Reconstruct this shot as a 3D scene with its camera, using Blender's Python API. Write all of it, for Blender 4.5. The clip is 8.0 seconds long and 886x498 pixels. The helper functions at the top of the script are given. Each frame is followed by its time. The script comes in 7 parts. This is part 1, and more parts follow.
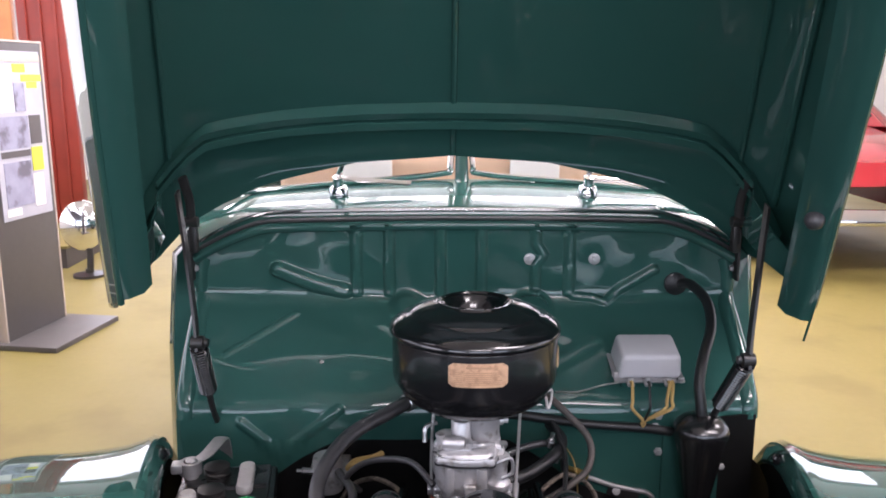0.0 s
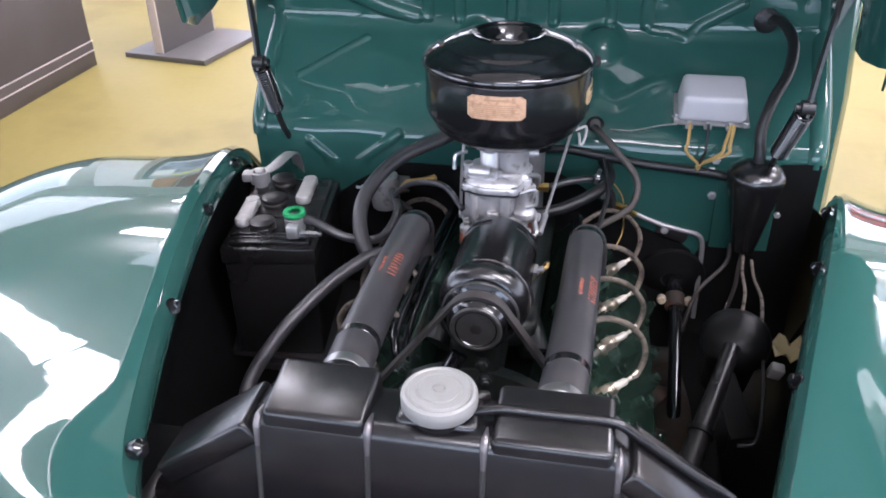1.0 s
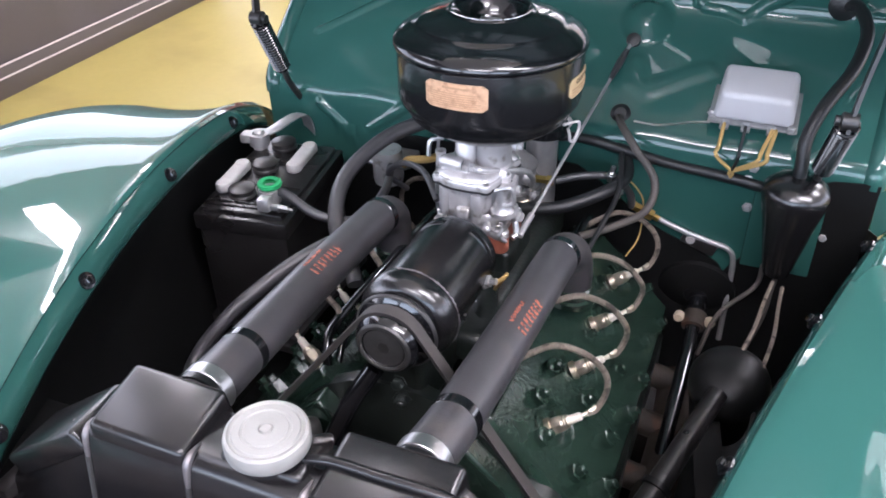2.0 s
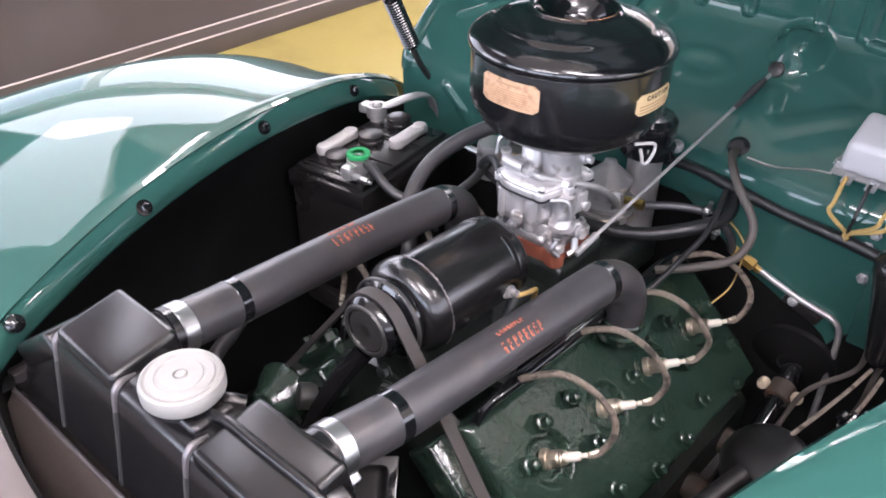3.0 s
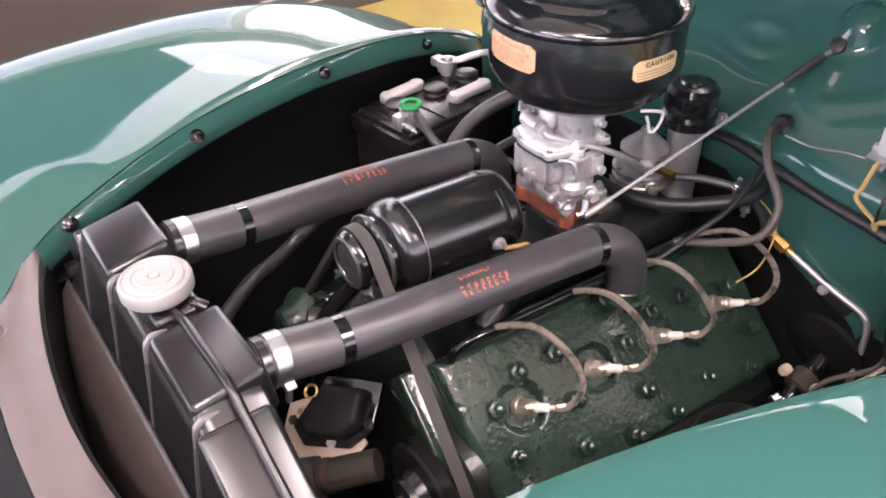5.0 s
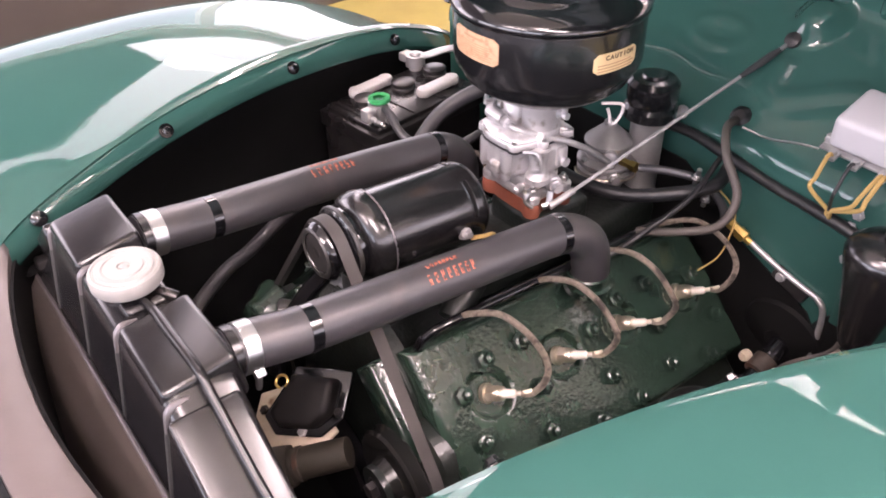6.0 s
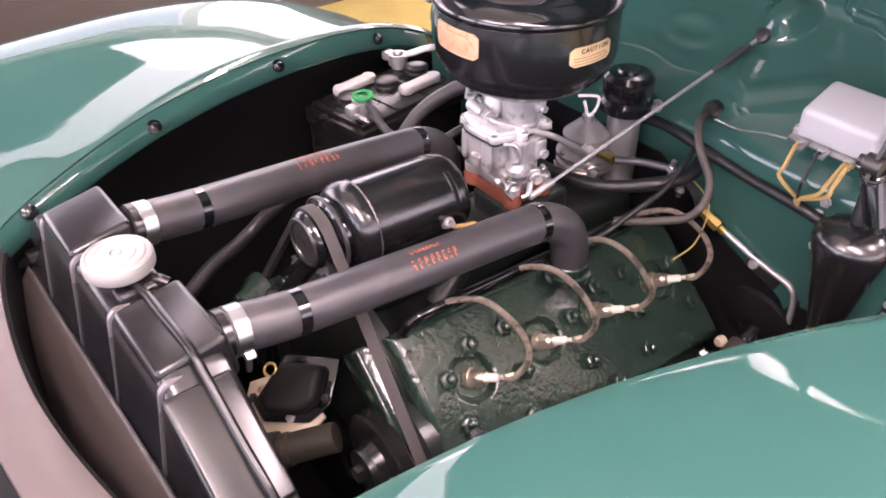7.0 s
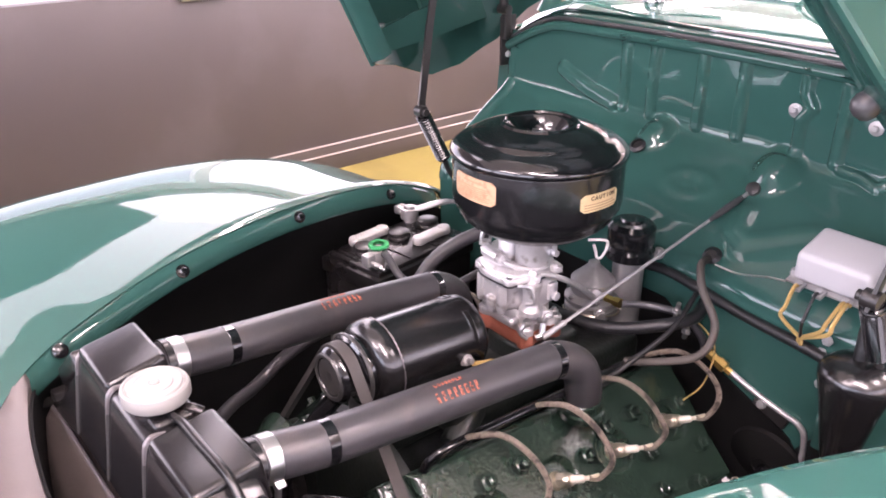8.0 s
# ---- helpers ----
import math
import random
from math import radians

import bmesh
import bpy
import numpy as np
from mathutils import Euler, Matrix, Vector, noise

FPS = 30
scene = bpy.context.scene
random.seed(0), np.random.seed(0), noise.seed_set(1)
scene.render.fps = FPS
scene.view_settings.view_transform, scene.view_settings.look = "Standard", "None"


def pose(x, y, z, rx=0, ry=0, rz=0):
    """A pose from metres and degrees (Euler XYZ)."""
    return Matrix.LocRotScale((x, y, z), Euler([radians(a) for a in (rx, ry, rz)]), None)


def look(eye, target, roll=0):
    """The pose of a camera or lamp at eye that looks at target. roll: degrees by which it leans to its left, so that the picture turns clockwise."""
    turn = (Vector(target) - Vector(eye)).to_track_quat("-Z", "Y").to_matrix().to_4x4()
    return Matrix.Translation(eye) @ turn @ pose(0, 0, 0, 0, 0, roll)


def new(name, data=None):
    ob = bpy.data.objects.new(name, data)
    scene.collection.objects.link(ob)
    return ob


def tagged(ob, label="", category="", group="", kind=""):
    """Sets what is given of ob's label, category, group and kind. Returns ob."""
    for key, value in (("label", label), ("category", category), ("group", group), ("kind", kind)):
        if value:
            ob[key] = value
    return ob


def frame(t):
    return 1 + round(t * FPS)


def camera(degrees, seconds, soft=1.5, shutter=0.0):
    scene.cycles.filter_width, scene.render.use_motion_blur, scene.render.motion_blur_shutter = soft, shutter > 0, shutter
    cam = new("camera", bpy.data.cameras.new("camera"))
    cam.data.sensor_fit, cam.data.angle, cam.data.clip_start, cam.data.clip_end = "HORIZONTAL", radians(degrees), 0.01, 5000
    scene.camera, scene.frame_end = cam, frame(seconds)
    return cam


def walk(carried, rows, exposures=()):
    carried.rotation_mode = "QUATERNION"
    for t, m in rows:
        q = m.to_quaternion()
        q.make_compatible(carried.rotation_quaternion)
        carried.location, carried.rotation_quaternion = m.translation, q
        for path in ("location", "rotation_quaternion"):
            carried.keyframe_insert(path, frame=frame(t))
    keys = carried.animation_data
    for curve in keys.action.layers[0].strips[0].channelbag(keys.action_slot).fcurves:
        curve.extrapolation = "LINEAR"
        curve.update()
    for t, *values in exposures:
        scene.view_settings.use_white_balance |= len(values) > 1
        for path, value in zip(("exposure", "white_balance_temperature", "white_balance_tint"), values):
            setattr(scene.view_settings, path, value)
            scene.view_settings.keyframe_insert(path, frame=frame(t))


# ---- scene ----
cam = camera(56.8, 8.0, soft=1.8)
PATH = [
    (0, (-0.019, 0.001, 1.474), (0.002, 1.958, 1.064), 0.1),
    (0.5, (0.046, -0.015, 1.478), (0.018, 1.829, 0.705), -0.2),
    (1, (0.183, -0.006, 1.486), (-0.16, 1.68, 0.467), -1.0),
    (1.5, (0.287, 0.074, 1.498), (-0.258, 1.643, 0.384), -2.6),
    (1.7, (0.32, 0.135, 1.496), (-0.228, 1.692, 0.366), -1.9),
    (2.8, (0.569, 0.315, 1.463), (-0.475, 1.602, 0.342), 0.3),
    (3, (0.581, 0.355, 1.465), (-0.509, 1.589, 0.329), 0.5),
    (3.5, (0.69, 0.43, 1.473), (-0.6, 1.438, 0.324), 1.0),
    (4, (0.734, 0.452, 1.476), (-0.594, 1.353, 0.282), -0.7),
    (4.5, (0.755, 0.466, 1.486), (-0.587, 1.33, 0.281), -2.4),
    (5, (0.769, 0.477, 1.481), (-0.551, 1.373, 0.274), -2.0),
    (6.5, (0.805, 0.461, 1.486), (-0.464, 1.419, 0.273), -1.0),
    (7, (0.825, 0.447, 1.486), (-0.439, 1.429, 0.286), -0.8),
    (7.5, (0.855, 0.425, 1.489), (-0.502, 1.477, 0.463), -0.7),
    (8, (0.848, 0.376, 1.482), (-0.56, 1.509, 0.625), -0.3),
]
walk(cam, [(t, look(eye, target, roll)) for t, eye, target, roll in PATH],
     [(0, -0.43, 6200, 26), (0.5, -0.26, 5950, 24), (1, -0.02, 5750, 22), (1.5, 0.15, 5760, 21), (3, 0.40, 6130, 25), (4.5, 0.46, 6500, 30), (6.5, 0.61, 6850, 38), (7, 0.63, 6780, 40), (7.5, 0.63, 6800, 39), (8, 0.64, 6650, 38)])

# ---- light ----
world = bpy.data.worlds.new("world")
scene.world = world
world.use_nodes = True
wn = world.node_tree.nodes
sky = wn.new("ShaderNodeTexSky")
sky.sky_type = 'NISHITA'
sky.sun_disc = False
sky.sun_elevation = radians(35)
sky.sun_rotation = radians(200)
world.node_tree.links.new(sky.outputs[0], wn["Background"].inputs[0])
wn["Background"].inputs[1].default_value = 0.12

CX = 0.045          # middle of the car


def area(name, at, target, sx, sy, watts, colour=(1, 0.97, 0.93)):
    d = bpy.data.lights.new(name, 'AREA')
    d.shape, d.size, d.size_y, d.energy, d.color = 'RECTANGLE', sx, sy, watts, colour
    ob = new(name, d)
    ob.matrix_world = look(at, target)
    return ob


# daylight in the window openings of the side walls
for wy, wl, wp in ((-2.6, 4.2, 34), (1.45, 3.7, 13), (6.1, 5.2, 25)):
    area("window_light", (-5.95, wy, 2.1), (0, wy, 2.6), wl, 2.4, wp * wl, (0.97, 0.98, 1.0))
for wy in (-2.6, 2.2, 7.0):
    area("window_light", (7.95, wy, 2.1), (0, wy, 3.0), 4.2, 2.4, 95, (0.97, 0.98, 1.0))
for wx in (-3.4, 0.45, 4.3):
    area("window_light", (wx, 11.95, 2.1), (wx, 0, 2.0), 3.4, 2.4, 170, (0.97, 0.98, 1.0))
    area("window_light", (wx, -5.95, 2.1), (wx, 0, 1.7), 3.4, 2.4, 128, (0.78, 0.92, 1.0))
# strip lamps hung below the ceiling, out of view: (x, y, degrees about the vertical, length, width)
# the lamp at y = -1.7 is added to brighten the engine bay
LAMP_AT = [(-2.42, 2.67, -33.5, 0.98, 0.23), (-1.57, 2.11, -33.5, 0.98, 0.20), (-0.85, 1.63, -33.5, 0.66, 0.15), (-1.45, 4.4, 0, 1.9, 0.30), (0.55, 4.4, 0, 1.9, 0.30), (0.35, -1.7, 0, 1.5, 0.28), (-1.9, 6.6, 0, 2.4, 0.36), (2.1, -0.2, 0, 2.4, 0.36), (2.1, 2.1, 0, 2.4, 0.36), (2.1, 4.6, 0, 2.4, 0.36), (2.1, 7.0, 0, 2.4, 0.36)]
# added glowing panels standing in for a bright ceiling: (x, y, width, length, degrees about the vertical)
FILL_AT = [(-3.25, 1.62, 3.3, 0.7, -40.5), (-4.75, 4.7, 1.5, 5.2, 0), (0.2, 4.95, 4.4, 2.6, 0)]

# ---- materials ----
def mat(name, colour, rough=0.5, metal=0.0, coat=0.0, vary=0.12, scale=40.0, bump=0.0, bscale=400.0, second=None, spots=0.0, spot_scale=6.0, rvar=0.12, spec=0.5):
    """A surface with a base colour that drifts at two scales, uneven gloss and fine relief."""
    m = bpy.data.materials.new(name)
    m.use_nodes = True
    nt = m.node_tree
    n, l = nt.nodes, nt.links
    b = n["Principled BSDF"]
    b.inputs["Metallic"].default_value = metal
    b.inputs["Coat Weight"].default_value = coat
    b.inputs["Coat Roughness"].default_value = 0.03
    b.inputs["Specular IOR Level"].default_value = spec
    tc = n.new("ShaderNodeTexCoord")
    n1 = n.new("ShaderNodeTexNoise")
    n1.inputs["Scale"].default_value = scale
    n1.inputs["Detail"].default_value = 6
    n2 = n.new("ShaderNodeTexNoise")
    n2.inputs["Scale"].default_value = spot_scale
    n2.inputs["Detail"].default_value = 4
    for k in (n1, n2):
        l.new(tc.outputs["Object"], k.inputs["Vector"])
    mix = n.new("ShaderNodeMix")
    mix.data_type = 'RGBA'
    c = Vector(colour)
    mix.inputs["A"].default_value = (*(c * (1 - vary)), 1)
    mix.inputs["B"].default_value = (*(c * (1 + vary)), 1)
    l.new(n1.outputs["Fac"], mix.inputs["Factor"])
    out = mix.outputs["Result"]
    if second is not None:
        ramp = n.new("ShaderNodeMapRange")
        ramp.inputs["From Min"].default_value = 0.62 - spots * 0.3
        ramp.inputs["From Max"].default_value = 0.72 - spots * 0.2
        l.new(n2.outputs["Fac"], ramp.inputs["Value"])
        m2 = n.new("ShaderNodeMix")
        m2.data_type = 'RGBA'
        l.new(ramp.outputs["Result"], m2.inputs["Factor"])
        l.new(out, m2.inputs["A"])
        m2.inputs["B"].default_value = (*second, 1)
        out = m2.outputs["Result"]
    l.new(out, b.inputs["Base Color"])
    rr = n.new("ShaderNodeMapRange")
    rr.inputs["To Min"].default_value = max(0.02, rough - rvar * rough)
    rr.inputs["To Max"].default_value = min(1.0, rough + rvar * rough * 2)
    l.new(n2.outputs["Fac"], rr.inputs["Value"])
    l.new(rr.outputs["Result"], b.inputs["Roughness"])
    if bump:
        bp = n.new("ShaderNodeBump")
        bp.inputs["Strength"].default_value = bump
        bp.inputs["Distance"].default_value = 0.002
        n3 = n.new("ShaderNodeTexNoise")
        n3.inputs["Scale"].default_value = bscale
        n3.inputs["Detail"].default_value = 3
        l.new(tc.outputs["Object"], n3.inputs["Vector"])
        l.new(n3.outputs["Fac"], bp.inputs["Height"])
        l.new(bp.outputs["Normal"], b.inputs["Normal"])
        l.new(bp.outputs["Normal"], b.inputs["Coat Normal"])
    return m


PAINT = mat("green_paint", (0.023, 0.082, 0.069), 0.45, coat=1.0, vary=0.04, scale=8, bump=0.10, bscale=14, spec=0.0)
BLACK = mat("black_enamel", (0.006, 0.006, 0.007), 0.14, coat=0.7, vary=0.1, bump=0.010, bscale=70)
BOWLM = mat("air_cleaner_enamel", (0.008, 0.008, 0.009), 0.20, coat=0.3, vary=0.15, scale=15, bump=0.02, bscale=90, spec=0.7)
BAKELITE = mat("black_bakelite", (0.007, 0.006, 0.006), 0.55, vary=0.2, bump=0.1, bscale=200, spec=0.25)
CABLE = mat("old_cable_rubber", (0.062, 0.053, 0.047), 0.6, vary=0.25, scale=40, bump=0.15, bscale=300)
GENB = mat("generator_black_paint", (0.009, 0.0085, 0.009), 0.20, spec=0.85, vary=0.2, scale=30, bump=0.10, bscale=330)
WORN = mat("worn_dark_steel", (0.085, 0.082, 0.080), 0.42, metal=0.7, vary=0.3, scale=90, bump=0.1, bscale=300)
HORNM = mat("horn_black_paint", (0.005, 0.005, 0.005), 0.38, vary=0.2, bump=0.06, bscale=150, spec=0.22)
SATIN = mat("satin_black_paint", (0.016, 0.014, 0.014), 0.36, vary=0.15, bump=0.05, bscale=250, spec=0.6)
TANK = mat("tank_black_paint", (0.008, 0.0072, 0.0078), 0.24, metal=0.0, spec=0.6, vary=0.25, scale=20, bump=0.05, bscale=120, second=(0.013, 0.0105, 0.010), spots=0.25, spot_scale=18)
SOLDER = mat("worn_solder_edge", (0.19, 0.175, 0.18), 0.38, metal=0.7, vary=0.3, scale=60, bump=0.2, bscale=200)
CORE = mat("radiator_core_face", (0.095, 0.078, 0.070), 0.30, metal=0.2, vary=0.3, scale=200, bump=0.4, bscale=900)
RUBBER = mat("black_rubber", (0.037, 0.035, 0.038), 0.38, vary=0.28, scale=24, bump=0.12, bscale=500, second=(0.060, 0.052, 0.051), spots=0.28, spot_scale=14, spec=0.75)
BELT = mat("belt_rubber", (0.045, 0.04, 0.038), 0.65, vary=0.2, bump=0.2, bscale=600)
HEADM = mat("dark_green_engine_enamel", (0.014, 0.030, 0.021), 0.25, coat=0.9, vary=0.3, scale=25, bump=0.35, bscale=130, spec=0.3)
PULLEYM = mat("worn_black_pulley", (0.018, 0.018, 0.017), 0.20, metal=0.0, vary=0.25, scale=40, bump=0.05, bscale=200, spec=0.8)
BLOCK = mat("black_engine_castings", (0.010, 0.013, 0.011), 0.35, coat=0.2, vary=0.3, scale=30, bump=0.4, bscale=150)
ALU = mat("cast_aluminium", (0.56, 0.545, 0.55), 0.36, metal=0.6, vary=0.16, scale=50, bump=0.14, bscale=260, second=(0.30, 0.28, 0.26), spots=0.2, spot_scale=45)
PUMPM = mat("dull_cast_zinc", (0.35, 0.34, 0.335), 0.34, metal=0.6, vary=0.2, scale=60, bump=0.12, bscale=300)
STEEL = mat("bright_steel", (0.50, 0.50, 0.50), 0.33, metal=1.0, vary=0.1)
BRASS_STEEL = mat("plated_plug_shell", (0.60, 0.53, 0.42), 0.3, metal=0.9, vary=0.2, scale=200)
DULL = mat("dull_zinc", (0.45, 0.44, 0.44), 0.42, metal=0.7, vary=0.2, scale=80, bump=0.15, bscale=300)
CHROME = mat("chrome", (0.78, 0.78, 0.80), 0.06, metal=1.0, vary=0.03)
CAPM = mat("nickel_radiator_cap", (0.30, 0.295, 0.28), 0.5, metal=0.25, vary=0.07, scale=60, bump=0.12, bscale=300)
BRASS = mat("brass", (0.62, 0.42, 0.14), 0.28, metal=1.0, vary=0.15)
COPPERPLATE = mat("printed_brass_plate", (0.60, 0.38, 0.24), 0.42, metal=0.3, vary=0.25, scale=120, second=(0.42, 0.25, 0.15), spots=0.35, spot_scale=110)
GOLDPLATE = mat("gold_foil_label", (0.72, 0.56, 0.32), 0.4, metal=0.35, vary=0.1, scale=90)
PRINT = mat("printed_ink", (0.40, 0.245, 0.14), 0.6, vary=0.2)
INK = mat("dark_label_ink", (0.12, 0.075, 0.04), 0.6, vary=0.2)
REDPRINT = mat("red_stamped_ink", (0.46, 0.135, 0.080), 0.7, vary=0.3, scale=300, second=(0.08, 0.035, 0.03), spots=0.5, spot_scale=220)
GASKET = mat("red_fibre_block", (0.27, 0.080, 0.048), 0.55, vary=0.2, scale=60, bump=0.15)
GREENFELT = mat("green_felt", (0.01, 0.28, 0.09), 0.9, vary=0.15, bump=0.4, bscale=900)
LEAD = mat("battery_lead", (0.48, 0.46, 0.45), 0.5, metal=0.3, vary=0.15, scale=50, bump=0.2)
PITCH = mat("battery_case_black", (0.010, 0.009, 0.009), 0.27, spec=0.55, vary=0.2, scale=40, bump=0.25, bscale=200)
BOXGREY = mat("grey_painted_cover", (0.50, 0.49, 0.51), 0.45, vary=0.05, scale=20, bump=0.12, bscale=500, coat=0.1)
CERAMIC = mat("plug_porcelain", (0.66, 0.60, 0.52), 0.3, coat=0.3, vary=0.05)
BRAID = mat("braided_cloth_lead", (0.172, 0.140, 0.112), 0.85, vary=0.6, scale=260, bump=0.8, bscale=1200, second=(0.045, 0.036, 0.030), spots=0.35, spot_scale=70)
YELLOWWIRE = mat("yellow_cloth_wire", (0.44, 0.29, 0.10), 0.8, vary=0.3, scale=500, bump=0.6, bscale=1200)
LOOM = mat("taped_loom", (0.010, 0.010, 0.011), 0.38, vary=0.3, scale=200, bump=0.3, bscale=300)
FELT = mat("grey_front_panel_pad", (0.095, 0.077, 0.073), 0.42, vary=0.1, scale=30, bump=0.06, bscale=300)
OLIVE = mat("old_olive_hose", (0.020, 0.016, 0.010), 0.6, vary=0.3, scale=40, bump=0.2)
PALE = mat("pale_dirty_plate", (0.46, 0.38, 0.28), 0.55, vary=0.25, scale=40, second=(0.16, 0.09, 0.05), spots=0.2, spot_scale=40)
RUST = mat("rusty_casting", (0.030, 0.022, 0.016), 0.7, vary=0.4, scale=40, bump=0.5, bscale=120, second=(0.060, 0.027, 0.015), spots=0.3, spot_scale=30)
# for the wheelhouse, and for black sheets that stand in for shade
DARKIN = mat("black_wheelhouse_and_shade", (0.005, 0.005, 0.005), 0.6, vary=0.2, bump=0.1, spec=0.15)
FLOORM = mat("yellow_floor_paint", (0.170, 0.133, 0.031), 0.55, vary=0.08, scale=30, bump=0.08, bscale=60, second=(0.148, 0.111, 0.026), spots=0.3, spot_scale=2.2)
WALLGREY = mat("grey_brown_panel", (0.098, 0.077, 0.077), 0.5, vary=0.06, scale=3, bump=0.05, bscale=200)
PANELM = mat("grey_brown_wall_panel", (0.050, 0.041, 0.041), 0.45, vary=0.10, scale=3, bump=0.05, bscale=200, second=(0.058, 0.049, 0.050), spots=0.3, spot_scale=2.5)
WALLBASE = mat("dark_base_board", (0.045, 0.035, 0.030), 0.5, vary=0.15, scale=6)
TRIMLINE = mat("pale_trim_line", (0.36, 0.31, 0.29), 0.4, vary=0.1)
WHITE = mat("white_plaster", (0.78, 0.76, 0.73), 0.7, vary=0.04, scale=2, bump=0.1, bscale=80)
REDWOOD = mat("red_stained_wood", (0.20, 0.022, 0.012), 0.4, vary=0.25, scale=6, bump=0.1)
ORANGEWOOD = mat("varnished_wood", (0.42, 0.17, 0.06), 0.4, vary=0.25, scale=8, bump=0.1)
SIGNM = mat("dark_sign_board", (0.075, 0.068, 0.066), 0.45, vary=0.08, scale=30)
SIGNEDGE = mat("pale_sign_edge", (0.45, 0.38, 0.33), 0.4, vary=0.08)
PAPER = mat("printed_paper", (0.40, 0.40, 0.45), 0.5, vary=0.15, scale=9)
PHOTO = mat("printed_photograph", (0.27, 0.27, 0.36), 0.4, vary=0.35, scale=14, second=(0.12, 0.11, 0.14), spots=0.4, spot_scale=9)
YELLOWPAPER = mat("yellow_paper", (0.68, 0.66, 0.05), 0.5, vary=0.1, scale=6)
REDCAR = mat("red_car_paint", (0.30, 0.012, 0.018), 0.2, coat=0.9, vary=0.05)
PAPERTAG = mat("old_yellow_paper", (0.62, 0.50, 0.28), 0.7, vary=0.2, scale=60)
TAN = mat("tan_upholstery", (0.60, 0.40, 0.27), 0.75, vary=0.15, scale=20, bump=0.2)
TYRE = mat("tyre_rubber", (0.014, 0.014, 0.014), 0.7, vary=0.2, bump=0.2)
GLASS = bpy.data.materials.new("window_glass")
GLASS.use_nodes = True
_b = GLASS.node_tree.nodes["Principled BSDF"]
_b.inputs["Transmission Weight"].default_value = 1.0
_b.inputs["Roughness"].default_value = 0.0
_b.inputs["IOR"].default_value = 1.45
_b.inputs["Base Color"].default_value = (0.96, 0.98, 0.97, 1)
LAMPGLOW = bpy.data.materials.new("lamp_diffuser")
LAMPGLOW.use_nodes = True
_e = LAMPGLOW.node_tree.nodes["Principled BSDF"]
_e.inputs["Emission Color"].default_value = (1, 0.96, 0.91, 1)
_e.inputs["Emission Strength"].default_value = 36.0
FILLGLOW = bpy.data.materials.new("fill_panel_glow")
FILLGLOW.use_nodes = True
_e = FILLGLOW.node_tree.nodes["Principled BSDF"]
_e.inputs["Emission Color"].default_value = (0.97, 0.98, 1, 1)
_e.inputs["Emission Strength"].default_value = 4.0

# ---- mesh helpers ----
ORIGIN = {}


def thing(name, at, label="", category="", group="", kind=""):
    """An Empty at the base of a thing."""
    ob = new(name)
    ob.empty_display_size = 0.02
    ob.location = at
    ORIGIN[ob.name] = Vector(at)
    return tagged(ob, label, category, group, kind)


def finish(bm, sharp=38.0):
    bmesh.ops.remove_doubles(bm, verts=bm.verts, dist=1e-6)
    bmesh.ops.recalc_face_normals(bm, faces=bm.faces)
    return bm


def part(name, bm, material, parent=None, label="", at=None, sharp=38.0):
    """Links a bmesh built in world coordinates as one mesh under a thing or a part."""
    finish(bm)
    base = ORIGIN[parent.name] if parent is not None else Vector(at or (0, 0, 0))
    bm.transform(Matrix.Translation(-base))
    me = bpy.data.meshes.new(name)
    bm.to_mesh(me)
    bm.free()
    for p in me.polygons:
        p.use_smooth = True
    me.set_sharp_from_angle(angle=radians(sharp))
    me.materials.append(material)
    ob = new(name, me)
    if parent is not None:
        ob.parent = parent
    else:
        ob.location = base
    ORIGIN[ob.name] = base
    if label:
        ob["label"] = label
    return ob


def solo(name, bm, material, at, label, category, group="", kind="", sharp=38.0):
    return tagged(part(name, bm, material, None, "", at, sharp), label, category, group, kind)


def frame_from(d, up=(0, 0, 1)):
    """A turn whose local z runs along d."""
    z = Vector(d).normalized()
    u = Vector(up)
    if abs(z.dot(u)) > 0.98:
        u = Vector((0, 0, 1)) if abs(z.z) < 0.9 else Vector((0, 1, 0))
    x = u.cross(z).normalized()
    y = z.cross(x)
    return Matrix((x, y, z)).transposed().to_4x4()


def put(bm, at, d=(0, 0, 1), up=(0, 1, 0)):
    bm.transform(Matrix.Translation(at) @ frame_from(d, up))
    return bm


def lathe(profile, n=32, cap=True):
    """Profile of (radius, height) turned about z."""
    bm = bmesh.new()
    rings = []
    for r, z in profile:
        if r < 1e-6:
            rings.append([bm.verts.new((0, 0, z))])
        else:
            rings.append([bm.verts.new((r * math.cos(2 * math.pi * i / n), r * math.sin(2 * math.pi * i / n), z)) for i in range(n)])
    for a, b in zip(rings, rings[1:]):
        for i in range(n):
            j = (i + 1) % n
            if len(a) == 1 and len(b) == 1:
                continue
            if len(a) == 1:
                bm.faces.new((a[0], b[j], b[i]))
            elif len(b) == 1:
                bm.faces.new((a[i], a[j], b[0]))
            else:
                bm.faces.new((a[i], a[j], b[j], b[i]))
    if cap:
        for ring in (rings[0], rings[-1]):
            if len(ring) > 1:
                bm.faces.new(ring)
    return bm


def box(sx, sy, sz, bevel=0.003, seg=2):
    """A rounded block centred on the origin."""
    bm = bmesh.new()
    bmesh.ops.create_cube(bm, size=1)
    bmesh.ops.scale(bm, vec=(sx, sy, sz), verts=bm.verts)
    if bevel:
        bmesh.ops.bevel(bm, geom=bm.edges[:], offset=min(bevel, 0.45 * min(sx, sy, sz)), segments=seg, affect='EDGES', profile=0.5)
    return bm


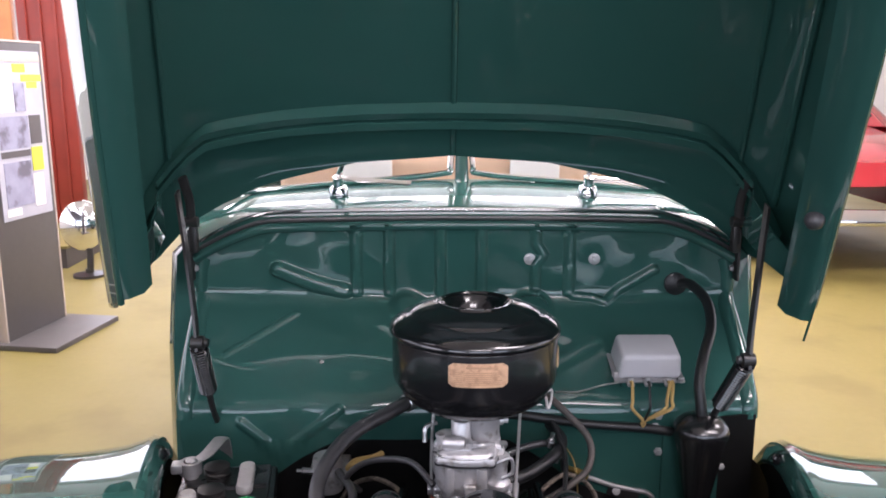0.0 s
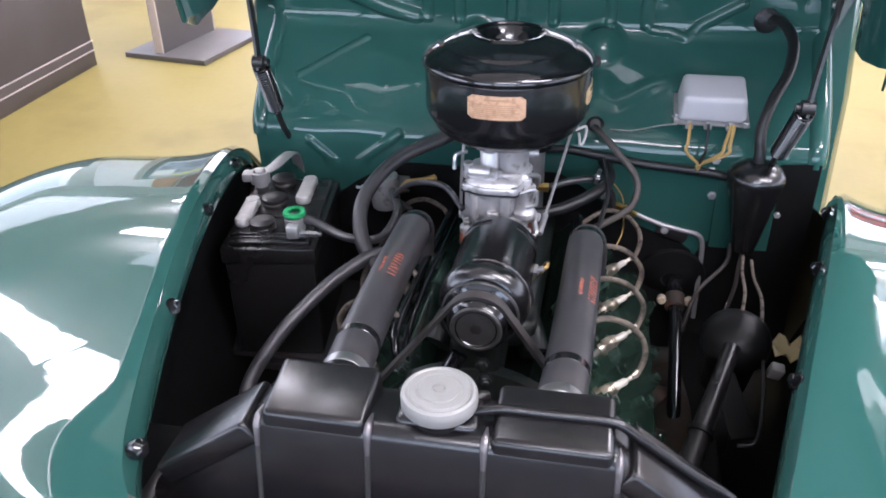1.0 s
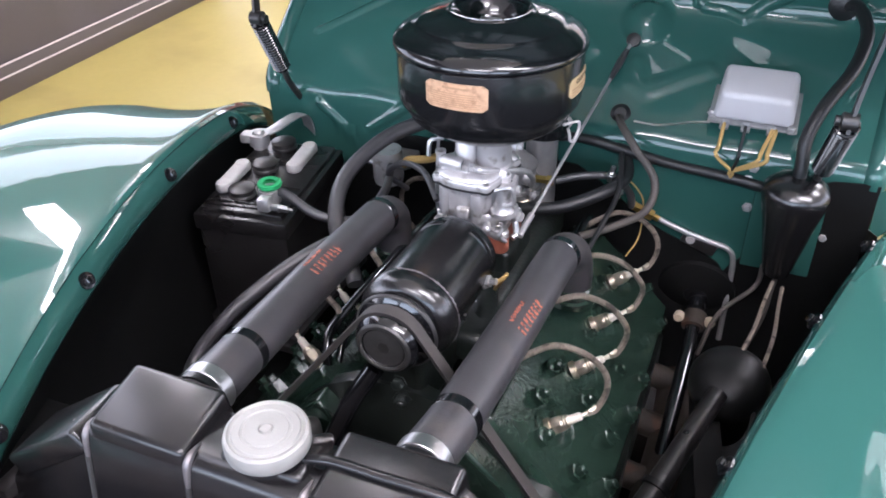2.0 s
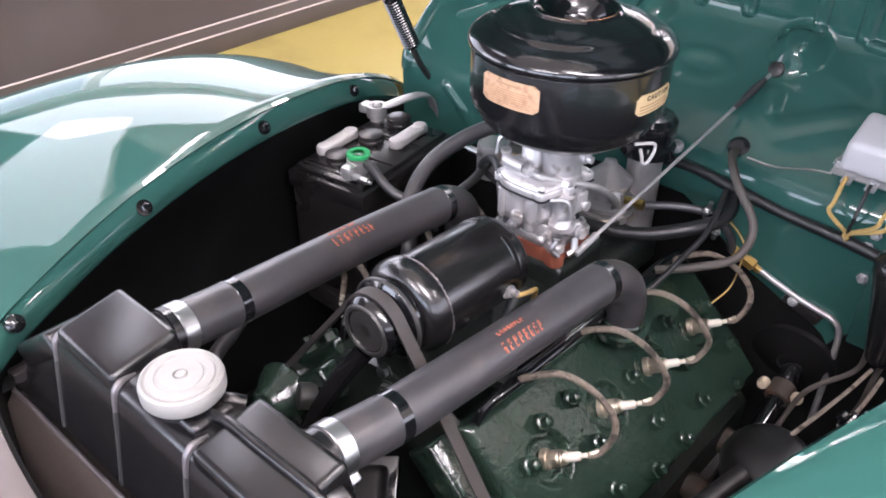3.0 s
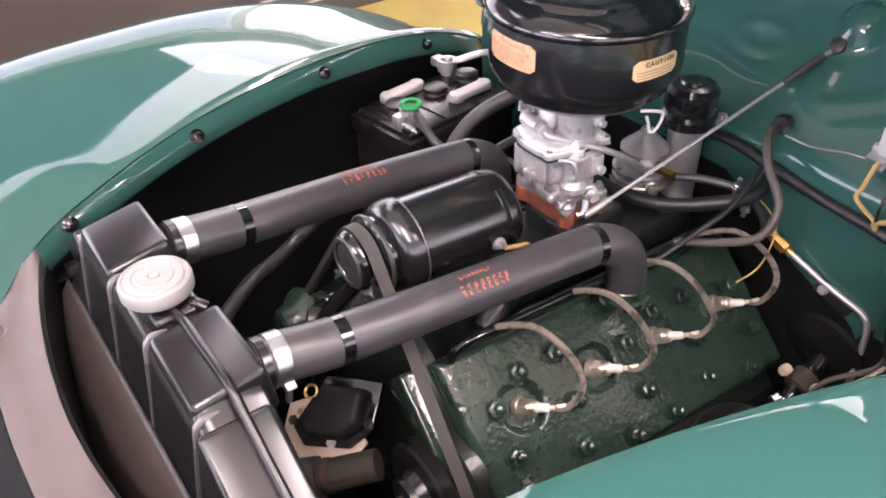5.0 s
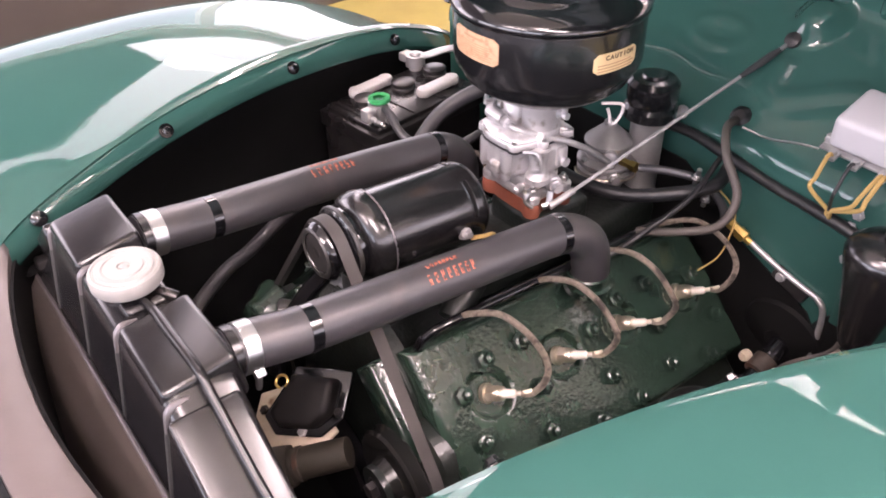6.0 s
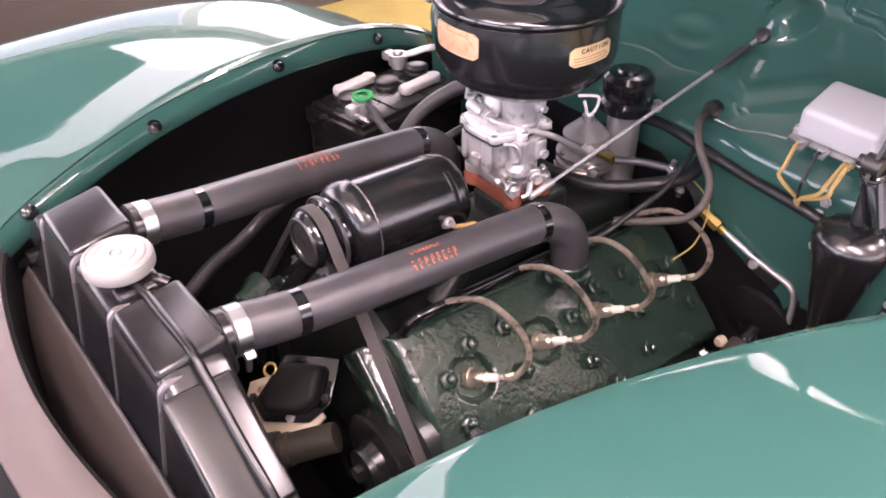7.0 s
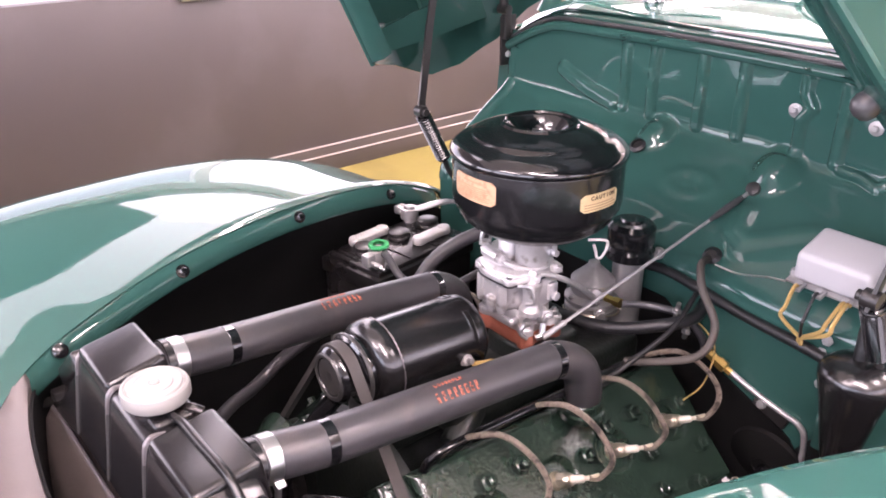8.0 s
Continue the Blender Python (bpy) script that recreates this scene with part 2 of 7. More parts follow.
def join(*bms):
    """Several bmeshes into one."""
    out = bms[0]
    for b in bms[1:]:
        me = bpy.data.meshes.new("tmp")
        b.to_mesh(me)
        b.free()
        out.from_mesh(me)
        bpy.data.meshes.remove(me)
    return out


def spline(points, per=10):
    """Points along a smooth curve through the given ones."""
    p = [np.array(q, float) for q in points]
    p = [2 * p[0] - p[1]] + p + [2 * p[-1] - p[-2]]
    out = []
    for i in range(1, len(p) - 2):
        for k in range(per):
            t = k / per
            out.append(0.5 * (2 * p[i] + (p[i + 1] - p[i - 1]) * t + (2 * p[i - 1] - 5 * p[i] + 4 * p[i + 1] - p[i + 2]) * t * t
                              + (3 * p[i] - p[i - 1] - 3 * p[i + 1] + p[i + 2]) * t ** 3))
    out.append(p[-2])
    return [Vector(q) for q in out]


def tube(points, r, n=10, per=8, smooth=True, radii=None, flat=1.0):
    """A round cable or pipe through the points."""
    c = spline(points, per) if smooth else [Vector(q) for q in points]
    bm = bmesh.new()
    side = None
    rings = []
    for i, q in enumerate(c):
        d = (c[min(i + 1, len(c) - 1)] - c[max(i - 1, 0)]).normalized()
        if side is None:
            side = d.orthogonal().normalized()
        side = (side - d * side.dot(d)).normalized()
        o = d.cross(side)
        rr = r if radii is None else float(np.interp(i / (len(c) - 1), np.linspace(0, 1, len(radii)), radii))
        rings.append([bm.verts.new(q + (side * math.cos(2 * math.pi * k / n) + o * math.sin(2 * math.pi * k / n) * flat) * rr) for k in range(n)])
    for a, b in zip(rings, rings[1:]):
        for k in range(n):
            bm.faces.new((a[k], a[(k + 1) % n], b[(k + 1) % n], b[k]))
    bm.faces.new(rings[0][::-1])
    bm.faces.new(rings[-1])
    return bm


def sheet(grid, thick=0.0, closed=False):
    """A surface through rows of points; thick gives it a back."""
    bm = bmesh.new()
    v = [[bm.verts.new(p) for p in row] for row in grid]
    for a, b in zip(v, v[1:]):
        m = len(a)
        for k in range(m if closed else m - 1):
            bm.faces.new((a[k], a[(k + 1) % m], b[(k + 1) % m], b[k]))
    if thick:
        bm.normal_update()
        bmesh.ops.solidify(bm, geom=bm.faces[:], thickness=thick)
    return bm


def hexbolt(r=0.008, h=0.007, stud=0.0):
    """A hexagon head on a washer, with the stud's end."""
    prof = [(r * 1.35, 0), (r * 1.35, 0.0015), (r, 0.0016), (r, h), (r * 0.8, h + 0.0012)]
    if stud:
        prof += [(r * 0.55, h + 0.0012), (r * 0.55, h + stud), (r * 0.4, h + stud + 0.001)]
    prof.append((0, prof[-1][1] + 0.0003))
    a = lathe(prof, 6, cap=False)
    return a


def curve_at(table, y):
    a = np.array(table, float)
    return float(np.interp(y, a[:, 0], a[:, 1]))


def smooth_at(table, y):
    """Smooth reading of a table of (place, value)."""
    a = np.array(table, float)
    k = np.linspace(-1, 1, 17)[1:-1]
    return float(np.average([np.interp(y + d * 0.09, a[:, 0], a[:, 1]) for d in k], weights=1 - np.abs(k)))


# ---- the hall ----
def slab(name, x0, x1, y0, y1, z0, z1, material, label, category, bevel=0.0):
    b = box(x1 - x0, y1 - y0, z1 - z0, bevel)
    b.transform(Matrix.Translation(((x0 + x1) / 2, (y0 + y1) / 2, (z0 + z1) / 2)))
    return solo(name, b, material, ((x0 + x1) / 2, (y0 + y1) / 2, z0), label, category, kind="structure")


HALL_X0, HALL_X1, HALL_Y0, HALL_Y1, HALL_Z = -6.0, 8.0, -6.0, 12.0, 3.6
slab("floor", HALL_X0, HALL_X1, 0.5, HALL_Y1, -0.1, 0.0, FLOORM, "worn yellow painted floor of the hall", "floor")
# out of view; grey instead of yellow to keep yellow bounce off the hood
slab("floor_front", HALL_X0, HALL_X1, HALL_Y0, 0.5, -0.1, 0.0, WALLGREY, "unseen floor in front of the car, made grey-brown to limit yellow bounce", "floor")
slab("ceiling", HALL_X0, HALL_X1, HALL_Y0, HALL_Y1, HALL_Z, HALL_Z + 0.2, WHITE, "plain white plastered ceiling of the hall", "ceiling")
# unseen dark field, added so the fender reflects a dark patch
slab("ceiling_field", -5.9, -2.1, -4.5, 2.5, HALL_Z - 0.02, HALL_Z - 0.004, WALLGREY, "dark grey unseen ceiling field, added for the dark patch reflected in the fender", "ceiling")
sb, sc = [], []
for x0, x1, z0, z1 in ((HALL_X0, HALL_X1, 0, 0.9), (HALL_X0, HALL_X1, 3.3, HALL_Z), (HALL_X0, -5.1, 0.9, 3.3), (-1.7, -1.25, 0.9, 3.3), (2.15, 2.6, 0.9, 3.3), (6.0, HALL_X1, 0.9, 3.3)):
    b = box(x1 - x0, 0.2, z1 - z0, 0)
    b.transform(Matrix.Translation(((x0 + x1) / 2, HALL_Y1 + 0.1, (z0 + z1) / 2)))
    sb.append(b)
    c = b.copy()
    c.transform(Matrix.Translation((0, HALL_Y0 - HALL_Y1 - 0.2, 0)))
    sc.append(c)
solo("wall_north", join(*sb), WHITE, (1, HALL_Y1 + 0.1, 0), "white plastered wall with three wide window openings", "wall", kind="structure")
solo("wall_south", join(*sc), WALLGREY, (1, HALL_Y0 - 0.1, 0), "grey-brown wall with three wide window openings", "wall", kind="structure")
# side walls with window openings
for nm, xw in (("wall_west", HALL_X0 - 0.1), ("wall_east", HALL_X1 + 0.1)):
    sb = []
    for y0, y1, z0, z1 in ((HALL_Y0, HALL_Y1, 0, 0.9), (HALL_Y0, HALL_Y1, 3.3, HALL_Z), (HALL_Y0, -4.7, 0.9, 3.3)) + (((-0.5, -0.4, 0.9, 3.3), (3.3, 3.5, 0.9, 3.3), (8.7, HALL_Y1, 0.9, 3.3)) if xw < 0 else ((-0.5, 0.1, 0.9, 3.3), (4.3, 4.9, 0.9, 3.3), (9.1, HALL_Y1, 0.9, 3.3))):
        b = box(0.2, y1 - y0, z1 - z0, 0)
        b.transform(Matrix.Translation((xw, (y0 + y1) / 2, (z0 + z1) / 2)))
        sb.append(b)
    solo(nm, join(*sb), WHITE, (xw, 3, 0), "white plastered wall with wide window openings", "wall", kind="structure")

for lx, ly, deg, llen, lwide in LAMP_AT:
    lamp = thing("ceiling_lamp", (lx, ly, HALL_Z), "long white strip lamp with glowing diffuser, out of view under the ceiling", "lamp", group="lamps under the ceiling")
    m = Matrix.Translation((lx, ly, HALL_Z - 0.34)) @ Matrix.Rotation(radians(deg), 4, 'Z')
    b = box(llen, lwide, 0.05, 0.012)
    b.transform(m)
    part("diffuser", b, LAMPGLOW, lamp, "glowing white diffuser")
    b = box(llen + 0.04, 0.07, 0.03, 0.004)
    b.transform(m @ Matrix.Translation((0, 0, 0.042)))
    part("lamp_housing", b, WHITE, lamp)
    for dx in (-0.37 * llen, 0.37 * llen):
        p = m @ Vector((dx, 0, 0))
        part("hanger", tube([(p.x, p.y, HALL_Z), (p.x, p.y, HALL_Z - 0.15), (p.x, p.y, HALL_Z - 0.29)], 0.006, 6), STEEL, lamp)

# unseen panels, added so the fender and cowl reflect something pale
for lx, ly, wx, wy, deg in FILL_AT:
    panel = thing("fill_panel", (lx, ly, HALL_Z), "added pale glowing panel standing in for a bright ceiling, in a white frame", "lamp", group="luminous panels under the ceiling")
    b = box(wx, wy, 0.02, 0.004)
    m = Matrix.Translation((lx, ly, HALL_Z)) @ Matrix.Rotation(radians(deg), 4, 'Z')
    b.transform(m @ Matrix.Translation((0, 0, -0.045)))
    part("diffuser", b, FILLGLOW, panel, "pale glowing face of the added panel")
    b = box(wx + 0.08, wy + 0.08, 0.03, 0.004)
    b.transform(m @ Matrix.Translation((0, 0, -0.019)))
    part("panel_frame", b, WHITE, panel)

# grey-brown partition with a dark base board
PW = -2.72
part_wall = thing("wall_partition", (PW, 1.2, 0), "grey-brown partition wall with a dark base board", "wall", kind="structure")
b = box(0.08, 6.6, 0.84, 0.002)
b.transform(Matrix.Translation((PW - 0.045, 0.9, 0.42 + 0.14)))
part("panel", b, PANELM, part_wall)
b = box(0.09, 6.6, 0.14, 0.001)
b.transform(Matrix.Translation((PW - 0.045, 0.9, 0.07)))
part("base_board", b, WALLBASE, part_wall, "dark brown base board")
for z in (0.142, 0.088):
    b = box(0.006, 6.6, 0.007, 0.001)
    b.transform(Matrix.Translation((PW + 0.002, 0.9, z)))
    part("trim_line", b, TRIMLINE, part_wall, "thin pale trim line")
b = box(0.03, 0.22, 0.02, 0.006)
b.transform(Matrix.Translation((PW + 0.010, 1.90, 0.945)))
part("handle", b, STEEL, part_wall, "pale metal handle bar")

# sign board on a foot
sign = thing("sign_board", (-2.36, 4.62, 0), "dark free-standing sign board with pale edge and pinned papers", "sign")
sd = Vector((0.16, 0.98, 0)).normalized()
sn = Vector((sd.y, -sd.x, 0))
s0 = Vector((-2.40, 4.37, 0))


def on_sign(a0, a1, z0, z1, t, off, bevel=0.002):
    b = box(a1 - a0, t, z1 - z0, bevel)
    m = Matrix((sd, sn, Vector((0, 0, 1)))).transposed().to_4x4()
    b.transform(Matrix.Translation(s0 + sd * ((a0 + a1) / 2) + sn * off + Vector((0, 0, (z0 + z1) / 2))) @ m)
    return b


part("board", on_sign(0, 0.52, 0.03, 1.66, 0.05, 0), SIGNM, sign)
part("edge_strip", on_sign(-0.012, 0.0, 0.03, 1.67, 0.056, 0), SIGNEDGE, sign, "pale edge strip")
part("edge_strip", on_sign(0.52, 0.532, 0.03, 1.67, 0.056, 0), SIGNEDGE, sign, "pale edge strip")
part("edge_strip", on_sign(-0.012, 0.532, 1.66, 1.672, 0.056, 0), SIGNEDGE, sign, "pale edge strip")
part("foot_plate", on_sign(-0.05, 0.58, 0.0, 0.03, 0.56, 0.06), SIGNM, sign, "flat dark foot plate")
for a0, a1, z0, z1, m in ((0.06, 0.49, 0.694, 1.612, PAPER), (0.08, 0.49, 1.556, 1.596, SIGNEDGE), (0.25, 0.356, 1.498, 1.544, YELLOWPAPER), (0.313, 0.489, 1.448, 1.486, YELLOWPAPER),
                          (0.356, 0.447, 1.411, 1.446, YELLOWPAPER), (0.08, 0.231, 1.284, 1.518, WHITE), (0.245, 0.33, 1.285, 1.44, PHOTO), (0.09, 0.338, 1.082, 1.259, PHOTO), (0.35, 0.45, 1.10, 1.26, SIGNM),
                          (0.09, 0.335, 1.036, 1.071, SIGNM), (0.345, 0.443, 0.948, 1.082, YELLOWPAPER), (0.10, 0.33, 0.765, 1.011, PHOTO), (0.342, 0.43, 0.746, 0.93, WHITE), (0.089, 0.21, 0.716, 0.754, WHITE)):
    part("paper", on_sign(a0, a1, z0, z1, 0.003, 0.027 + 0.003 * random.random() + (0.004 if m is not PAPER else 0), 0), m, sign, "pinned printed paper")

# stage with a red door case behind the sign board
slab("stage", -5.5, -2.9, 6.3, 9.0, 0.0, 0.16, WALLBASE, "low dark-edged stage with a yellow top", "stage")
slab("stage_top", -5.5, -2.88, 6.28, 9.0, 0.16, 0.18, FLOORM, "yellow painted top of the low stage", "stage")
case = thing("door_1", (-3.6, 7.4, 0.18), "red-stained wooden door case with varnished post", "door", kind="structure")
for x0, x1, y, m, nm in ((-3.62, -3.18, 7.4, REDWOOD, "door_leaf"), (-3.86, -3.66, 7.38, ORANGEWOOD, "door_post"), (-4.7, -3.9, 7.45, WHITE, "side_panel")):
    b = box(x1 - x0, 0.09, 2.7, 0.006)
    b.transform(Matrix.Translation(((x0 + x1) / 2, y, 0.18 + 1.35)))
    part(nm, b, m, case)
for k in range(3):
    b = box(0.02, 0.02, 2.6, 0.004)
    b.transform(Matrix.Translation((-3.54 + 0.13 * k, 7.345, 0.18 + 1.35)))
    part("moulding", b, REDWOOD, case)

# chrome car headlight beside the stage, set on an added post
cl = thing("chrome_lamp", (-2.62, 6.0, 0), "round chrome car headlight, set on an added short dark post", "lamp")
b = lathe([(0, -0.15), (0.07, -0.14), (0.125, -0.09), (0.155, -0.01), (0.158, 0.03), (0.150, 0.05), (0.135, 0.058), (0.09, 0.085), (0, 0.10)], 32)
bmesh.ops.scale(b, vec=(1.0, 1.18, 1.0), verts=b.verts)
b.transform(Matrix.Translation((-2.62, 6.0, 0.40)) @ frame_from((0.2, -1, 0.1)))
part("lamp_body", b, CHROME, cl)
part("post", tube([(-2.62, 6.06, 0.30), (-2.61, 6.06, 0.2), (-2.61, 6.05, 0.1), (-2.62, 6.05, 0.0)], 0.025, 10), SATIN, cl)
b = lathe([(0.12, 0), (0.12, 0.02), (0.03, 0.03), (0.03, 0.06)], 24)
b.transform(Matrix.Translation((-2.62, 6.05, 0)))
part("foot", b, SATIN, cl)


# parked red car in the back
def red_car():
    at = Vector((3.35, 8.2, 0))
    car = thing("parked_car", at, "glossy dark red old sedan with chrome bumper, parked behind", "car")
    # sections along the length, front towards the camera
    W = 0.86
    rows = []
    for y, zt, w in ((-2.3, 0.70, 0.62), (-2.2, 0.86, 0.76), (-1.9, 0.96, 0.84), (-1.2, 1.02, W), (-0.9, 1.06, W), (-0.5, 1.10, W), (0.6, 1.10, W), (1.4, 1.06, W), (2.0, 0.95, 0.82), (2.3, 0.75, 0.68)):
        ring = []
        for k in range(13):
            a = math.pi * k / 12
            cx = math.copysign(abs(math.cos(a)) ** 0.45, math.cos(a))
            ring.append((at.x + w * cx, at.y + y, 0.32 + (zt - 0.32) * math.sin(a) ** 0.55))
        rows.append(ring)
    part("body", sheet(rows, 0.01), REDCAR, car)
    rows = []
    for y, z in ((-0.85, 1.05), (-0.35, 1.48), (0.1, 1.56), (0.8, 1.54), (1.3, 1.36), (1.75, 1.05)):
        w = 0.78 - (z - 1.05) * 0.34
        rows.append([(at.x + w * math.copysign(abs(math.cos(math.pi * k / 10)) ** 0.4, math.cos(math.pi * k / 10)), at.y + y, 1.0 + (z - 1.0) * (math.sin(math.pi * k / 10) ** 0.35)) for k in range(11)])
    part("roof", sheet(rows, 0.01), REDCAR, car)
    for s in (-1, 1):
        b = box(0.01, 1.5, 0.28, 0.004)
        b.transform(Matrix.Translation((at.x + s * 0.745, at.y + 0.45, 1.25)) @ Matrix.Rotation(-s * 0.3, 4, 'Y'))
        part("side_window", b, BLACK, car, "dark side window")
    b = box(1.15, 0.012, 0.44, 0.02)
    b.transform(Matrix.Translation((at.x, at.y - 0.60, 1.28)) @ Matrix.Rotation(radians(-48), 4, 'X'))
    part("windscreen", b, BLACK, car, "dark windscreen")
    part("bumper", tube([(at.x - 0.95, at.y - 2.1, 0.5), (at.x - 0.85, at.y - 2.38, 0.5), (at.x, at.y - 2.5, 0.5), (at.x + 0.85, at.y - 2.38, 0.5), (at.x + 0.95, at.y - 2.1, 0.5)], 0.07, 12, flat=0.5), CHROME, car, "chrome front bumper")
    for s in (-1, 1):
        b = lathe([(0, 0.06), (0.06, 0.05), (0.095, 0.02), (0.105, 0)], 20)
        b.transform(Matrix.Translation((at.x + s * 0.62, at.y - 2.24, 0.74)) @ frame_from((0, -1, 0)))
        part("headlight", b, CHROME, car, "chrome-ringed headlight")
    for s in (-1, 1):
        for y in (-1.45, 1.35):
            w = part("wheel", put(lathe([(0, 0.09), (0.18, 0.09), (0.2, 0.1), (0.30, 0.1), (0.335, 0.07), (0.34, 0), (0.335, -0.07), (0.2, -0.09), (0, -0.09)], 28), (at.x + s * 0.74, at.y + y, 0.34), (s, 0, 0)), TYRE, car, "black tyre")
            part("hub_cap", put(lathe([(0.17, 0), (0.15, 0.02), (0.08, 0.035), (0, 0.04)], 20), (at.x + s * 0.832, at.y + y, 0.34), (s, 0, 0)), CHROME, w, "chrome hub cap")
    return car


red_car()

# ---- the green car ----
car = thing("vintage_car", (CX, 1.6, 0), "glossy dark green open vintage car with its hood raised", "car")
LOWER = Matrix.Translation((0.004, 0, -0.014))
MIRROR = Matrix.Translation((2 * CX, 0, 0)) @ Matrix.Diagonal((-1, 1, 1, 1))

RAIL_X = [(0.15, -0.10), (0.40, -0.12), (0.44, -0.16), (0.47, -0.215), (0.53, -0.285), (0.575, -0.298), (0.79, -0.353), (1.046, -0.423), (1.303, -0.494), (1.50, -0.545), (1.9, -0.60)]
RAIL_Z = [(0.15, 0.40), (0.25, 0.56), (0.35, 0.72), (0.42, 0.812), (0.47, 0.825), (0.53, 0.838), (0.575, 0.850), (0.68, 0.880), (0.79, 0.900), (0.92, 0.907), (1.046, 0.902), (1.18, 0.886), (1.303, 0.862), (1.40, 0.828), (1.50, 0.780), (1.9, 0.40)]
CROWN = [(0.0, 0.48), (0.10, 0.70), (0.22, 0.82), (0.4, 0.895), (0.65, 0.925), (0.9, 0.930), (1.05, 0.918), (1.15, 0.898), (1.25, 0.868), (1.4, 0.795), (1.55, 0.69), (1.75, 0.50), (1.9, 0.36)]


def rail(y):
    return smooth_at(RAIL_X, y), smooth_at(RAIL_Z, y)


def fender_point(y, u):
    """The left fender: u runs from the rail outwards and down."""
    x0, z0 = rail(y)
    zc = smooth_at(CROWN, y)
    def at(q):
        if q <= 0.06:
            return x0 - 0.2 * q, z0 + 0.067 * q
        if q <= 0.52:
            w = (q - 0.06) / 0.46
            xa, za = x0 - 0.012, z0 + 0.004
            return xa + (-0.70 - xa) * w, zc - (zc - za) * (1 - w) ** 2.15
        if q <= 0.90:
            th = (q - 0.52) / 0.38 * 1.45
            return -0.70 - 0.205 * math.sin(th), zc - 0.275 * (1 - math.cos(th))
        w = (q - 0.90) / 0.10
        return -0.9035 - 0.0015 * w, (zc - 0.242) * (1 - w) + min(zc - 0.3, 0.5) * w
    pts = [at(q) for q in (np.clip(u + np.linspace(-1, 1, 9) * min(0.05, u - 0.06, 1.0 - u), 0, 1) if u > 0.06 else [u])]
    return (sum(p[0] for p in pts) / len(pts), y, sum(p[1] for p in pts) / len(pts))


def fender(mirror):
    ys = np.linspace(0.05, 1.88, 170)
    us = np.r_[0, 0.03, 0.06, np.linspace(0.08, 1.0, 70)]
    g = np.array([[fender_point(y, u) for u in us] for y in ys])
    # even out the curvature away from the rail
    hold = np.clip((us - 0.06) / 0.08, 0, 1)[None, 1:-1, None]
    for _ in range(40):
        mean = (g[:-2, 1:-1] + g[2:, 1:-1] + g[1:-1, :-2] + g[1:-1, 2:]) / 4
        g[1:-1, 1:-1] += 0.6 * hold * (mean - g[1:-1, 1:-1])
    bm = sheet(g.tolist(), 0.004)
    # flange that the hood rests on, turned down inside the rail
    rows = []
    for y in np.linspace(0.47, 1.46, 48):
        x, z = rail(y)
        rows.append([(x, y, z + 0.0005), (x + 0.010, y, z - 0.010), (x + 0.016, y, z - 0.030), (x + 0.013, y, z - 0.038)])
    fl = sheet(rows, 0.003)
    # dark inner wall of the engine bay
    rows = []
    for y in np.linspace(0.44, 1.50, 32):
        x, z = rail(y)
        rows.append([(x + 0.010, y, z - 0.039), (x - 0.01, y, z - 0.08), (x - 0.03, y, z - 0.2), (x + 0.02, y, 0.42), (x + 0.10, y, 0.33)])
    inner = sheet(rows, 0.003)
    if mirror:
        for b in (bm, fl, inner):
            b.transform(LOWER @ MIRROR)
    f = part("fender", bm, PAINT, car, "glossy green rounded front fender")
    part("flange", fl, PAINT, f)
    part("inner_wall", inner, DARKIN, f, "black inner wheelhouse wall")
    for y in (0.575, 0.79, 1.046, 1.303):
        x, z = rail(y)
        n = Vector((0.85, 0, 0.5))
        if y < 0.6:
            b = put(lathe([(0.011, -0.002), (0.0125, 0.004), (0.011, 0.012), (0.006, 0.016), (0, 0.017)], 16), (x + 0.012, y, z - 0.006), n)
        else:
            b = join(put(lathe([(0.0115, 0), (0.0110, 0.0025), (0.004, 0.003), (0, 0.003)], 18), (x + 0.0135, y, z - 0.0155), n), put(hexbolt(0.0062, 0.005), (x + 0.0165, y, z - 0.0138), n))
        if mirror:
            b.transform(LOWER @ MIRROR)
        part("bumper_stop" if y < 0.6 else "bolt", b, BLACK, f)
    return f


fender(False)
fender(True)

# front panel between the fenders with its grey pad
BAND_OUT = [(-0.40, 0.565), (-0.36, 0.545), (-0.30, 0.505), (-0.235, 0.45), (-0.17, 0.430), (-0.08, 0.424), (0, 0.422)]
BAND_IN = [(-0.40, 0.57), (-0.36, 0.545), (-0.30, 0.518), (-0.235, 0.498), (-0.17, 0.487), (-0.08, 0.475), (0, 0.472)]
xs = np.linspace(-0.395, 0.395, 67)
def band_y(tab, x):
    return smooth_at(tab, -abs(x))
rows = []
for x in xs:
    yo, yi = band_y(BAND_OUT, x), band_y(BAND_IN, x)
    z = 0.822 + 0.02 * max(0, abs(x) - 0.25) / 0.1
    rows.append([(CX + x, yo - 0.002, z - 0.012), (CX + x, yo, z - 0.002), (CX + x, yo * 0.7 + yi * 0.3, z + 0.003), (CX + x, yo * 0.3 + yi * 0.7, z + 0.002), (CX + x, yi, z - 0.004), (CX + x, yi + 0.001, z - 0.02)])
part("front_pad", sheet(rows, 0.003), FELT, car, "grey-brown glossy pad along the grille panel")
rows = []
for x in xs:
    yo, yi = band_y(BAND_OUT, x), band_y(BAND_IN, x)
    rows.append([(CX + x, yi + 0.004, 0.814), (CX + x, yi + 0.006, 0.74), (CX + x, yi + 0.01, 0.62), (CX + x, yi + 0.012, 0.4)])
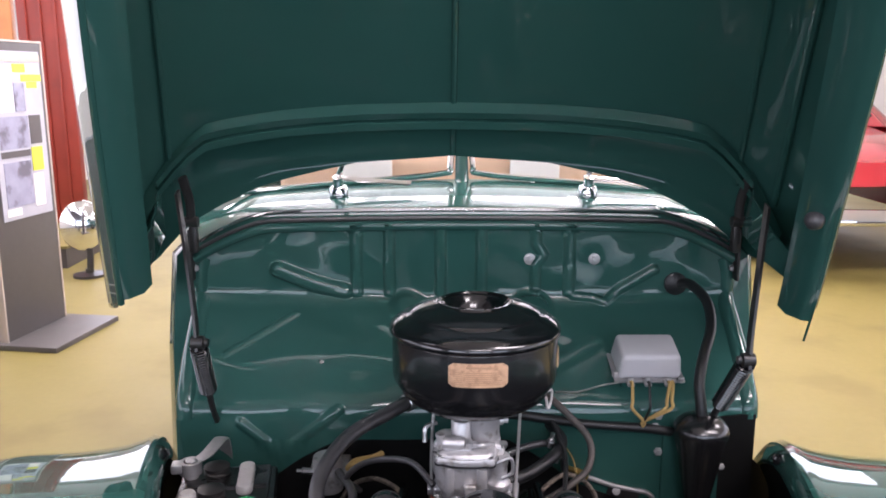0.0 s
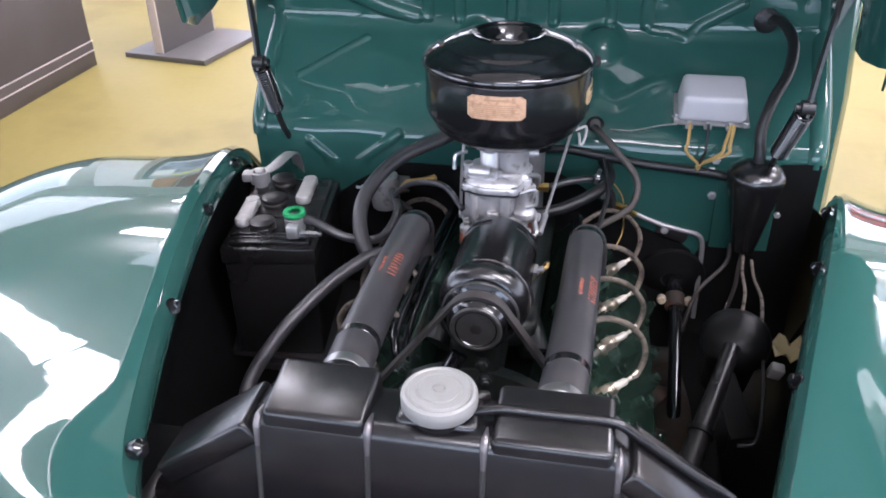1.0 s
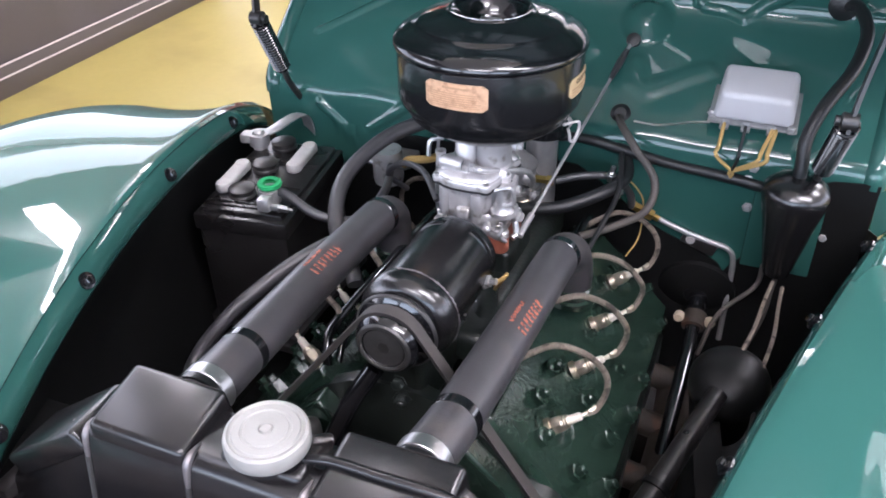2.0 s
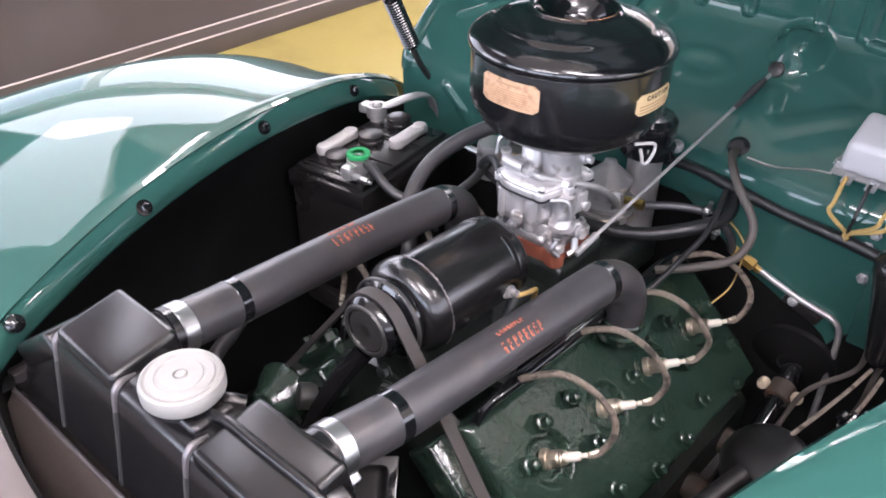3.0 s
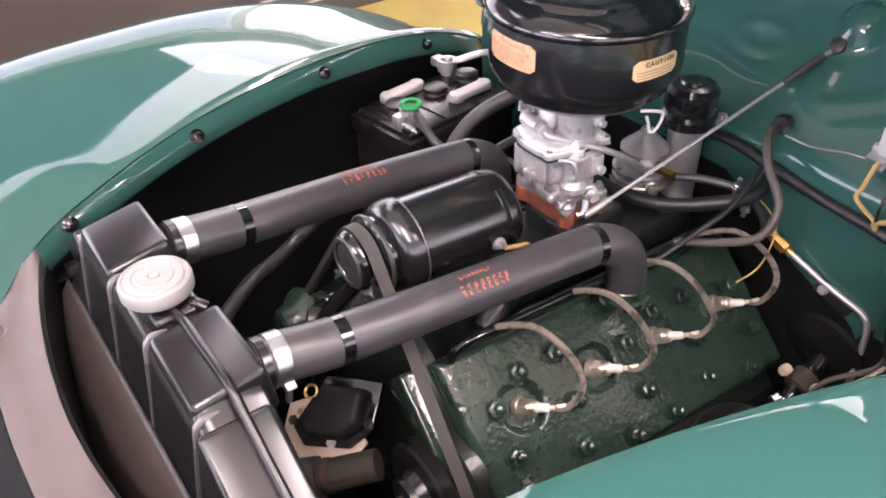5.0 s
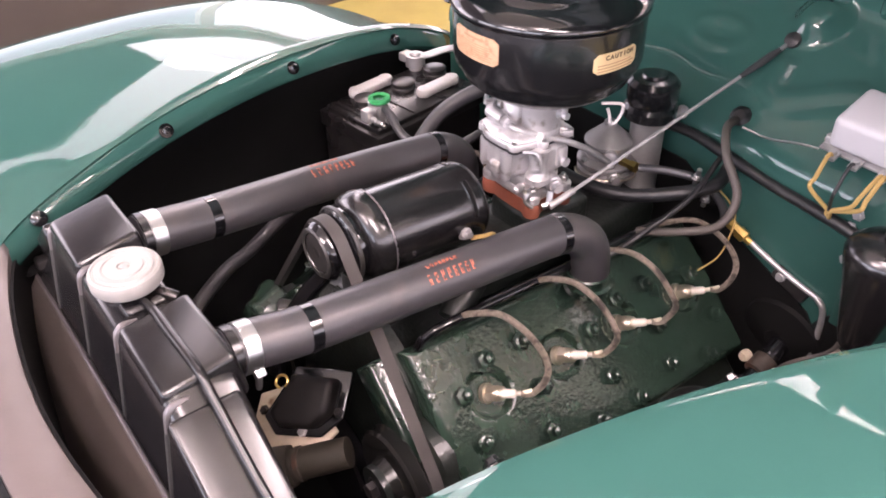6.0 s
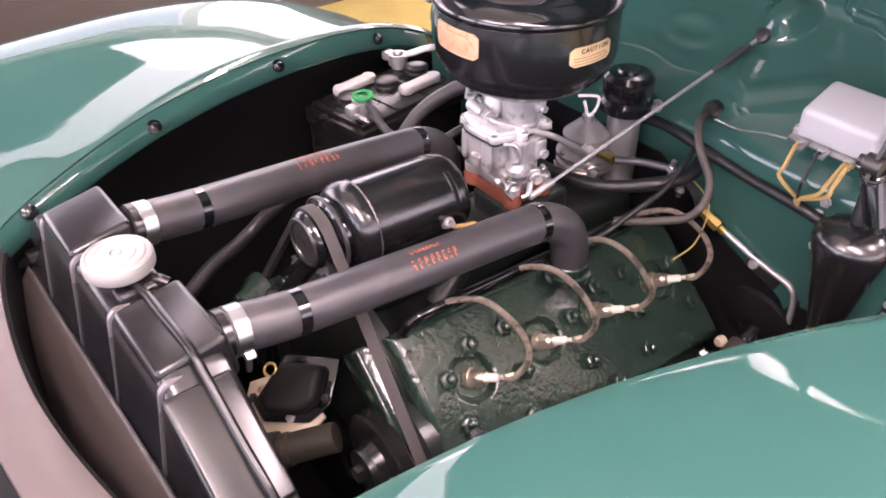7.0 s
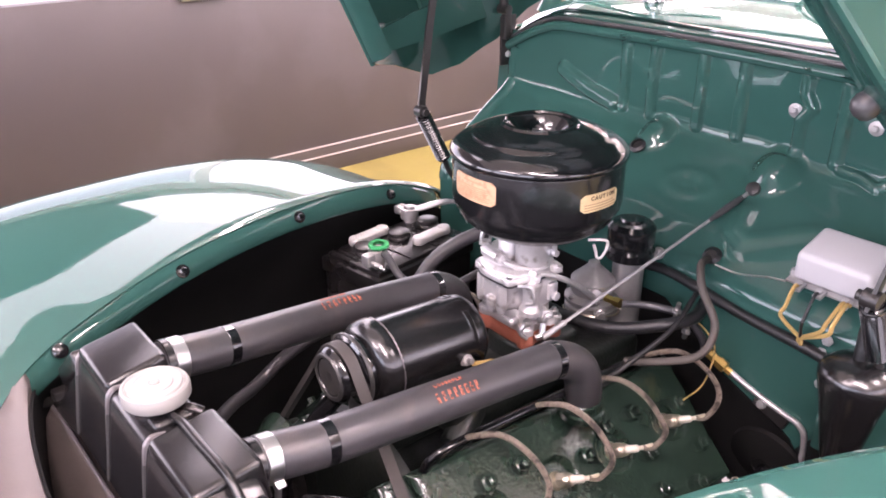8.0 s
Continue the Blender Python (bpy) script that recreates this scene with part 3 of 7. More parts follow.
for s in (-1, 1):
    b = box(0.15, 0.24, 0.004, 0.001)
    b.transform(Matrix.Translation((CX + s * 0.385, 0.565, 0.775)))
    part("corner_plate", b, DARKIN, car, "black corner plate beside the radiator")
part("grille_back", sheet(rows, 0.004), DARKIN, car, "black back of the grille panel")
rows = []
for x in xs:
    yo = band_y(BAND_OUT, x)
    rows.append([(CX + x, yo - 0.004, 0.812), (CX + x, yo - 0.03, 0.79), (CX + x, yo - 0.05, 0.70), (CX + x, yo - 0.10, 0.60), (CX + x, yo - 0.12, 0.35)])
# black sheet over the panel's upper part stands in for its shadow
part("grille_shade", sheet([[(x, y - 0.001, z + 0.003) for x, y, z in r[:3]] for r in rows[14:-14]], 0.002), DARKIN, car, "black sheet standing in for the shadow on the grille panel")
part("grille_panel", sheet(rows, 0.004), PAINT, car, "green grille panel")
for x, y in ((-0.300, 0.518), (-0.249, 0.472), (-0.186, 0.437)):
    part("rivet", put(lathe([(0.0065, 0), (0.0055, 0.002), (0.003, 0.0034), (0, 0.0036)], 12), (x, y, 0.829)), STEEL, car, "bright rivet")
b = box(0.026, 0.072, 0.016, 0.0078, 4)
b.transform(Matrix.Translation((-0.136, 0.412, 0.835)))
part("latch", b, CAPM, car, "worn white hood latch tongue")
part("latch_slot", put(lathe([(0.017, 0.0), (0.020, 0.002), (0.020, 0.004), (0.017, 0.005)], 24, False), (-0.136, 0.436, 0.8245)), FELT, car)
part("latch_plate", put(box(0.12, 0.05, 0.014, 0.005), (0.030, 0.384, 0.762)), BLACK, car, "black latch plate")
part("latch_pad", put(box(0.030, 0.075, 0.010, 0.004), (0.000, 0.385, 0.786)), FELT, car)
part("latch_rod", tube([(-0.004, 0.418, 0.772), (0.006, 0.400, 0.774), (0.022, 0.380, 0.774), (0.040, 0.362, 0.772)], 0.0042, 10), CHROME, car, "curved chrome latch rod")
part("stud", put(lathe([(0.014, 0), (0.014, 0.004), (0.009, 0.008), (0.005, 0.008), (0, 0.006)], 20), (-0.098, 0.396, 0.742), (0, -0.5, 0.85)), PAINT, car)

# floor pan of the engine bay and frame rails
for s in (-1, 1):
    rows = [[(CX + s * x, 1.485 + (x - 0.51) * 0.4, z) for z in (zt, 0.6, 0.45, 0.3)] for x, zt in ((0.51, 0.775), (0.54, 0.755), (0.57, 0.73), (0.61, 0.69), (0.66, 0.64))]
    part("closing_panel", sheet(rows, 0.004), DARKIN, car, "black closing panel behind the wheelhouse")
# added pan that hides the floor and keeps the bay's bottom black
b = box(1.06, 1.05, 0.01, 0.002)
b.transform(Matrix.Translation((CX, 1.0, 0.32)))
part("dark_pan", b, DARKIN, car, "black pan added to keep the bottom of the engine bay dark")
for s in (-1, 1):
    b = box(0.06, 1.3, 0.12, 0.006)
    b.transform(Matrix.Translation((CX + s * 0.36, 0.95, 0.40)))
    part("frame_rail", b, DARKIN, car, "black chassis rail")

# ---- firewall ----
FW = [(1.675, 1.19), (1.675, 1.10), (1.675, 1.022), (1.668, 1.012), (1.655, 1.004), (1.60, 0.969), (1.532, 0.926), (1.474, 0.878), (1.463, 0.868), (1.457, 0.855), (1.455, 0.70), (1.455, 0.50), (1.43, 0.40)]


def wall_y(z):
    return curve_at([(b, a) for a, b in reversed(FW)], z)


def fw_half(z):
    return curve_at([(0.4, 0.53), (0.86, 0.545), (1.02, 0.562), (1.07, 0.562), (1.10, 0.556), (1.13, 0.538), (1.15, 0.50), (1.163, 0.45), (1.172, 0.38), (1.18, 0.26), (1.19, 0.02)], z)



def pressed(x, q, lines, bumps):
    """How far the pressings stand out of the wall at x and q (the length down the wall)."""
    h = np.zeros_like(x)
    for pts, w, top, rise in lines:
        d = np.full_like(x, 9.0)
        for (ax, aq), (bx, bq) in zip(pts, pts[1:]):
            ux, uq = bx - ax, bq - aq
            t = np.clip(((x - ax) * ux + (q - aq) * uq) / (ux * ux + uq * uq), 0, 1)
            d = np.minimum(d, np.hypot(x - ax - t * ux, q - aq - t * uq))
        k = np.clip((w - d) / (w * (1 - top)), 0, 1)
        h = h + rise * k * k * (3 - 2 * k)
    for bx, bq, rx, rq, rise in bumps:
        k = np.clip(1.25 - np.hypot((x - bx) / rx, (q - bq) / rq), 0, 1)
        h = h + rise * k * k * (3 - 2 * k)
    return h


FWZ = np.array([b for a, b in FW])
FWQ = np.r_[0, np.cumsum([math.hypot(a1 - a0, b1 - b0) for (a0, b0), (a1, b1) in zip(FW, FW[1:])])]


def down(z):
    """Length down the wall from its top edge to the height z."""
    return float(np.interp(-z, -FWZ, FWQ))


def on_wall(*pts):
    return [(x, down(z)) for x, z in pts]


PRESSINGS = [(on_wall((CX + x, 1.172), (CX + x, 1.030)), 0.0115, 0.45, 0.0085) for x in (-0.226, -0.158, -0.051, 0.034, 0.218)]
PRESSINGS += [
    (on_wall((CX + 0.148, 1.172), (CX + 0.148, 1.135), (CX + 0.163, 1.112), (CX + 0.148, 1.090), (CX + 0.148, 1.030)), 0.0105, 0.4, 0.008),
    (on_wall((-0.345, 1.080), (-0.27, 1.050), (-0.205, 1.032)), 0.019, 0.3, 0.013),
    (on_wall((-0.430, 0.936), (-0.305, 0.992)), 0.009, 0.2, 0.004),
    (on_wall((-0.385, 0.834), (-0.312, 0.773), (-0.200, 0.858)), 0.011, 0.2, 0.006),
    (on_wall((0.275, 1.020), (0.310, 1.017), (0.340, 1.008), (0.368, 1.036), (0.442, 1.080)), 0.0105, 0.3, 0.009),
    (on_wall((0.182, 0.948), (0.190, 0.926), (0.212, 0.918), (0.276, 0.942), (0.300, 0.948)), 0.024, 0.1, 0.0040),
]
BUMPS = [(-0.075, down(1.002), 0.034, 0.042, 0.020), (0.182, down(0.998), 0.040, 0.050, 0.024), (0.055, down(0.957), 0.056, 0.036, 0.005), (0.055, down(0.957), 0.040, 0.024, -0.007), (0.389, down(0.921), 0.080, 0.062, 0.004)]
qq = np.r_[np.arange(0, down(0.80), 0.0032), np.linspace(down(0.80), FWQ[-1], 26)]
near = np.linspace(-0.02, 0.02, 9)
prof_y = np.array([np.mean(np.interp(np.clip(q + near * 1.0, 0, FWQ[-1]), FWQ, [a for a, b in FW])) for q in qq])
prof_z = np.array([np.mean(np.interp(np.clip(q + near * 1.0, 0, FWQ[-1]), FWQ, FWZ)) for q in qq])
tang = np.stack([np.gradient(prof_y, qq), np.gradient(prof_z, qq)], 1)
tang /= np.linalg.norm(tang, axis=1)[:, None]
rows = []
for q, y, z, (ty, tz) in zip(qq, prof_y, prof_z, tang):
    h = fw_half(min(z, 1.19))
    gx = CX + h * np.linspace(-1, 1, 321)
    # slight unevenness of the hand-finished sheet
    uneven = 0.0008 * np.sin(38 * gx + 2.2 * math.sin(14 * q) + 0.7) * math.sin(31 * q + 1.1) + 0.0005 * np.sin(23 * gx - 47 * q + 2.0)
    out = pressed(gx, np.full_like(gx, q), PRESSINGS, BUMPS) + uneven * np.clip((h - np.abs(gx - CX)) / 0.05, 0, 1)
    rows.append([(float(x), y + tz * float(o), z - ty * float(o)) for x, o in zip(gx, out)])
firewall = part("firewall", sheet(rows, 0.004), PAINT, car, "dark green pressed steel firewall", sharp=50)

for s in (-1, 1):
    # rolled edge of the cowl beside the wall
    pts = [(CX + s * (fw_half(z) - 0.010), wall_y(z) + 0.012, z) for z in np.linspace(0.84, 1.105, 14)]
    part("cowl_edge", tube(pts, 0.021, 18, 2), PAINT, firewall)


for x, z in ((-0.365, 0.926), (-0.285, 0.926), (-0.165, 0.918)):
    part("screw", put(lathe([(0.005, 0), (0.0045, 0.002), (0, 0.003)], 10), (CX + x, wall_y(z) - 0.001, z), (0, -1, 1)), STEEL, firewall, "bright screw head")
for x, z in ((0.135, 1.103), (0.270, 1.103)):
    part("nut", join(put(lathe([(0.012, 0), (0.012, 0.002), (0.006, 0.003), (0, 0.003)], 20), (CX + x, 1.670, z), (0, -1, 0)), put(hexbolt(0.006, 0.005), (CX + x, 1.668, z), (0, -1, 0))), DULL, firewall, "round zinc washer and nut")
part("nut", join(put(lathe([(0.011, 0), (0.011, 0.003), (0.006, 0.004), (0, 0.004)], 18), (0.094, 1.459, 0.871), (0, -0.85, 0.5)), put(hexbolt(0.007, 0.010), (0.094, 1.457, 0.872), (0, -0.85, 0.5))), DULL, firewall, "pale zinc nut")
# grommets
b = put(lathe([(0.010, 0), (0.016, 0.002), (0.0165, 0.006), (0.011, 0.009), (0.0105, 0.004), (0, 0.003)], 18, False), (-0.088, wall_y(0.984) - 0.012, 0.984), (0, -0.62, 0.78))
part("cable_hole", b, LOOM, firewall)
part("grommet", put(lathe([(0.017, 0), (0.017, 0.006), (0.010, 0.012), (0, 0.012)], 18), (CX + 0.135, wall_y(0.887) + 0.002, 0.887), (0, -0.8, 0.6)), LOOM, firewall, "black rubber grommet")
b = put(lathe([(0.013, 0), (0.012, 0.008), (0.006, 0.010), (0, 0.010)], 16), (0.169, 1.600, 0.975), (0, -0.8, 0.6))
part("grommet", b, LOOM, firewall, "black rubber grommet")

# black sheet low on the wall behind the engine, standing in for shade
TOP = [(-0.42, 0.60), (-0.36, 0.70), (-0.28, 0.76), (-0.20, 0.80), (0.12, 0.80), (0.18, 0.765), (0.25, 0.712), (0.36, 0.668), (0.40, 0.645), (0.425, 0.50)]
rows = []
for x in np.linspace(-0.42, 0.425, 40):
    zt = curve_at(TOP, x)
    rows.append([(x, wall_y(z) - 0.007, z) for z in np.linspace(zt, 0.40, 6)])
part("firewall_shade", sheet(rows, 0.003), DARKIN, firewall, "black sheet standing in for shade low on the firewall")

# black sheet laid over the green corner in place of its shade
part("corner_shade", sheet([[(CX + x, wall_y(z) - 0.008, z) for z in np.linspace(zt, 0.40, 8)] for x, zt in ((0.335, 0.62), (0.36, 0.665), (0.39, 0.70), (0.415, 0.75), (0.43, 0.80), (0.45, 0.832), (0.48, 0.846), (0.52, 0.85), (0.545, 0.85))], 0.003), DARKIN, firewall, "black sheet standing in for shade at the corner of the firewall")

# ---- cowl, windshield and cabin ----
def cowl_row(f, n=41):
    """f runs from the firewall's top edge (0) back to the glass (1)."""
    row = []
    for u in np.linspace(-1, 1, n):
        z0 = 1.186 - 0.012 * u * u - 0.06 * max(0, abs(u) - 0.72) ** 1.5 / 0.15
        x = CX + u * (0.565 + 0.07 * f)
        y = 1.68 + (0.13 + 0.10 * (1 - u * u)) * f - 0.03 * (1 - f) * 0
        row.append((x, y, z0 + 0.055 * f * (1 - 0.5 * u * u) + 0.008 * math.sin(math.pi * f)))
    return row


part("cowl", sheet([cowl_row(f) for f in np.linspace(0, 1, 9)], 0.004), PAINT, car, "glossy green cowl top")
seal = [(CX + u * 0.562, 1.672, 1.190 - 0.012 * u * u - 0.06 * max(0, abs(u) - 0.72) ** 1.5 / 0.15) for u in np.linspace(-1, 1, 41)]
part("cowl_lip", tube([(x, y - 0.004, z - 0.015) for x, y, z in seal], 0.0105, 12, 2), PAINT, car, "rolled green lip under the cowl seal")
part("cowl_seal", tube(seal, 0.0045, 8, 2), RUBBER, car, "black rubber seal along the cowl edge")
seal2 = [(x, y + 0.03, z + 0.012) for x, y, z in seal]
part("cowl_moulding", tube(seal2, 0.005, 8, 2), CHROME, car, "thin bright moulding")
SIDE_PLAN = [(1.675, 0.555), (1.69, 0.60), (1.72, 0.618), (1.80, 0.626), (2.0, 0.640), (2.3, 0.69), (2.7, 0.75), (3.2, 0.78), (3.7, 0.75), (4.1, 0.66), (4.4, 0.50), (4.52, 0.30)]


def belt_z(y):
    return curve_at([(1.6, 1.135), (3.2, 1.135), (3.7, 1.09), (4.1, 0.97), (4.4, 0.78), (4.52, 0.62)], y)


for s in (-1, 1):
    rows = []
    for y, o in SIDE_PLAN:
        top = belt_z(y)
        rows.append([(CX + s * (o - 0.03), y, top), (CX + s * o, y, top - 0.03), (CX + s * (o + 0.02), y, top * 0.7 + 0.10), (CX + s * (o + 0.03), y, 0.58), (CX + s * (o + 0.02), y, 0.35)])
    part("body_side", sheet(rows, 0.006), PAINT, car, "glossy green body side")
rows = []
for y in (3.55, 3.7, 3.9, 4.1, 4.3, 4.4, 4.47, 4.52, 4.54):
    o = curve_at(SIDE_PLAN, y) - 0.03
    z = belt_z(y) if y < 4.53 else 0.36
    rows.append([(CX + o * u, y + 0.10 * (1 - u * u) * (y > 4.3), z + 0.05 * (1 - u * u) * (y < 4.4)) for u in np.linspace(-1, 1, 13)])
part("trunk_lid", sheet(rows, 0.006), PAINT, car, "rounded green trunk lid")
# glass, posts and roof
GB, GT = 1.245, 1.56
for s in (-1, 1):
    p00, p10 = Vector((CX + s * 0.022, 1.915, GB + 0.012)), Vector((CX + s * 0.56, 1.83, GB - 0.03))
    p01, p11 = Vector((CX + s * 0.022, 2.10, GT)), Vector((CX + s * 0.50, 2.04, GT - 0.03))
    gl = part("windshield", sheet([[p00, p10], [p01, p11]], 0.004), GLASS, car, "clear flat windshield half")
    gl.visible_shadow = False
    part("glass_trim", tube([p01, (p00 + p01) / 2, p00 + Vector((s * 0.004, 0, 0.02)), p00 + Vector((s * 0.03, -0.004, -0.004)), (p00 + p10) / 2 + Vector((0, -0.004, 0)), p10], 0.007, 8, 5), CHROME, car, "bright windshield trim")
part("centre_post", tube([(CX, 1.88, 1.20), (CX, 1.91, GB), (CX, 2.0, (GB + GT) / 2), (CX, 2.10, GT)], 0.016, 10, 6, radii=[0.03, 0.017, 0.014, 0.014]), PAINT, car, "green windshield centre post")
part("windshield_header", tube([(CX - 0.515, 2.05, 1.545), (CX - 0.3, 2.08, 1.562), (CX, 2.10, 1.57), (CX + 0.3, 2.08, 1.562), (CX + 0.515, 2.05, 1.545)], 0.014, 10), PAINT, car, "green windshield header")
for s in (-1, 1):
    # rear fenders and wheels
    rows = []
    for k in range(13):
        a = math.pi * k / 12
        y, z = 3.55 - 0.52 * math.cos(a), 0.34 + 0.46 * math.sin(a)
        rows.append([(CX + s * 0.70, y, z + 0.06), (CX + s * 0.80, y, z + 0.05), (CX + s * 0.88, y, z), (CX + s * 0.90, y, z - 0.06)])
    part("rear_fender", sheet(rows, 0.005), PAINT, car, "rounded green rear fender")
    for y in (0.92, 3.55):
        w = part("wheel", put(lathe([(0.0, 0.06), (0.18, 0.06), (0.20, 0.075), (0.27, 0.085), (0.325, 0.075), (0.34, 0.05), (0.34, -0.05), (0.325, -0.075), (0.22, -0.08), (0, -0.08)], 40), (CX + s * 0.735, y, 0.34), (s, 0, 0)), TYRE, car, "black tyre")
        part("hub_cap", put(lathe([(0.185, 0.0), (0.17, 0.012), (0.13, 0.014), (0.11, 0.03), (0.06, 0.045), (0, 0.048)], 32), (CX + s * 0.797, y, 0.34), (s, 0, 0)), CHROME, w, "chrome hub cap")
for s in (-1, 1):
    part("windshield_pillar", tube([(CX + s * 0.60, 1.82, 1.15), (CX + s * 0.57, 1.95, 1.38), (CX + s * 0.515, 2.05, 1.54)], 0.022, 10), PAINT, car, "green windshield pillar")
seat = part("seat", box(1.15, 0.2, 0.62, 0.07, 4), TAN, car, "tan cloth bench seat")
seat.data.transform(Matrix.Translation((CX, 2.75, 0.95)))
b = box(1.15, 0.5, 0.2, 0.06, 4)
b.transform(Matrix.Translation((CX, 2.5, 0.55)))
part("seat_cushion", b, TAN, car, "tan cloth bench seat")
for x in (-0.28, 0.26):
    b = box(0.16, 0.006, 0.30, 0.004)
    b.transform(Matrix.Translation((CX + x, 2.64, 1.12)))
    part("seat_cover", b, WHITE, car, "white paper cover over the seat back")
b = box(1.2, 0.2, 0.2, 0.05)
b.transform(Matrix.Translation((CX, 2.02, 1.08)))
part("dashboard", b, PAINT, car, "green dashboard")
for x in (-0.275, 0.275):
    w = part("wiper", join(put(lathe([(0.022, 0), (0.02, 0.012), (0.012, 0.02), (0.011, 0.04), (0, 0.045)], 16), (CX + x, 1.80, 1.224), (0, -0.4, 1)),
                           tube([(CX + x, 1.795, 1.262), (CX + x + 0.012, 1.80, 1.30), (CX + x - 0.012, 1.85, 1.32)], 0.006, 8)), CHROME, car, "chrome wiper pivot and arm")
    part("wiper_blade", tube([(CX + x - 0.01, 1.80, 1.258), (CX + x + 0.08, 1.80, 1.25), (CX + x + 0.16, 1.80, 1.245)], 0.007, 8, flat=0.6), CHROME, w)

# ---- raised hood ----
OPEN = radians(60)
HA = Vector((0, -math.cos(OPEN), math.sin(OPEN)))       # towards the nose
HN = Vector((0, math.sin(OPEN), math.cos(OPEN)))        # the hood's upper side
HO = Vector((0.020, 1.66, 1.15))
SECTION = [(0.0, 0.150), (0.2, 0.146), (0.35, 0.132), (0.47, 0.106), (0.57, 0.066), (0.635, 0.010), (0.662, -0.075), (0.655, -0.165), (0.625, -0.25), (0.570, -0.335)]
REAR_R = [(0, 0.100), (0.2, 0.085), (0.40, 0.042), (0.53, -0.01), (0.63, -0.060), (0.73, -0.030), (0.817, 0.070), (0.90, 0.125), (0.95, 0.095), (1.0, 0.030)]
REAR = [(0, 0.100), (0.2, 0.085), (0.40, 0.042), (0.53, -0.01), (0.63, -0.070), (0.73, -0.076), (0.817, -0.037), (0.909, 0.072), (1.0, 0.150)]


def section(v):
    a = np.array(SECTION)
    lens = np.r_[0, np.cumsum(np.hypot(*np.diff(a, axis=0).T))]
    vv = np.clip(abs(v) + np.linspace(-1, 1, 7) * 0.03, 0, 1) * lens[-1]
    return math.copysign(float(np.mean(np.interp(vv, lens, a[:, 0]))), v) if v else 0.0, float(np.mean(np.interp(vv, lens, a[:, 1])))


def hood_point(v, s, drop=0.0):
    x, h = section(v)
    k = 1 - (0.13 if v > 0 else 0.27) * max(0, s) * min(1, abs(v)) - 0.09 * max(0, s - 0.4) ** 2
    if h < 0 and v > 0:          # the driver's side hangs a little deeper
        h *= 0.93 + 0.70 * min(max(s, 0), 0.8)
        x += (0.048 - 0.18 * min(max(s, 0), 0.8)) * min(1, -h / 0.36)
    return HO + Vector((x * k - math.copysign(drop, v) * (0.9 if abs(v) > 0.62 else 0), 0, 0)) + HA * s + HN * (h - (drop if abs(v) < 0.75 else drop * 0.2))


rows = []
vs = np.linspace(-1, 1, 151)
for f in np.linspace(0, 1, 27):
    rows.append([hood_point(v, curve_at(REAR if v < 0 else REAR_R, abs(v)) * (1 - f) + (1.18 - 0.25 * abs(v) ** 3) * f) for v in vs])
hood = part("hood", sheet(rows, 0.004), PAINT, car, "raised green hood seen from its underside")


def hood_strip(line, w, h):
    """A pressed stiffener along a line of (v, s) on the inside of the hood."""
    rows = []
    for i, (v, s) in enumerate(line):
        r = []
        for a, d in ((-w, 0.001), (-w * 0.7, h), (-w * 0.15, h * 0.9), (0.0, h * 0.35), (w * 0.15, h * 0.9), (w * 0.7, h), (w, 0.001)):
            r.append(hood_point(v, s + a, d + 0.004))
        rows.append(r)
    return sheet(rows, 0.0)


part("cross_stiffener", hood_strip([(v, 0.206 - 0.06 * abs(v) ** 2 - 0.75 * max(0, abs(v) - 0.50)) for v in np.linspace(-0.70, 0.70, 41)], 0.028, 0.026), PAINT, hood)
part("centre_seam", tube([hood_point(0.0, s, 0.004) for s in np.linspace(0.11, 1.1, 12)], 0.006, 8, 3), PAINT, hood)
for s in (-1, 1):
    # folded edge and inner side stiffener
    part("edge_fold", tube([hood_point(s * 0.995, q, 0.0) for q in np.linspace(0.14, 0.95, 16)], 0.006, 8, 3), PAINT, hood)
    for v, r in ((0.53, 0.006), (0.62, 0.008), (0.73, 0.006)):
        part("side_bead", tube([hood_point(s * (v + 0.05 * (0.95 - q)), q, 0.006) for q in np.linspace(0.10, 0.95, 14)], r, 8, 3), PAINT, hood)
    rows = []
    for q in np.linspace(0, 1, 10):
        a = hood_point(s * 0.66, 0.02 + 0.10 * q) + Vector((-s * 0.05, 0, 0))
        c = hood_point(s * 0.985, 0.16 + 0.05 * q) + Vector((-s * 0.012, 0, 0))
        rows.append([a, a * 0.5 + c * 0.5 + Vector((-s * 0.012, 0, 0)), c])
    part("corner_stiffener", sheet(rows, 0.003), PAINT, hood)
    part("edge_flange", sheet([[hood_point(s, q), hood_point(s, q) + Vector((-s * 0.012, 0.002, 0.001)), hood_point(s, q) + Vector((-s * 0.036, 0.008, 0.010)), hood_point(s, q) + Vector((-s * 0.046, 0.020, 0.022))] for q in np.linspace(0.15 if s < 0 else 0.10, 0.95, 22)], 0.002), PAINT, hood)
    if s > 0:
        part("rubber_stop", put(lathe([(0.012, -0.004), (0.014, 0.004), (0.0125, 0.011), (0.008, 0.016), (0, 0.018)], 18), hood_point(s, 0.37) + Vector((-s * 0.028, 0.004, 0.004)), (-s * 0.5, -0.5, -0.7)), RUBBER, hood, "grey rubber stop")

# ---- engine ----
SL = -0.067                       # the engine leans back


def ez(z, y, y0=1.0):
    return z + (y - y0) * SL


engine = thing("engine", (CX, 1.1, 0.36), "dark green vintage flathead vee engine with black castings", "engine")


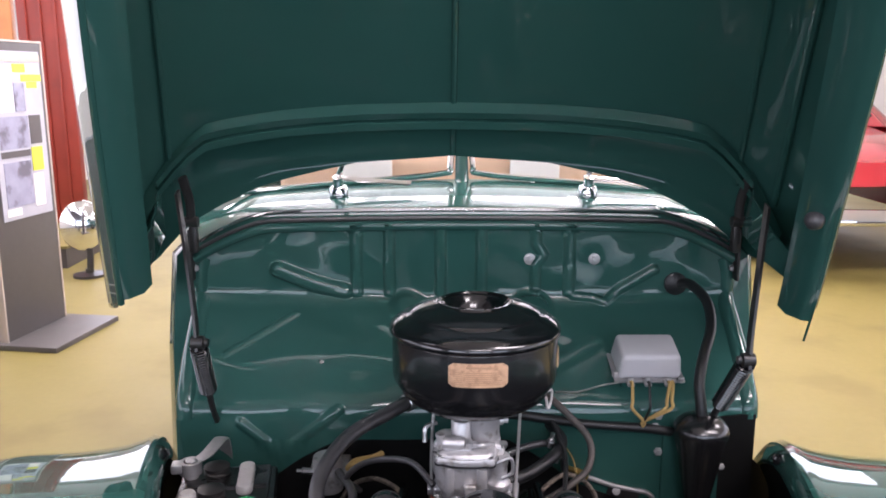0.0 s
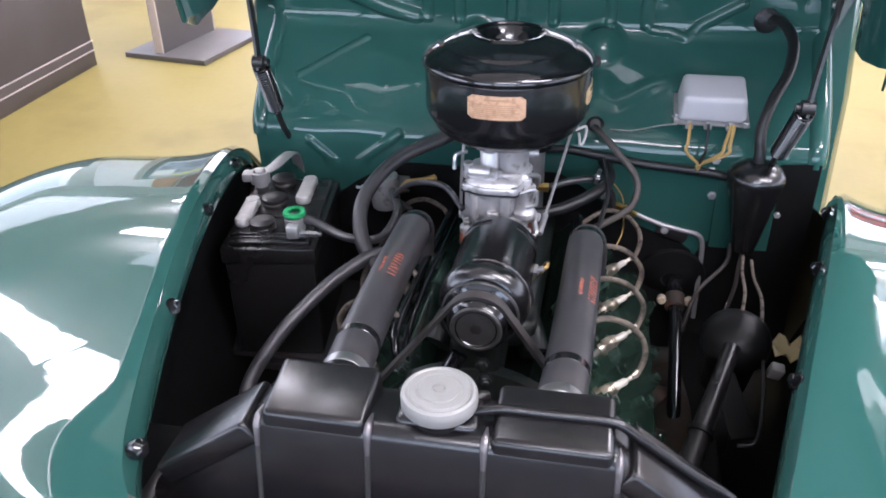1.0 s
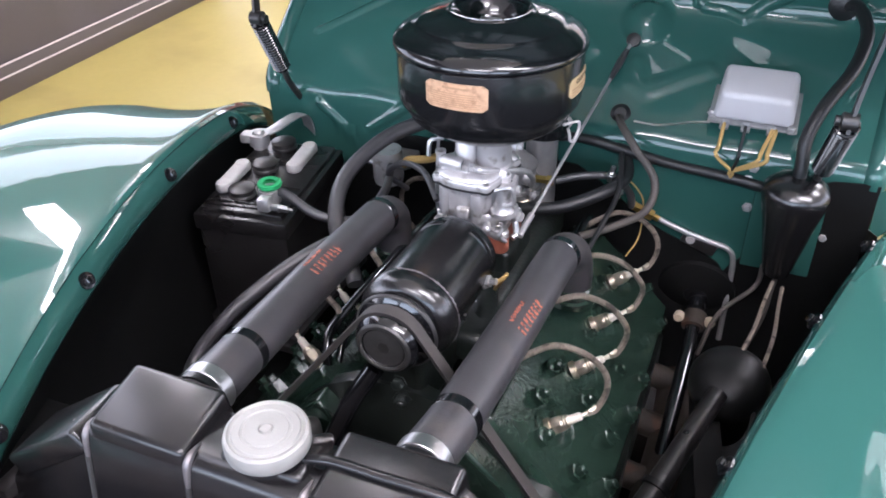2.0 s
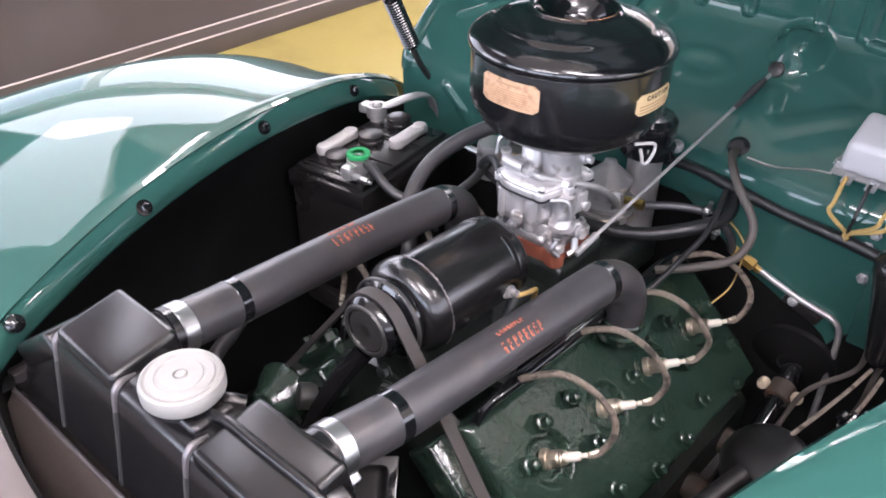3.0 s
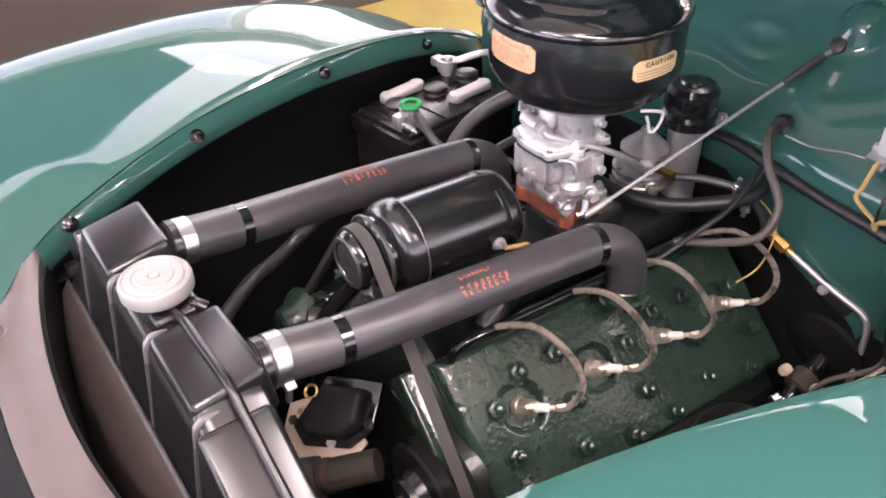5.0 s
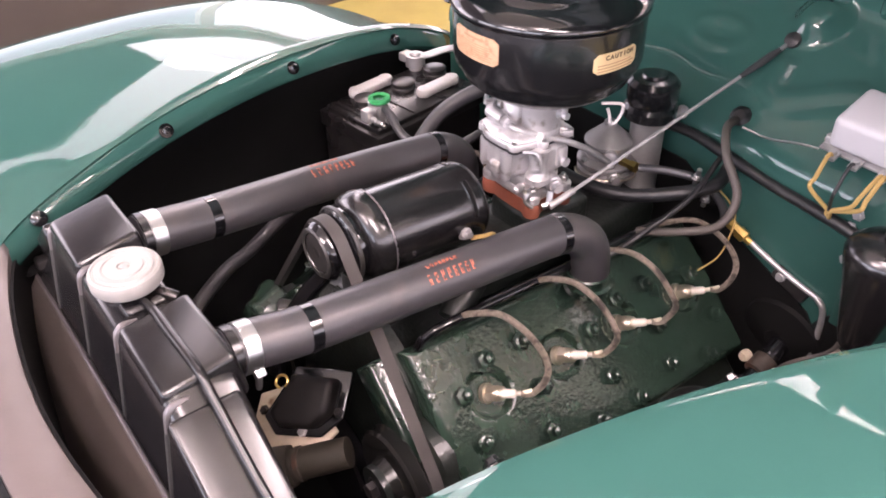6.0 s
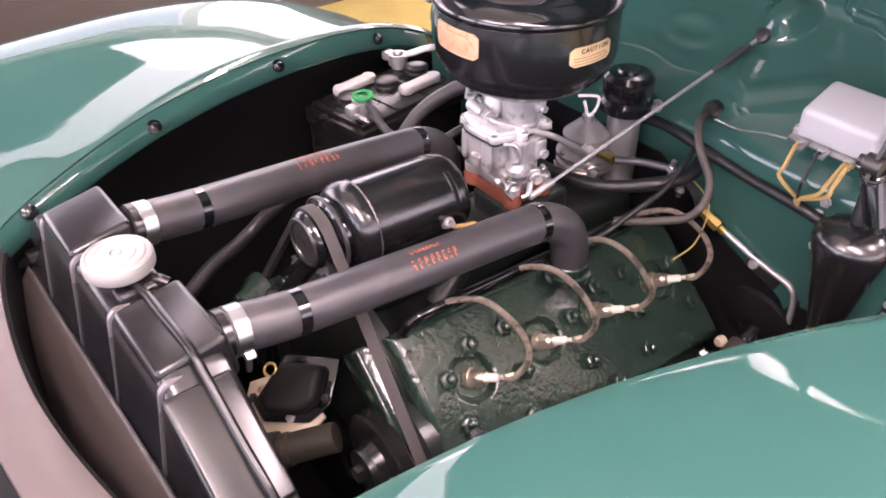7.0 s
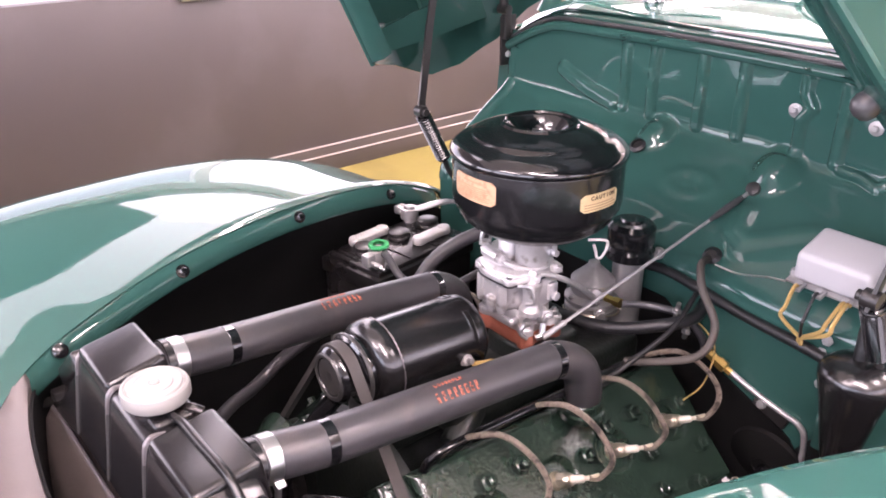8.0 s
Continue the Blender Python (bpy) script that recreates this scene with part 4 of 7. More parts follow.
def head_point(s, y, n=0.0, side=1):
    """A place on the cylinder head's face: s down the slope from its upper edge, n above it."""
    n -= 0.033
    p = Vector((0.190 - CX + s * 0.707 + n * 0.707, y, ez(0.760, y) - s * 0.707 + n * 0.707))
    return Vector((CX + side * p.x, p.y, p.z))


def block_bm():
    rows = []
    for y in (0.885, 0.89, 1.41, 1.415):
        k = 0.0 if 0.886 < y < 1.412 else 0.006
        o = ez(0, y)
        rows.append([(CX + x, y, o + z - k) for x, z in ((-0.27, 0.46), (-0.27, 0.53), (-0.115, 0.685), (-0.095, 0.69), (-0.08, 0.67), (0.08, 0.67), (0.095, 0.69), (0.115, 0.685), (0.27, 0.53), (0.27, 0.46), (0.18, 0.40), (-0.18, 0.40))])
    b = sheet(rows, 0, closed=True)
    bmesh.ops.holes_fill(b, edges=b.edges)
    return b


part("engine_block", block_bm(), BLOCK, engine, "black engine block")

BOLTS = [(0.920, 0.074), (0.972, 0.044), (1.035, 0.044), (1.036, 0.112), (0.919, 0.140), (1.150, 0.147), (1.018, 0.172), (1.100, 0.194), (1.280, 0.050), (1.216, 0.050),
         (1.272, 0.117), (1.384, 0.143), (1.259, 0.174), (1.340, 0.194), (1.180, 0.194), (0.945, 0.194), (1.380, 0.070), (1.152, 0.075)]
PLUGS = [0.960, 1.090, 1.212, 1.346]
for side in (1, -1):
    # the head: a thick casting with a rounded rim and dished plug seats
    rows = []
    ys = np.linspace(0.870, 1.425, 150)
    ss = np.linspace(-0.012, 0.215, 64)
    for y in ys:
        r = []
        for s in ss:
            e = min(y - 0.870, 1.425 - y, s + 0.012, 0.215 - s)
            n = -0.010 * (1 - min(1, e / 0.012)) ** 2
            for py in PLUGS:
                d = math.hypot(y - py, s - 0.087)
                n -= 0.011 * max(0.0, min(1.0, (0.034 - d) / 0.004))
            r.append(head_point(s, y, n, side))
        rows.append(r)
    hm = sheet(rows, 0.0)
    rim = [rows[0], [head_point(s, ys[0], -0.055, side) for s in ss]]
    hm = join(hm, sheet(rim), sheet([rows[-1], [head_point(s, ys[-1], -0.055, side) for s in ss]]),
              sheet([[r[0] for r in rows], [head_point(ss[0], y, -0.055, side) for y in ys]]), sheet([[r[-1] for r in rows], [head_point(ss[-1], y, -0.055, side) for y in ys]]))
    chead = part("cylinder_head", hm, HEADM, engine, "dark green painted cylinder head", sharp=50)
    N = Vector((side * 0.707, 0.047, 0.705)).normalized()
    for y, s in BOLTS:
        b = put(hexbolt(0.0135, 0.012, 0.010), head_point(s, y, -0.001, side), N)
        part("head_bolt", b, HEADM, chead)
    for py in PLUGS:
        at = head_point(0.087, py, -0.010, side)
        PD = Vector((side * 0.78, 0.36, 0.42)).normalized()
        plug = part("spark_plug", put(join(lathe([(0.0140, -0.004), (0.0140, 0.003), (0.011, 0.004), (0.011, 0.006)], 20), lathe([(0.0122, 0.006), (0.0122, 0.016), (0.0105, 0.018)], 6), lathe([(0.0110, 0.016), (0.0106, 0.019), (0.0098, 0.020), (0.0104, 0.022), (0.0090, 0.024), (0.0094, 0.026), (0.0075, 0.028)], 20)), at, PD), BRASS_STEEL, chead, "steel spark plug base")
    # front face flange of the block
    b = box(0.050, 0.034, 0.23, 0.006, 3)
    b.transform(Matrix.Translation(head_point(0.100, 0.845, -0.046, side)) @ Matrix.Rotation(side * radians(-45), 4, 'Y'))
    part("end_plate", b, HEADM, engine)

# plugs' upper parts and leads belong to the leads' loops
def lead(side, k, py):
    D = Vector((side * 0.78, 0.36, 0.42)).normalized()
    at = head_point(0.087, py, -0.010, side)
    th = thing("spark_lead", at + D * 0.02, "braided cloth spark plug lead with white porcelain insulator", "cable", group="spark plug leads")
    b = put(lathe([(0.0072, 0.026), (0.0072, 0.029), (0.0062, 0.031), (0.0058, 0.044), (0.0045, 0.046), (0.003, 0.047), (0.003, 0.055), (0, 0.055)], 14), at, D)
    part("insulator", b, CERAMIC, th, "white porcelain insulator")
    tip = at + D * 0.054
    start = Vector((CX + side * 0.125, py - 0.005, ez(0.772, py)))
    j = 0.008 * math.sin(2.3 * k + side)
    o = Vector((CX + side * 0.195, py, ez(0.70, py)))
    pts = [start, Vector((CX + side * 0.138, py + 0.006, o.z + 0.080)), Vector((CX + side * 0.170, py + 0.022 + j * 0.5, o.z + 0.088 + j * 0.3)), Vector((CX + side * 0.206, py + 0.034 + j, o.z + 0.074)),
           Vector((CX + side * 0.231, py + 0.044 + j, o.z + 0.043)), Vector((CX + side * 0.238, py + 0.046, o.z + 0.017)), tip + Vector((side * 0.010, 0.012, 0.002)), tip]
    part("lead", tube(pts, 0.0045, 8, 8), BRAID, th)
    part("terminal", tube([tip + Vector((side * 0.008, 0.012, 0.004)), tip + Vector((side * 0.003, 0.004, 0.002)), tip - D * 0.006], 0.0034, 8, 4), BRASS_STEEL, th, "bright terminal clip")


for k, py in enumerate(PLUGS):
    lead(1, k, py)
    lead(-1, k, py)

# lead conduits along the heads
for side in (1, -1):
    c = [(CX + side * 0.112, 0.890, 0.735), (CX + side * 0.120, 0.905, 0.765), (CX + side * 0.126, 0.95, 0.774), (CX + side * 0.126, 1.15, 0.763), (CX + side * 0.122, 1.37, 0.748)]
    part("lead_conduit", tube(c, 0.0068, 10, 8), BLACK, engine, "black spark lead conduit")
    c = [(CX + side * 0.098, 0.885, 0.700), (CX + side * 0.108, 0.915, 0.745), (CX + side * 0.113, 0.97, 0.760), (CX + side * 0.114, 1.15, 0.752), (CX + side * 0.110, 1.37, 0.738)]
    part("lead_conduit", tube(c, 0.0055, 10, 8), BLACK, engine, "black spark lead conduit")

# intake manifold and timing gear parts
b = box(0.15, 0.42, 0.05, 0.015, 3)
b.transform(Matrix.Translation((CX, 1.19, 0.735)) @ Matrix.Rotation(math.atan(SL), 4, 'X'))
part("intake_manifold", b, BLOCK, engine, "black intake manifold")
b = join(box(0.10, 0.115, 0.06, 0.01, 3))
b.transform(Matrix.Translation((CX + 0.003, 1.205, 0.768)))
part("carburettor_riser", b, BLOCK, engine)
for s in (-1, 1):
    part("manifold_runner", tube([(CX + s * 0.03, 1.10, 0.77), (CX + s * 0.06, 1.02, 0.745), (CX + s * 0.075, 0.98, 0.72)], 0.022, 12), BLOCK, engine)
    for y in (1.01, 1.13, 1.27, 1.37):
        part("manifold_bolt", put(hexbolt(0.007, 0.006), (CX + s * 0.064, y, ez(0.762, y))), SATIN, engine)
# generator bracket, timing cover, water pumps
b = box(0.07, 0.16, 0.10, 0.012, 3)
b.transform(Matrix.Translation((CX, 0.95, 0.765)))
part("generator_bracket", b, BLOCK, engine)
part("timing_cover", put(lathe([(0.17, 0), (0.17, 0.02), (0.12, 0.035), (0.07, 0.04), (0, 0.04)], 32), (CX, 0.885, 0.60), (0, -1, 0)), BLOCK, engine, "black timing cover")
for s in (-1, 1):
    part("water_pump", put(lathe([(0.07, 0), (0.07, 0.03), (0.05, 0.05), (0.03, 0.07), (0.03, 0.10), (0, 0.10)], 24), (CX + s * 0.165, 0.885, 0.60), (0, -1, 0)), BLOCK, engine)
    p = part("pump_pulley", put(lathe([(0.030, 0), (0.066, 0.004), (0.070, 0.008), (0.056, 0.016), (0.070, 0.024), (0.066, 0.028), (0.035, 0.028), (0.028, 0.045), (0.016, 0.05), (0, 0.05)], 36), (CX + s * 0.165, 0.835, 0.60), (0, -1, 0)), PULLEYM, engine, "black water pump pulley")
    part("pulley_nut", put(hexbolt(0.012, 0.012), (CX + s * 0.165, 0.786, 0.60), (0, -1, 0)), SATIN, p)
    part("pump_outlet", tube([(CX + s * 0.19, 0.86, 0.60), (CX + s * 0.22, 0.80, 0.58), (CX + s * 0.235, 0.70, 0.50)], 0.024, 14), BLOCK, engine, "black lower water pipe")
part("crank_pulley", put(lathe([(0.03, 0), (0.085, 0.006), (0.09, 0.01), (0.07, 0.02), (0.09, 0.03), (0.085, 0.034), (0.04, 0.034), (0, 0.04)], 36), (CX, 0.84, 0.47), (0, -1, 0)), BLACK, engine, "black crank pulley")
# black flanged front cover over a pale plate, with a short olive elbow below
DA = Vector((0.28, -0.55, 0.79)).normalized()
DP = Vector((0.080, 0.772, 0.640))
DMX = Matrix.Translation(DP) @ frame_from(DA, (0, 1, 0))
COVER = [(-0.040, -0.060), (-0.008, -0.061), (0.036, -0.010), (0.036, 0.030), (-0.006, 0.078), (-0.066, 0.018)]


def slab_of(outline, scale, z0, z1, taper=1.0, bev=0.004):
    """A flat plate of the given outline between two heights, with softened edges."""
    b = bmesh.new()
    cx, cy = sum(x for x, y in outline) / len(outline), sum(y for x, y in outline) / len(outline)
    lo = [b.verts.new((cx + (x - cx) * scale, cy + (y - cy) * scale, z0)) for x, y in outline]
    hi = [b.verts.new((cx + (x - cx) * scale * taper, cy + (y - cy) * scale * taper, z1)) for x, y in outline]
    n = len(outline)
    b.faces.new(lo[::-1])
    b.faces.new(hi)
    for i in range(n):
        b.faces.new((lo[i], lo[(i + 1) % n], hi[(i + 1) % n], hi[i]))
    bmesh.ops.bevel(b, geom=b.edges[:], offset=bev, segments=3, affect='EDGES', profile=0.5)
    b.transform(DMX)
    return b


part("front_cover_flange", slab_of(COVER, 1.0, -0.006, 0.003, bev=0.003), BLACK, engine, "black flange of the front cover")
part("front_cover", slab_of(COVER, 0.80, 0.003, 0.030, 0.86, bev=0.008), BAKELITE, engine, "black front cover")
for x, y, m in ((0.014, -0.026, DULL), (-0.052, 0.006, SATIN), (0.026, 0.030, SATIN)):
    b1 = put(hexbolt(0.0055, 0.005), (x, y, 0.003))
    b1.transform(DMX)
    part("cover_screw", b1, m, engine)
b1 = tube([(-0.058 + 0.009 * math.cos(a), -0.010 + 0.009 * math.sin(a), 0.012) for a in np.linspace(0, 5.4, 12)], 0.002, 8, 3)
b1.transform(DMX)
part("wire_ring", b1, BRASS, engine, "small brass wire ring")
fplate = part("front_plate", slab_of([(-0.075, -0.052), (-0.020, -0.112), (0.050, -0.062), (0.040, 0.010), (-0.050, 0.010)], 1.0, -0.020, -0.012, bev=0.002), PALE, engine, "pale dirty metal plate")
for x, y in ((0.010, -0.082), (-0.052, -0.060)):
    b1 = put(hexbolt(0.0055, 0.004), (x, y, -0.012))
    b1.transform(DMX)
    part("plate_bolt", b1, RUST, fplate)
EA0, EA1 = Vector((0.098, 0.715, 0.585)), Vector((0.148, 0.785, 0.612))
part("water_elbow", tube([EA0.lerp(EA1, f) for f in (-0.55, -0.2, 0.1, 0.12, 0.6, 1.0)], 0.02, 20, 3, radii=[0.034, 0.031, 0.028, 0.022, 0.022, 0.021]), OLIVE, engine, "short olive rubber elbow")
part("elbow_clip", put(lathe([(0.0222, -0.004), (0.0240, -0.003), (0.0240, 0.003), (0.0222, 0.004)], 24, False), EA0.lerp(EA1, 0.22), EA1 - EA0), RUST, engine)

part("pump_hub", put(lathe([(0.050, -0.012), (0.052, -0.006), (0.046, 0.004), (0.030, 0.018), (0.026, 0.030), (0.020, 0.034), (0, 0.035)], 36), (-0.122, 0.815, 0.652), (0.05, -1, 0.25)), HEADM, engine, "dark green conical pump hub")
part("hub_nut", put(lathe([(0.017, -0.012), (0.018, -0.010), (0.018, 0.010), (0.016, 0.012), (0.010, 0.013), (0, 0.013)], 12), (-0.060, 0.815, 0.700), (-0.55, -0.8, 0.25)), WORN, engine, "worn metal nut beside the hub")
part("bracket_strut", tube([(0.030, 0.842, 0.815), (0.006, 0.820, 0.770), (-0.016, 0.795, 0.710), (-0.030, 0.780, 0.660), (-0.036, 0.776, 0.620)], 0.013, 14, flat=0.8), BLACK, engine, "black bracket strut")
part("bracket_bolt", put(hexbolt(0.009, 0.009, 0.004), (0.064, 0.842, 0.775), (0.3, -1, 0.2)), BLOCK, engine)

# ---- generator with fan pulley and belts ----
GC = Vector((0.055, 0.0, 0.863))
gen = thing("generator", (0.050, 0.95, 0.81), "black enamelled cylindrical generator with belt pulley", "generator")


def gy(prof, n=40):
    """A profile of (radius, y) about the generator's axis."""
    b = lathe([(r, -y) for r, y in prof], n)
    b.transform(Matrix.Translation((GC.x, 0, 0)) @ Matrix(((1, 0, 0, 0), (0, 0, -1, 0), (0, 1, 0, ez(GC.z, 0, 0.95) - 0), (0, 0, 0, 1))))
    for v in b.verts:
        v.co.z += v.co.y * SL
    return b


part("generator_body", gy([(0, 0.880), (0.050, 0.881), (0.0562, 0.884), (0.0568, 0.892), (0.0568, 1.043), (0.0560, 1.049), (0.0530, 1.054), (0.0460, 1.058), (0, 1.060)], 56), GENB, gen)
bell = part("end_frame", gy([(0, 0.868), (0.040, 0.8685), (0.047, 0.870), (0.0525, 0.8735), (0.0570, 0.8785), (0.0600, 0.8850), (0.0612, 0.8920), (0.0612, 0.9000), (0.0604, 0.9030), (0.0570, 0.9035)], 56), GENB, gen, "black cast end frame")
# chipped edge of the end frame, with bare metal showing
chips = []
for k in range(46):
    a = radians(-34 + 3.1 * k)
    r = 0.0608 + 0.0005 * math.sin(7 * k)
    chips.append((GC.x + r * math.cos(a), 0.9010 + 0.0006 * math.sin(3.7 * k), ez(GC.z, 0.901, 0.95) + r * math.sin(a)))
part("worn_edge", tube(chips, 0.0013, 6, 2, radii=[0.0006 + 0.0009 * abs(math.sin(1.9 * k)) for k in range(46)]), SOLDER, bell, "chipped bare metal edge")
for a0, a1 in ((8, 62), (100, 154)):
    rows = [[(GC.x + rr * math.cos(radians(a)), y, ez(GC.z, y, 0.95) + rr * math.sin(radians(a))) for rr, y in ((0.0566, 1.0255), (0.0576, 1.0262), (0.0576, 1.0275), (0.0571, 1.0283), (0.0571, 1.0335), (0.0576, 1.0343), (0.0576, 1.0356), (0.0566, 1.0363))] for a in np.linspace(a0, a1, 20)]
    slot = part("vent_slot", sheet(rows), GENB, gen, "narrow vent slot")
    # black strip stands in for the dark inside of the slot
    part("slot_shade", sheet([[(GC.x + 0.0573 * math.cos(radians(a)), y, ez(GC.z, y, 0.95) + 0.0573 * math.sin(radians(a))) for y in (1.0284, 1.0334)] for a in np.linspace(a0 + 1, a1 - 1, 20)]), DARKIN, slot)
part("fan_disc", gy([(0.02, 0.8600), (0.046, 0.8605), (0.047, 0.8640), (0.046, 0.8680), (0.02, 0.8690)]), BLACK, gen)
pul = part("pulley", gy([(0, 0.8310), (0.010, 0.8310), (0.0215, 0.8290), (0.0240, 0.8230), (0.0260, 0.8205), (0.0345, 0.8215), (0.0385, 0.8265), (0.0395, 0.8300), (0.034, 0.8340), (0.034, 0.8465), (0.0455, 0.8520), (0.0505, 0.8550), (0.0505, 0.8590), (0.02, 0.8610)], 48), BLACK, gen, "black belt pulley")
part("pulley_ring", gy([(0.0265, 0.8225), (0.0275, 0.8195), (0.0295, 0.8185), (0.0320, 0.8190), (0.0340, 0.8215)], 48), WORN, pul, "worn bright rim")
part("pulley_ring", gy([(0.0505, 0.8540), (0.0516, 0.8550), (0.0516, 0.8585), (0.0505, 0.8595)], 48), WORN, pul, "worn rear rim")
part("pulley_nut", gy([(0.0, 0.8200), (0.008, 0.8210), (0.0095, 0.8270), (0.0095, 0.8320)], 6), SATIN, pul)
part("bracket_bolt", put(hexbolt(0.008, 0.008), (0.060, 0.845, 0.800), (0, -1, 0.1)), BLOCK, gen)
part("terminal", put(lathe([(0.0105, -0.004), (0.0105, 0.003), (0.008, 0.004), (0.008, 0.009), (0.0045, 0.010), (0.0045, 0.018), (0, 0.019)], 8), (0.108, 1.010, ez(0.850, 1.010)), (0.9, -0.1, 0.25)), DULL, gen, "bright terminal post")
part("through_bolt", put(lathe([(0.005, 0), (0.005, 0.006), (0, 0.007)], 8), (0.108, 0.93, ez(0.848, 0.93)), (0.9, 0, -0.2)), BLACK, gen)
part("generator_wire", tube([(0.121, 1.012, 0.846), (0.128, 1.028, 0.846), (0.126, 1.048, 0.838), (0.10, 1.08, 0.785)], 0.003, 8), YELLOWWIRE, gen, "yellow wire at the terminal")


def belt(pulleys, y, w, name, label):
    """A V belt round pulleys given as (x, z, r)."""
    pts = []
    n = len(pulleys)
    for i, (x, z, r) in enumerate(pulleys):
        for k in range(48):
            a = 2 * math.pi * k / 48
            pts.append((x + r * math.cos(a), z + r * math.sin(a)))
    # convex outline of all circles
    pts = sorted(pts)
    def half(seq):
        o = []
        for p in seq:
            while len(o) > 1 and (o[-1][0] - o[-2][0]) * (p[1] - o[-2][1]) - (o[-1][1] - o[-2][1]) * (p[0] - o[-2][0]) <= 0:
                o.pop()
            o.append(p)
        return o[:-1]
    hull = half(pts) + half(pts[::-1])
    cx = sum(p[0] for p in hull) / len(hull)
    cz = sum(p[1] for p in hull) / len(hull)
    rows = []
    for x, z in hull + hull[:1]:
        d = Vector((x - cx, 0, z - cz)).normalized() * 0.009
        rows.append([(x, y - w / 2, z), (x, y + w / 2, z), (x - d.x, y + w / 3, z - d.z), (x - d.x, y - w / 3, z - d.z)])
    b = sheet(rows, 0, closed=True)
    return solo(name, b, BELT, (cx, y, cz), label, "belt", group="fan belts")


gz = ez(GC.z, 0.840, 0.95)
belt([(GC.x, gz, 0.0435), (CX + 0.165, 0.60, 0.066), (CX - 0.165, 0.60, 0.066), (CX, 0.47, 0.085)], 0.840, 0.0165, "drive_belt", "grey-black rubber vee belt round the generator pulley")

# ---- carburettor ----
carb = thing("carburettor", (CX + 0.003, 1.21, 0.795), "bright cast aluminium two-barrel carburettor on a red fibre block", "carburettor")
C0 = Vector((CX - 0.011, 1.188, 0))


def cbox(dx, dy, z, sx, sy, sz, bev=0.006, rz=0):
    b = box(sx, sy, sz, bev, 3)
    b.transform(Matrix.Translation((C0.x + dx, C0.y + dy, z)) @ Matrix.Rotation(radians(rz), 4, 'Z'))
    return b


def ccyl(dx, dy, z, prof, d=(0, 0, 1), n=20):
    return put(lathe(prof, n), (C0.x + dx, C0.y + dy, z), d)


def casting(profile, a, b, dx=0.0, dy=0.0, power=4.0, lugs=(), n=72):
    """A cast form: a rounded outline with lugs, scaled along (scale, height)."""
    out = []
    for k in range(n):
        th = 2 * math.pi * k / n
        c, q = math.cos(th), math.sin(th)
        r = (abs(c / a) ** power + abs(q / b) ** power) ** (-1 / power)
        for lx, ly, lr in lugs:
            t = c * lx + q * ly
            e = lr * lr - (lx * lx + ly * ly - t * t)
            if e > 0:
                r = max(r, t + math.sqrt(e))
        out.append((r * c, r * q))
    rows = [[(C0.x + dx + x * k, C0.y + dy + y * k, z) for x, y in out] for k, z in profile]
    bm = sheet(rows, 0, closed=True)
    bmesh.ops.holes_fill(bm, edges=bm.edges)
    return bm


SCREWS = [(-0.044, -0.046), (0.030, -0.054), (0.047, -0.016), (-0.050, -0.002), (0.044, 0.034), (-0.042, 0.036)]
NUTS = [(0.046, -0.030), (-0.046, -0.030), (0.046, 0.030), (-0.046, 0.030)]
part("fibre_block", casting([(0.98, 0.797), (1, 0.799), (1, 0.818), (0.98, 0.820)], 0.050, 0.038, lugs=[(x, y, 0.013) for x, y in NUTS]), GASKET, carb, "red-brown fibre insulating block")
part("throttle_body", join(casting([(0.98, 0.820), (1, 0.8215), (1, 0.831), (0.97, 0.833)], 0.050, 0.037, lugs=[(x, y, 0.0125) for x, y in NUTS]), casting([(0.9, 0.832), (1, 0.834), (1, 0.850), (0.94, 0.853)], 0.042, 0.034),
                           ccyl(-0.052, 0.0, 0.840, [(0.010, -0.012), (0.010, 0.012), (0, 0.013)], (1, 0, 0)), ccyl(0.040, 0.008, 0.841, [(0.0125, 0), (0.0125, 0.016), (0.010, 0.017), (0.010, 0.022), (0.007, 0.023), (0.007, 0.030), (0, 0.031)], (1, -0.3, 0)),
                           ccyl(0.026, -0.034, 0.838, [(0.006, 0), (0.006, 0.016), (0.004, 0.018), (0, 0.019)], (0.3, -1, 0.1)), ccyl(-0.020, -0.036, 0.842, [(0.008, 0), (0.008, 0.010), (0.005, 0.012), (0, 0.013)], (0, -1, 0))), ALU, carb, "cast aluminium throttle body")
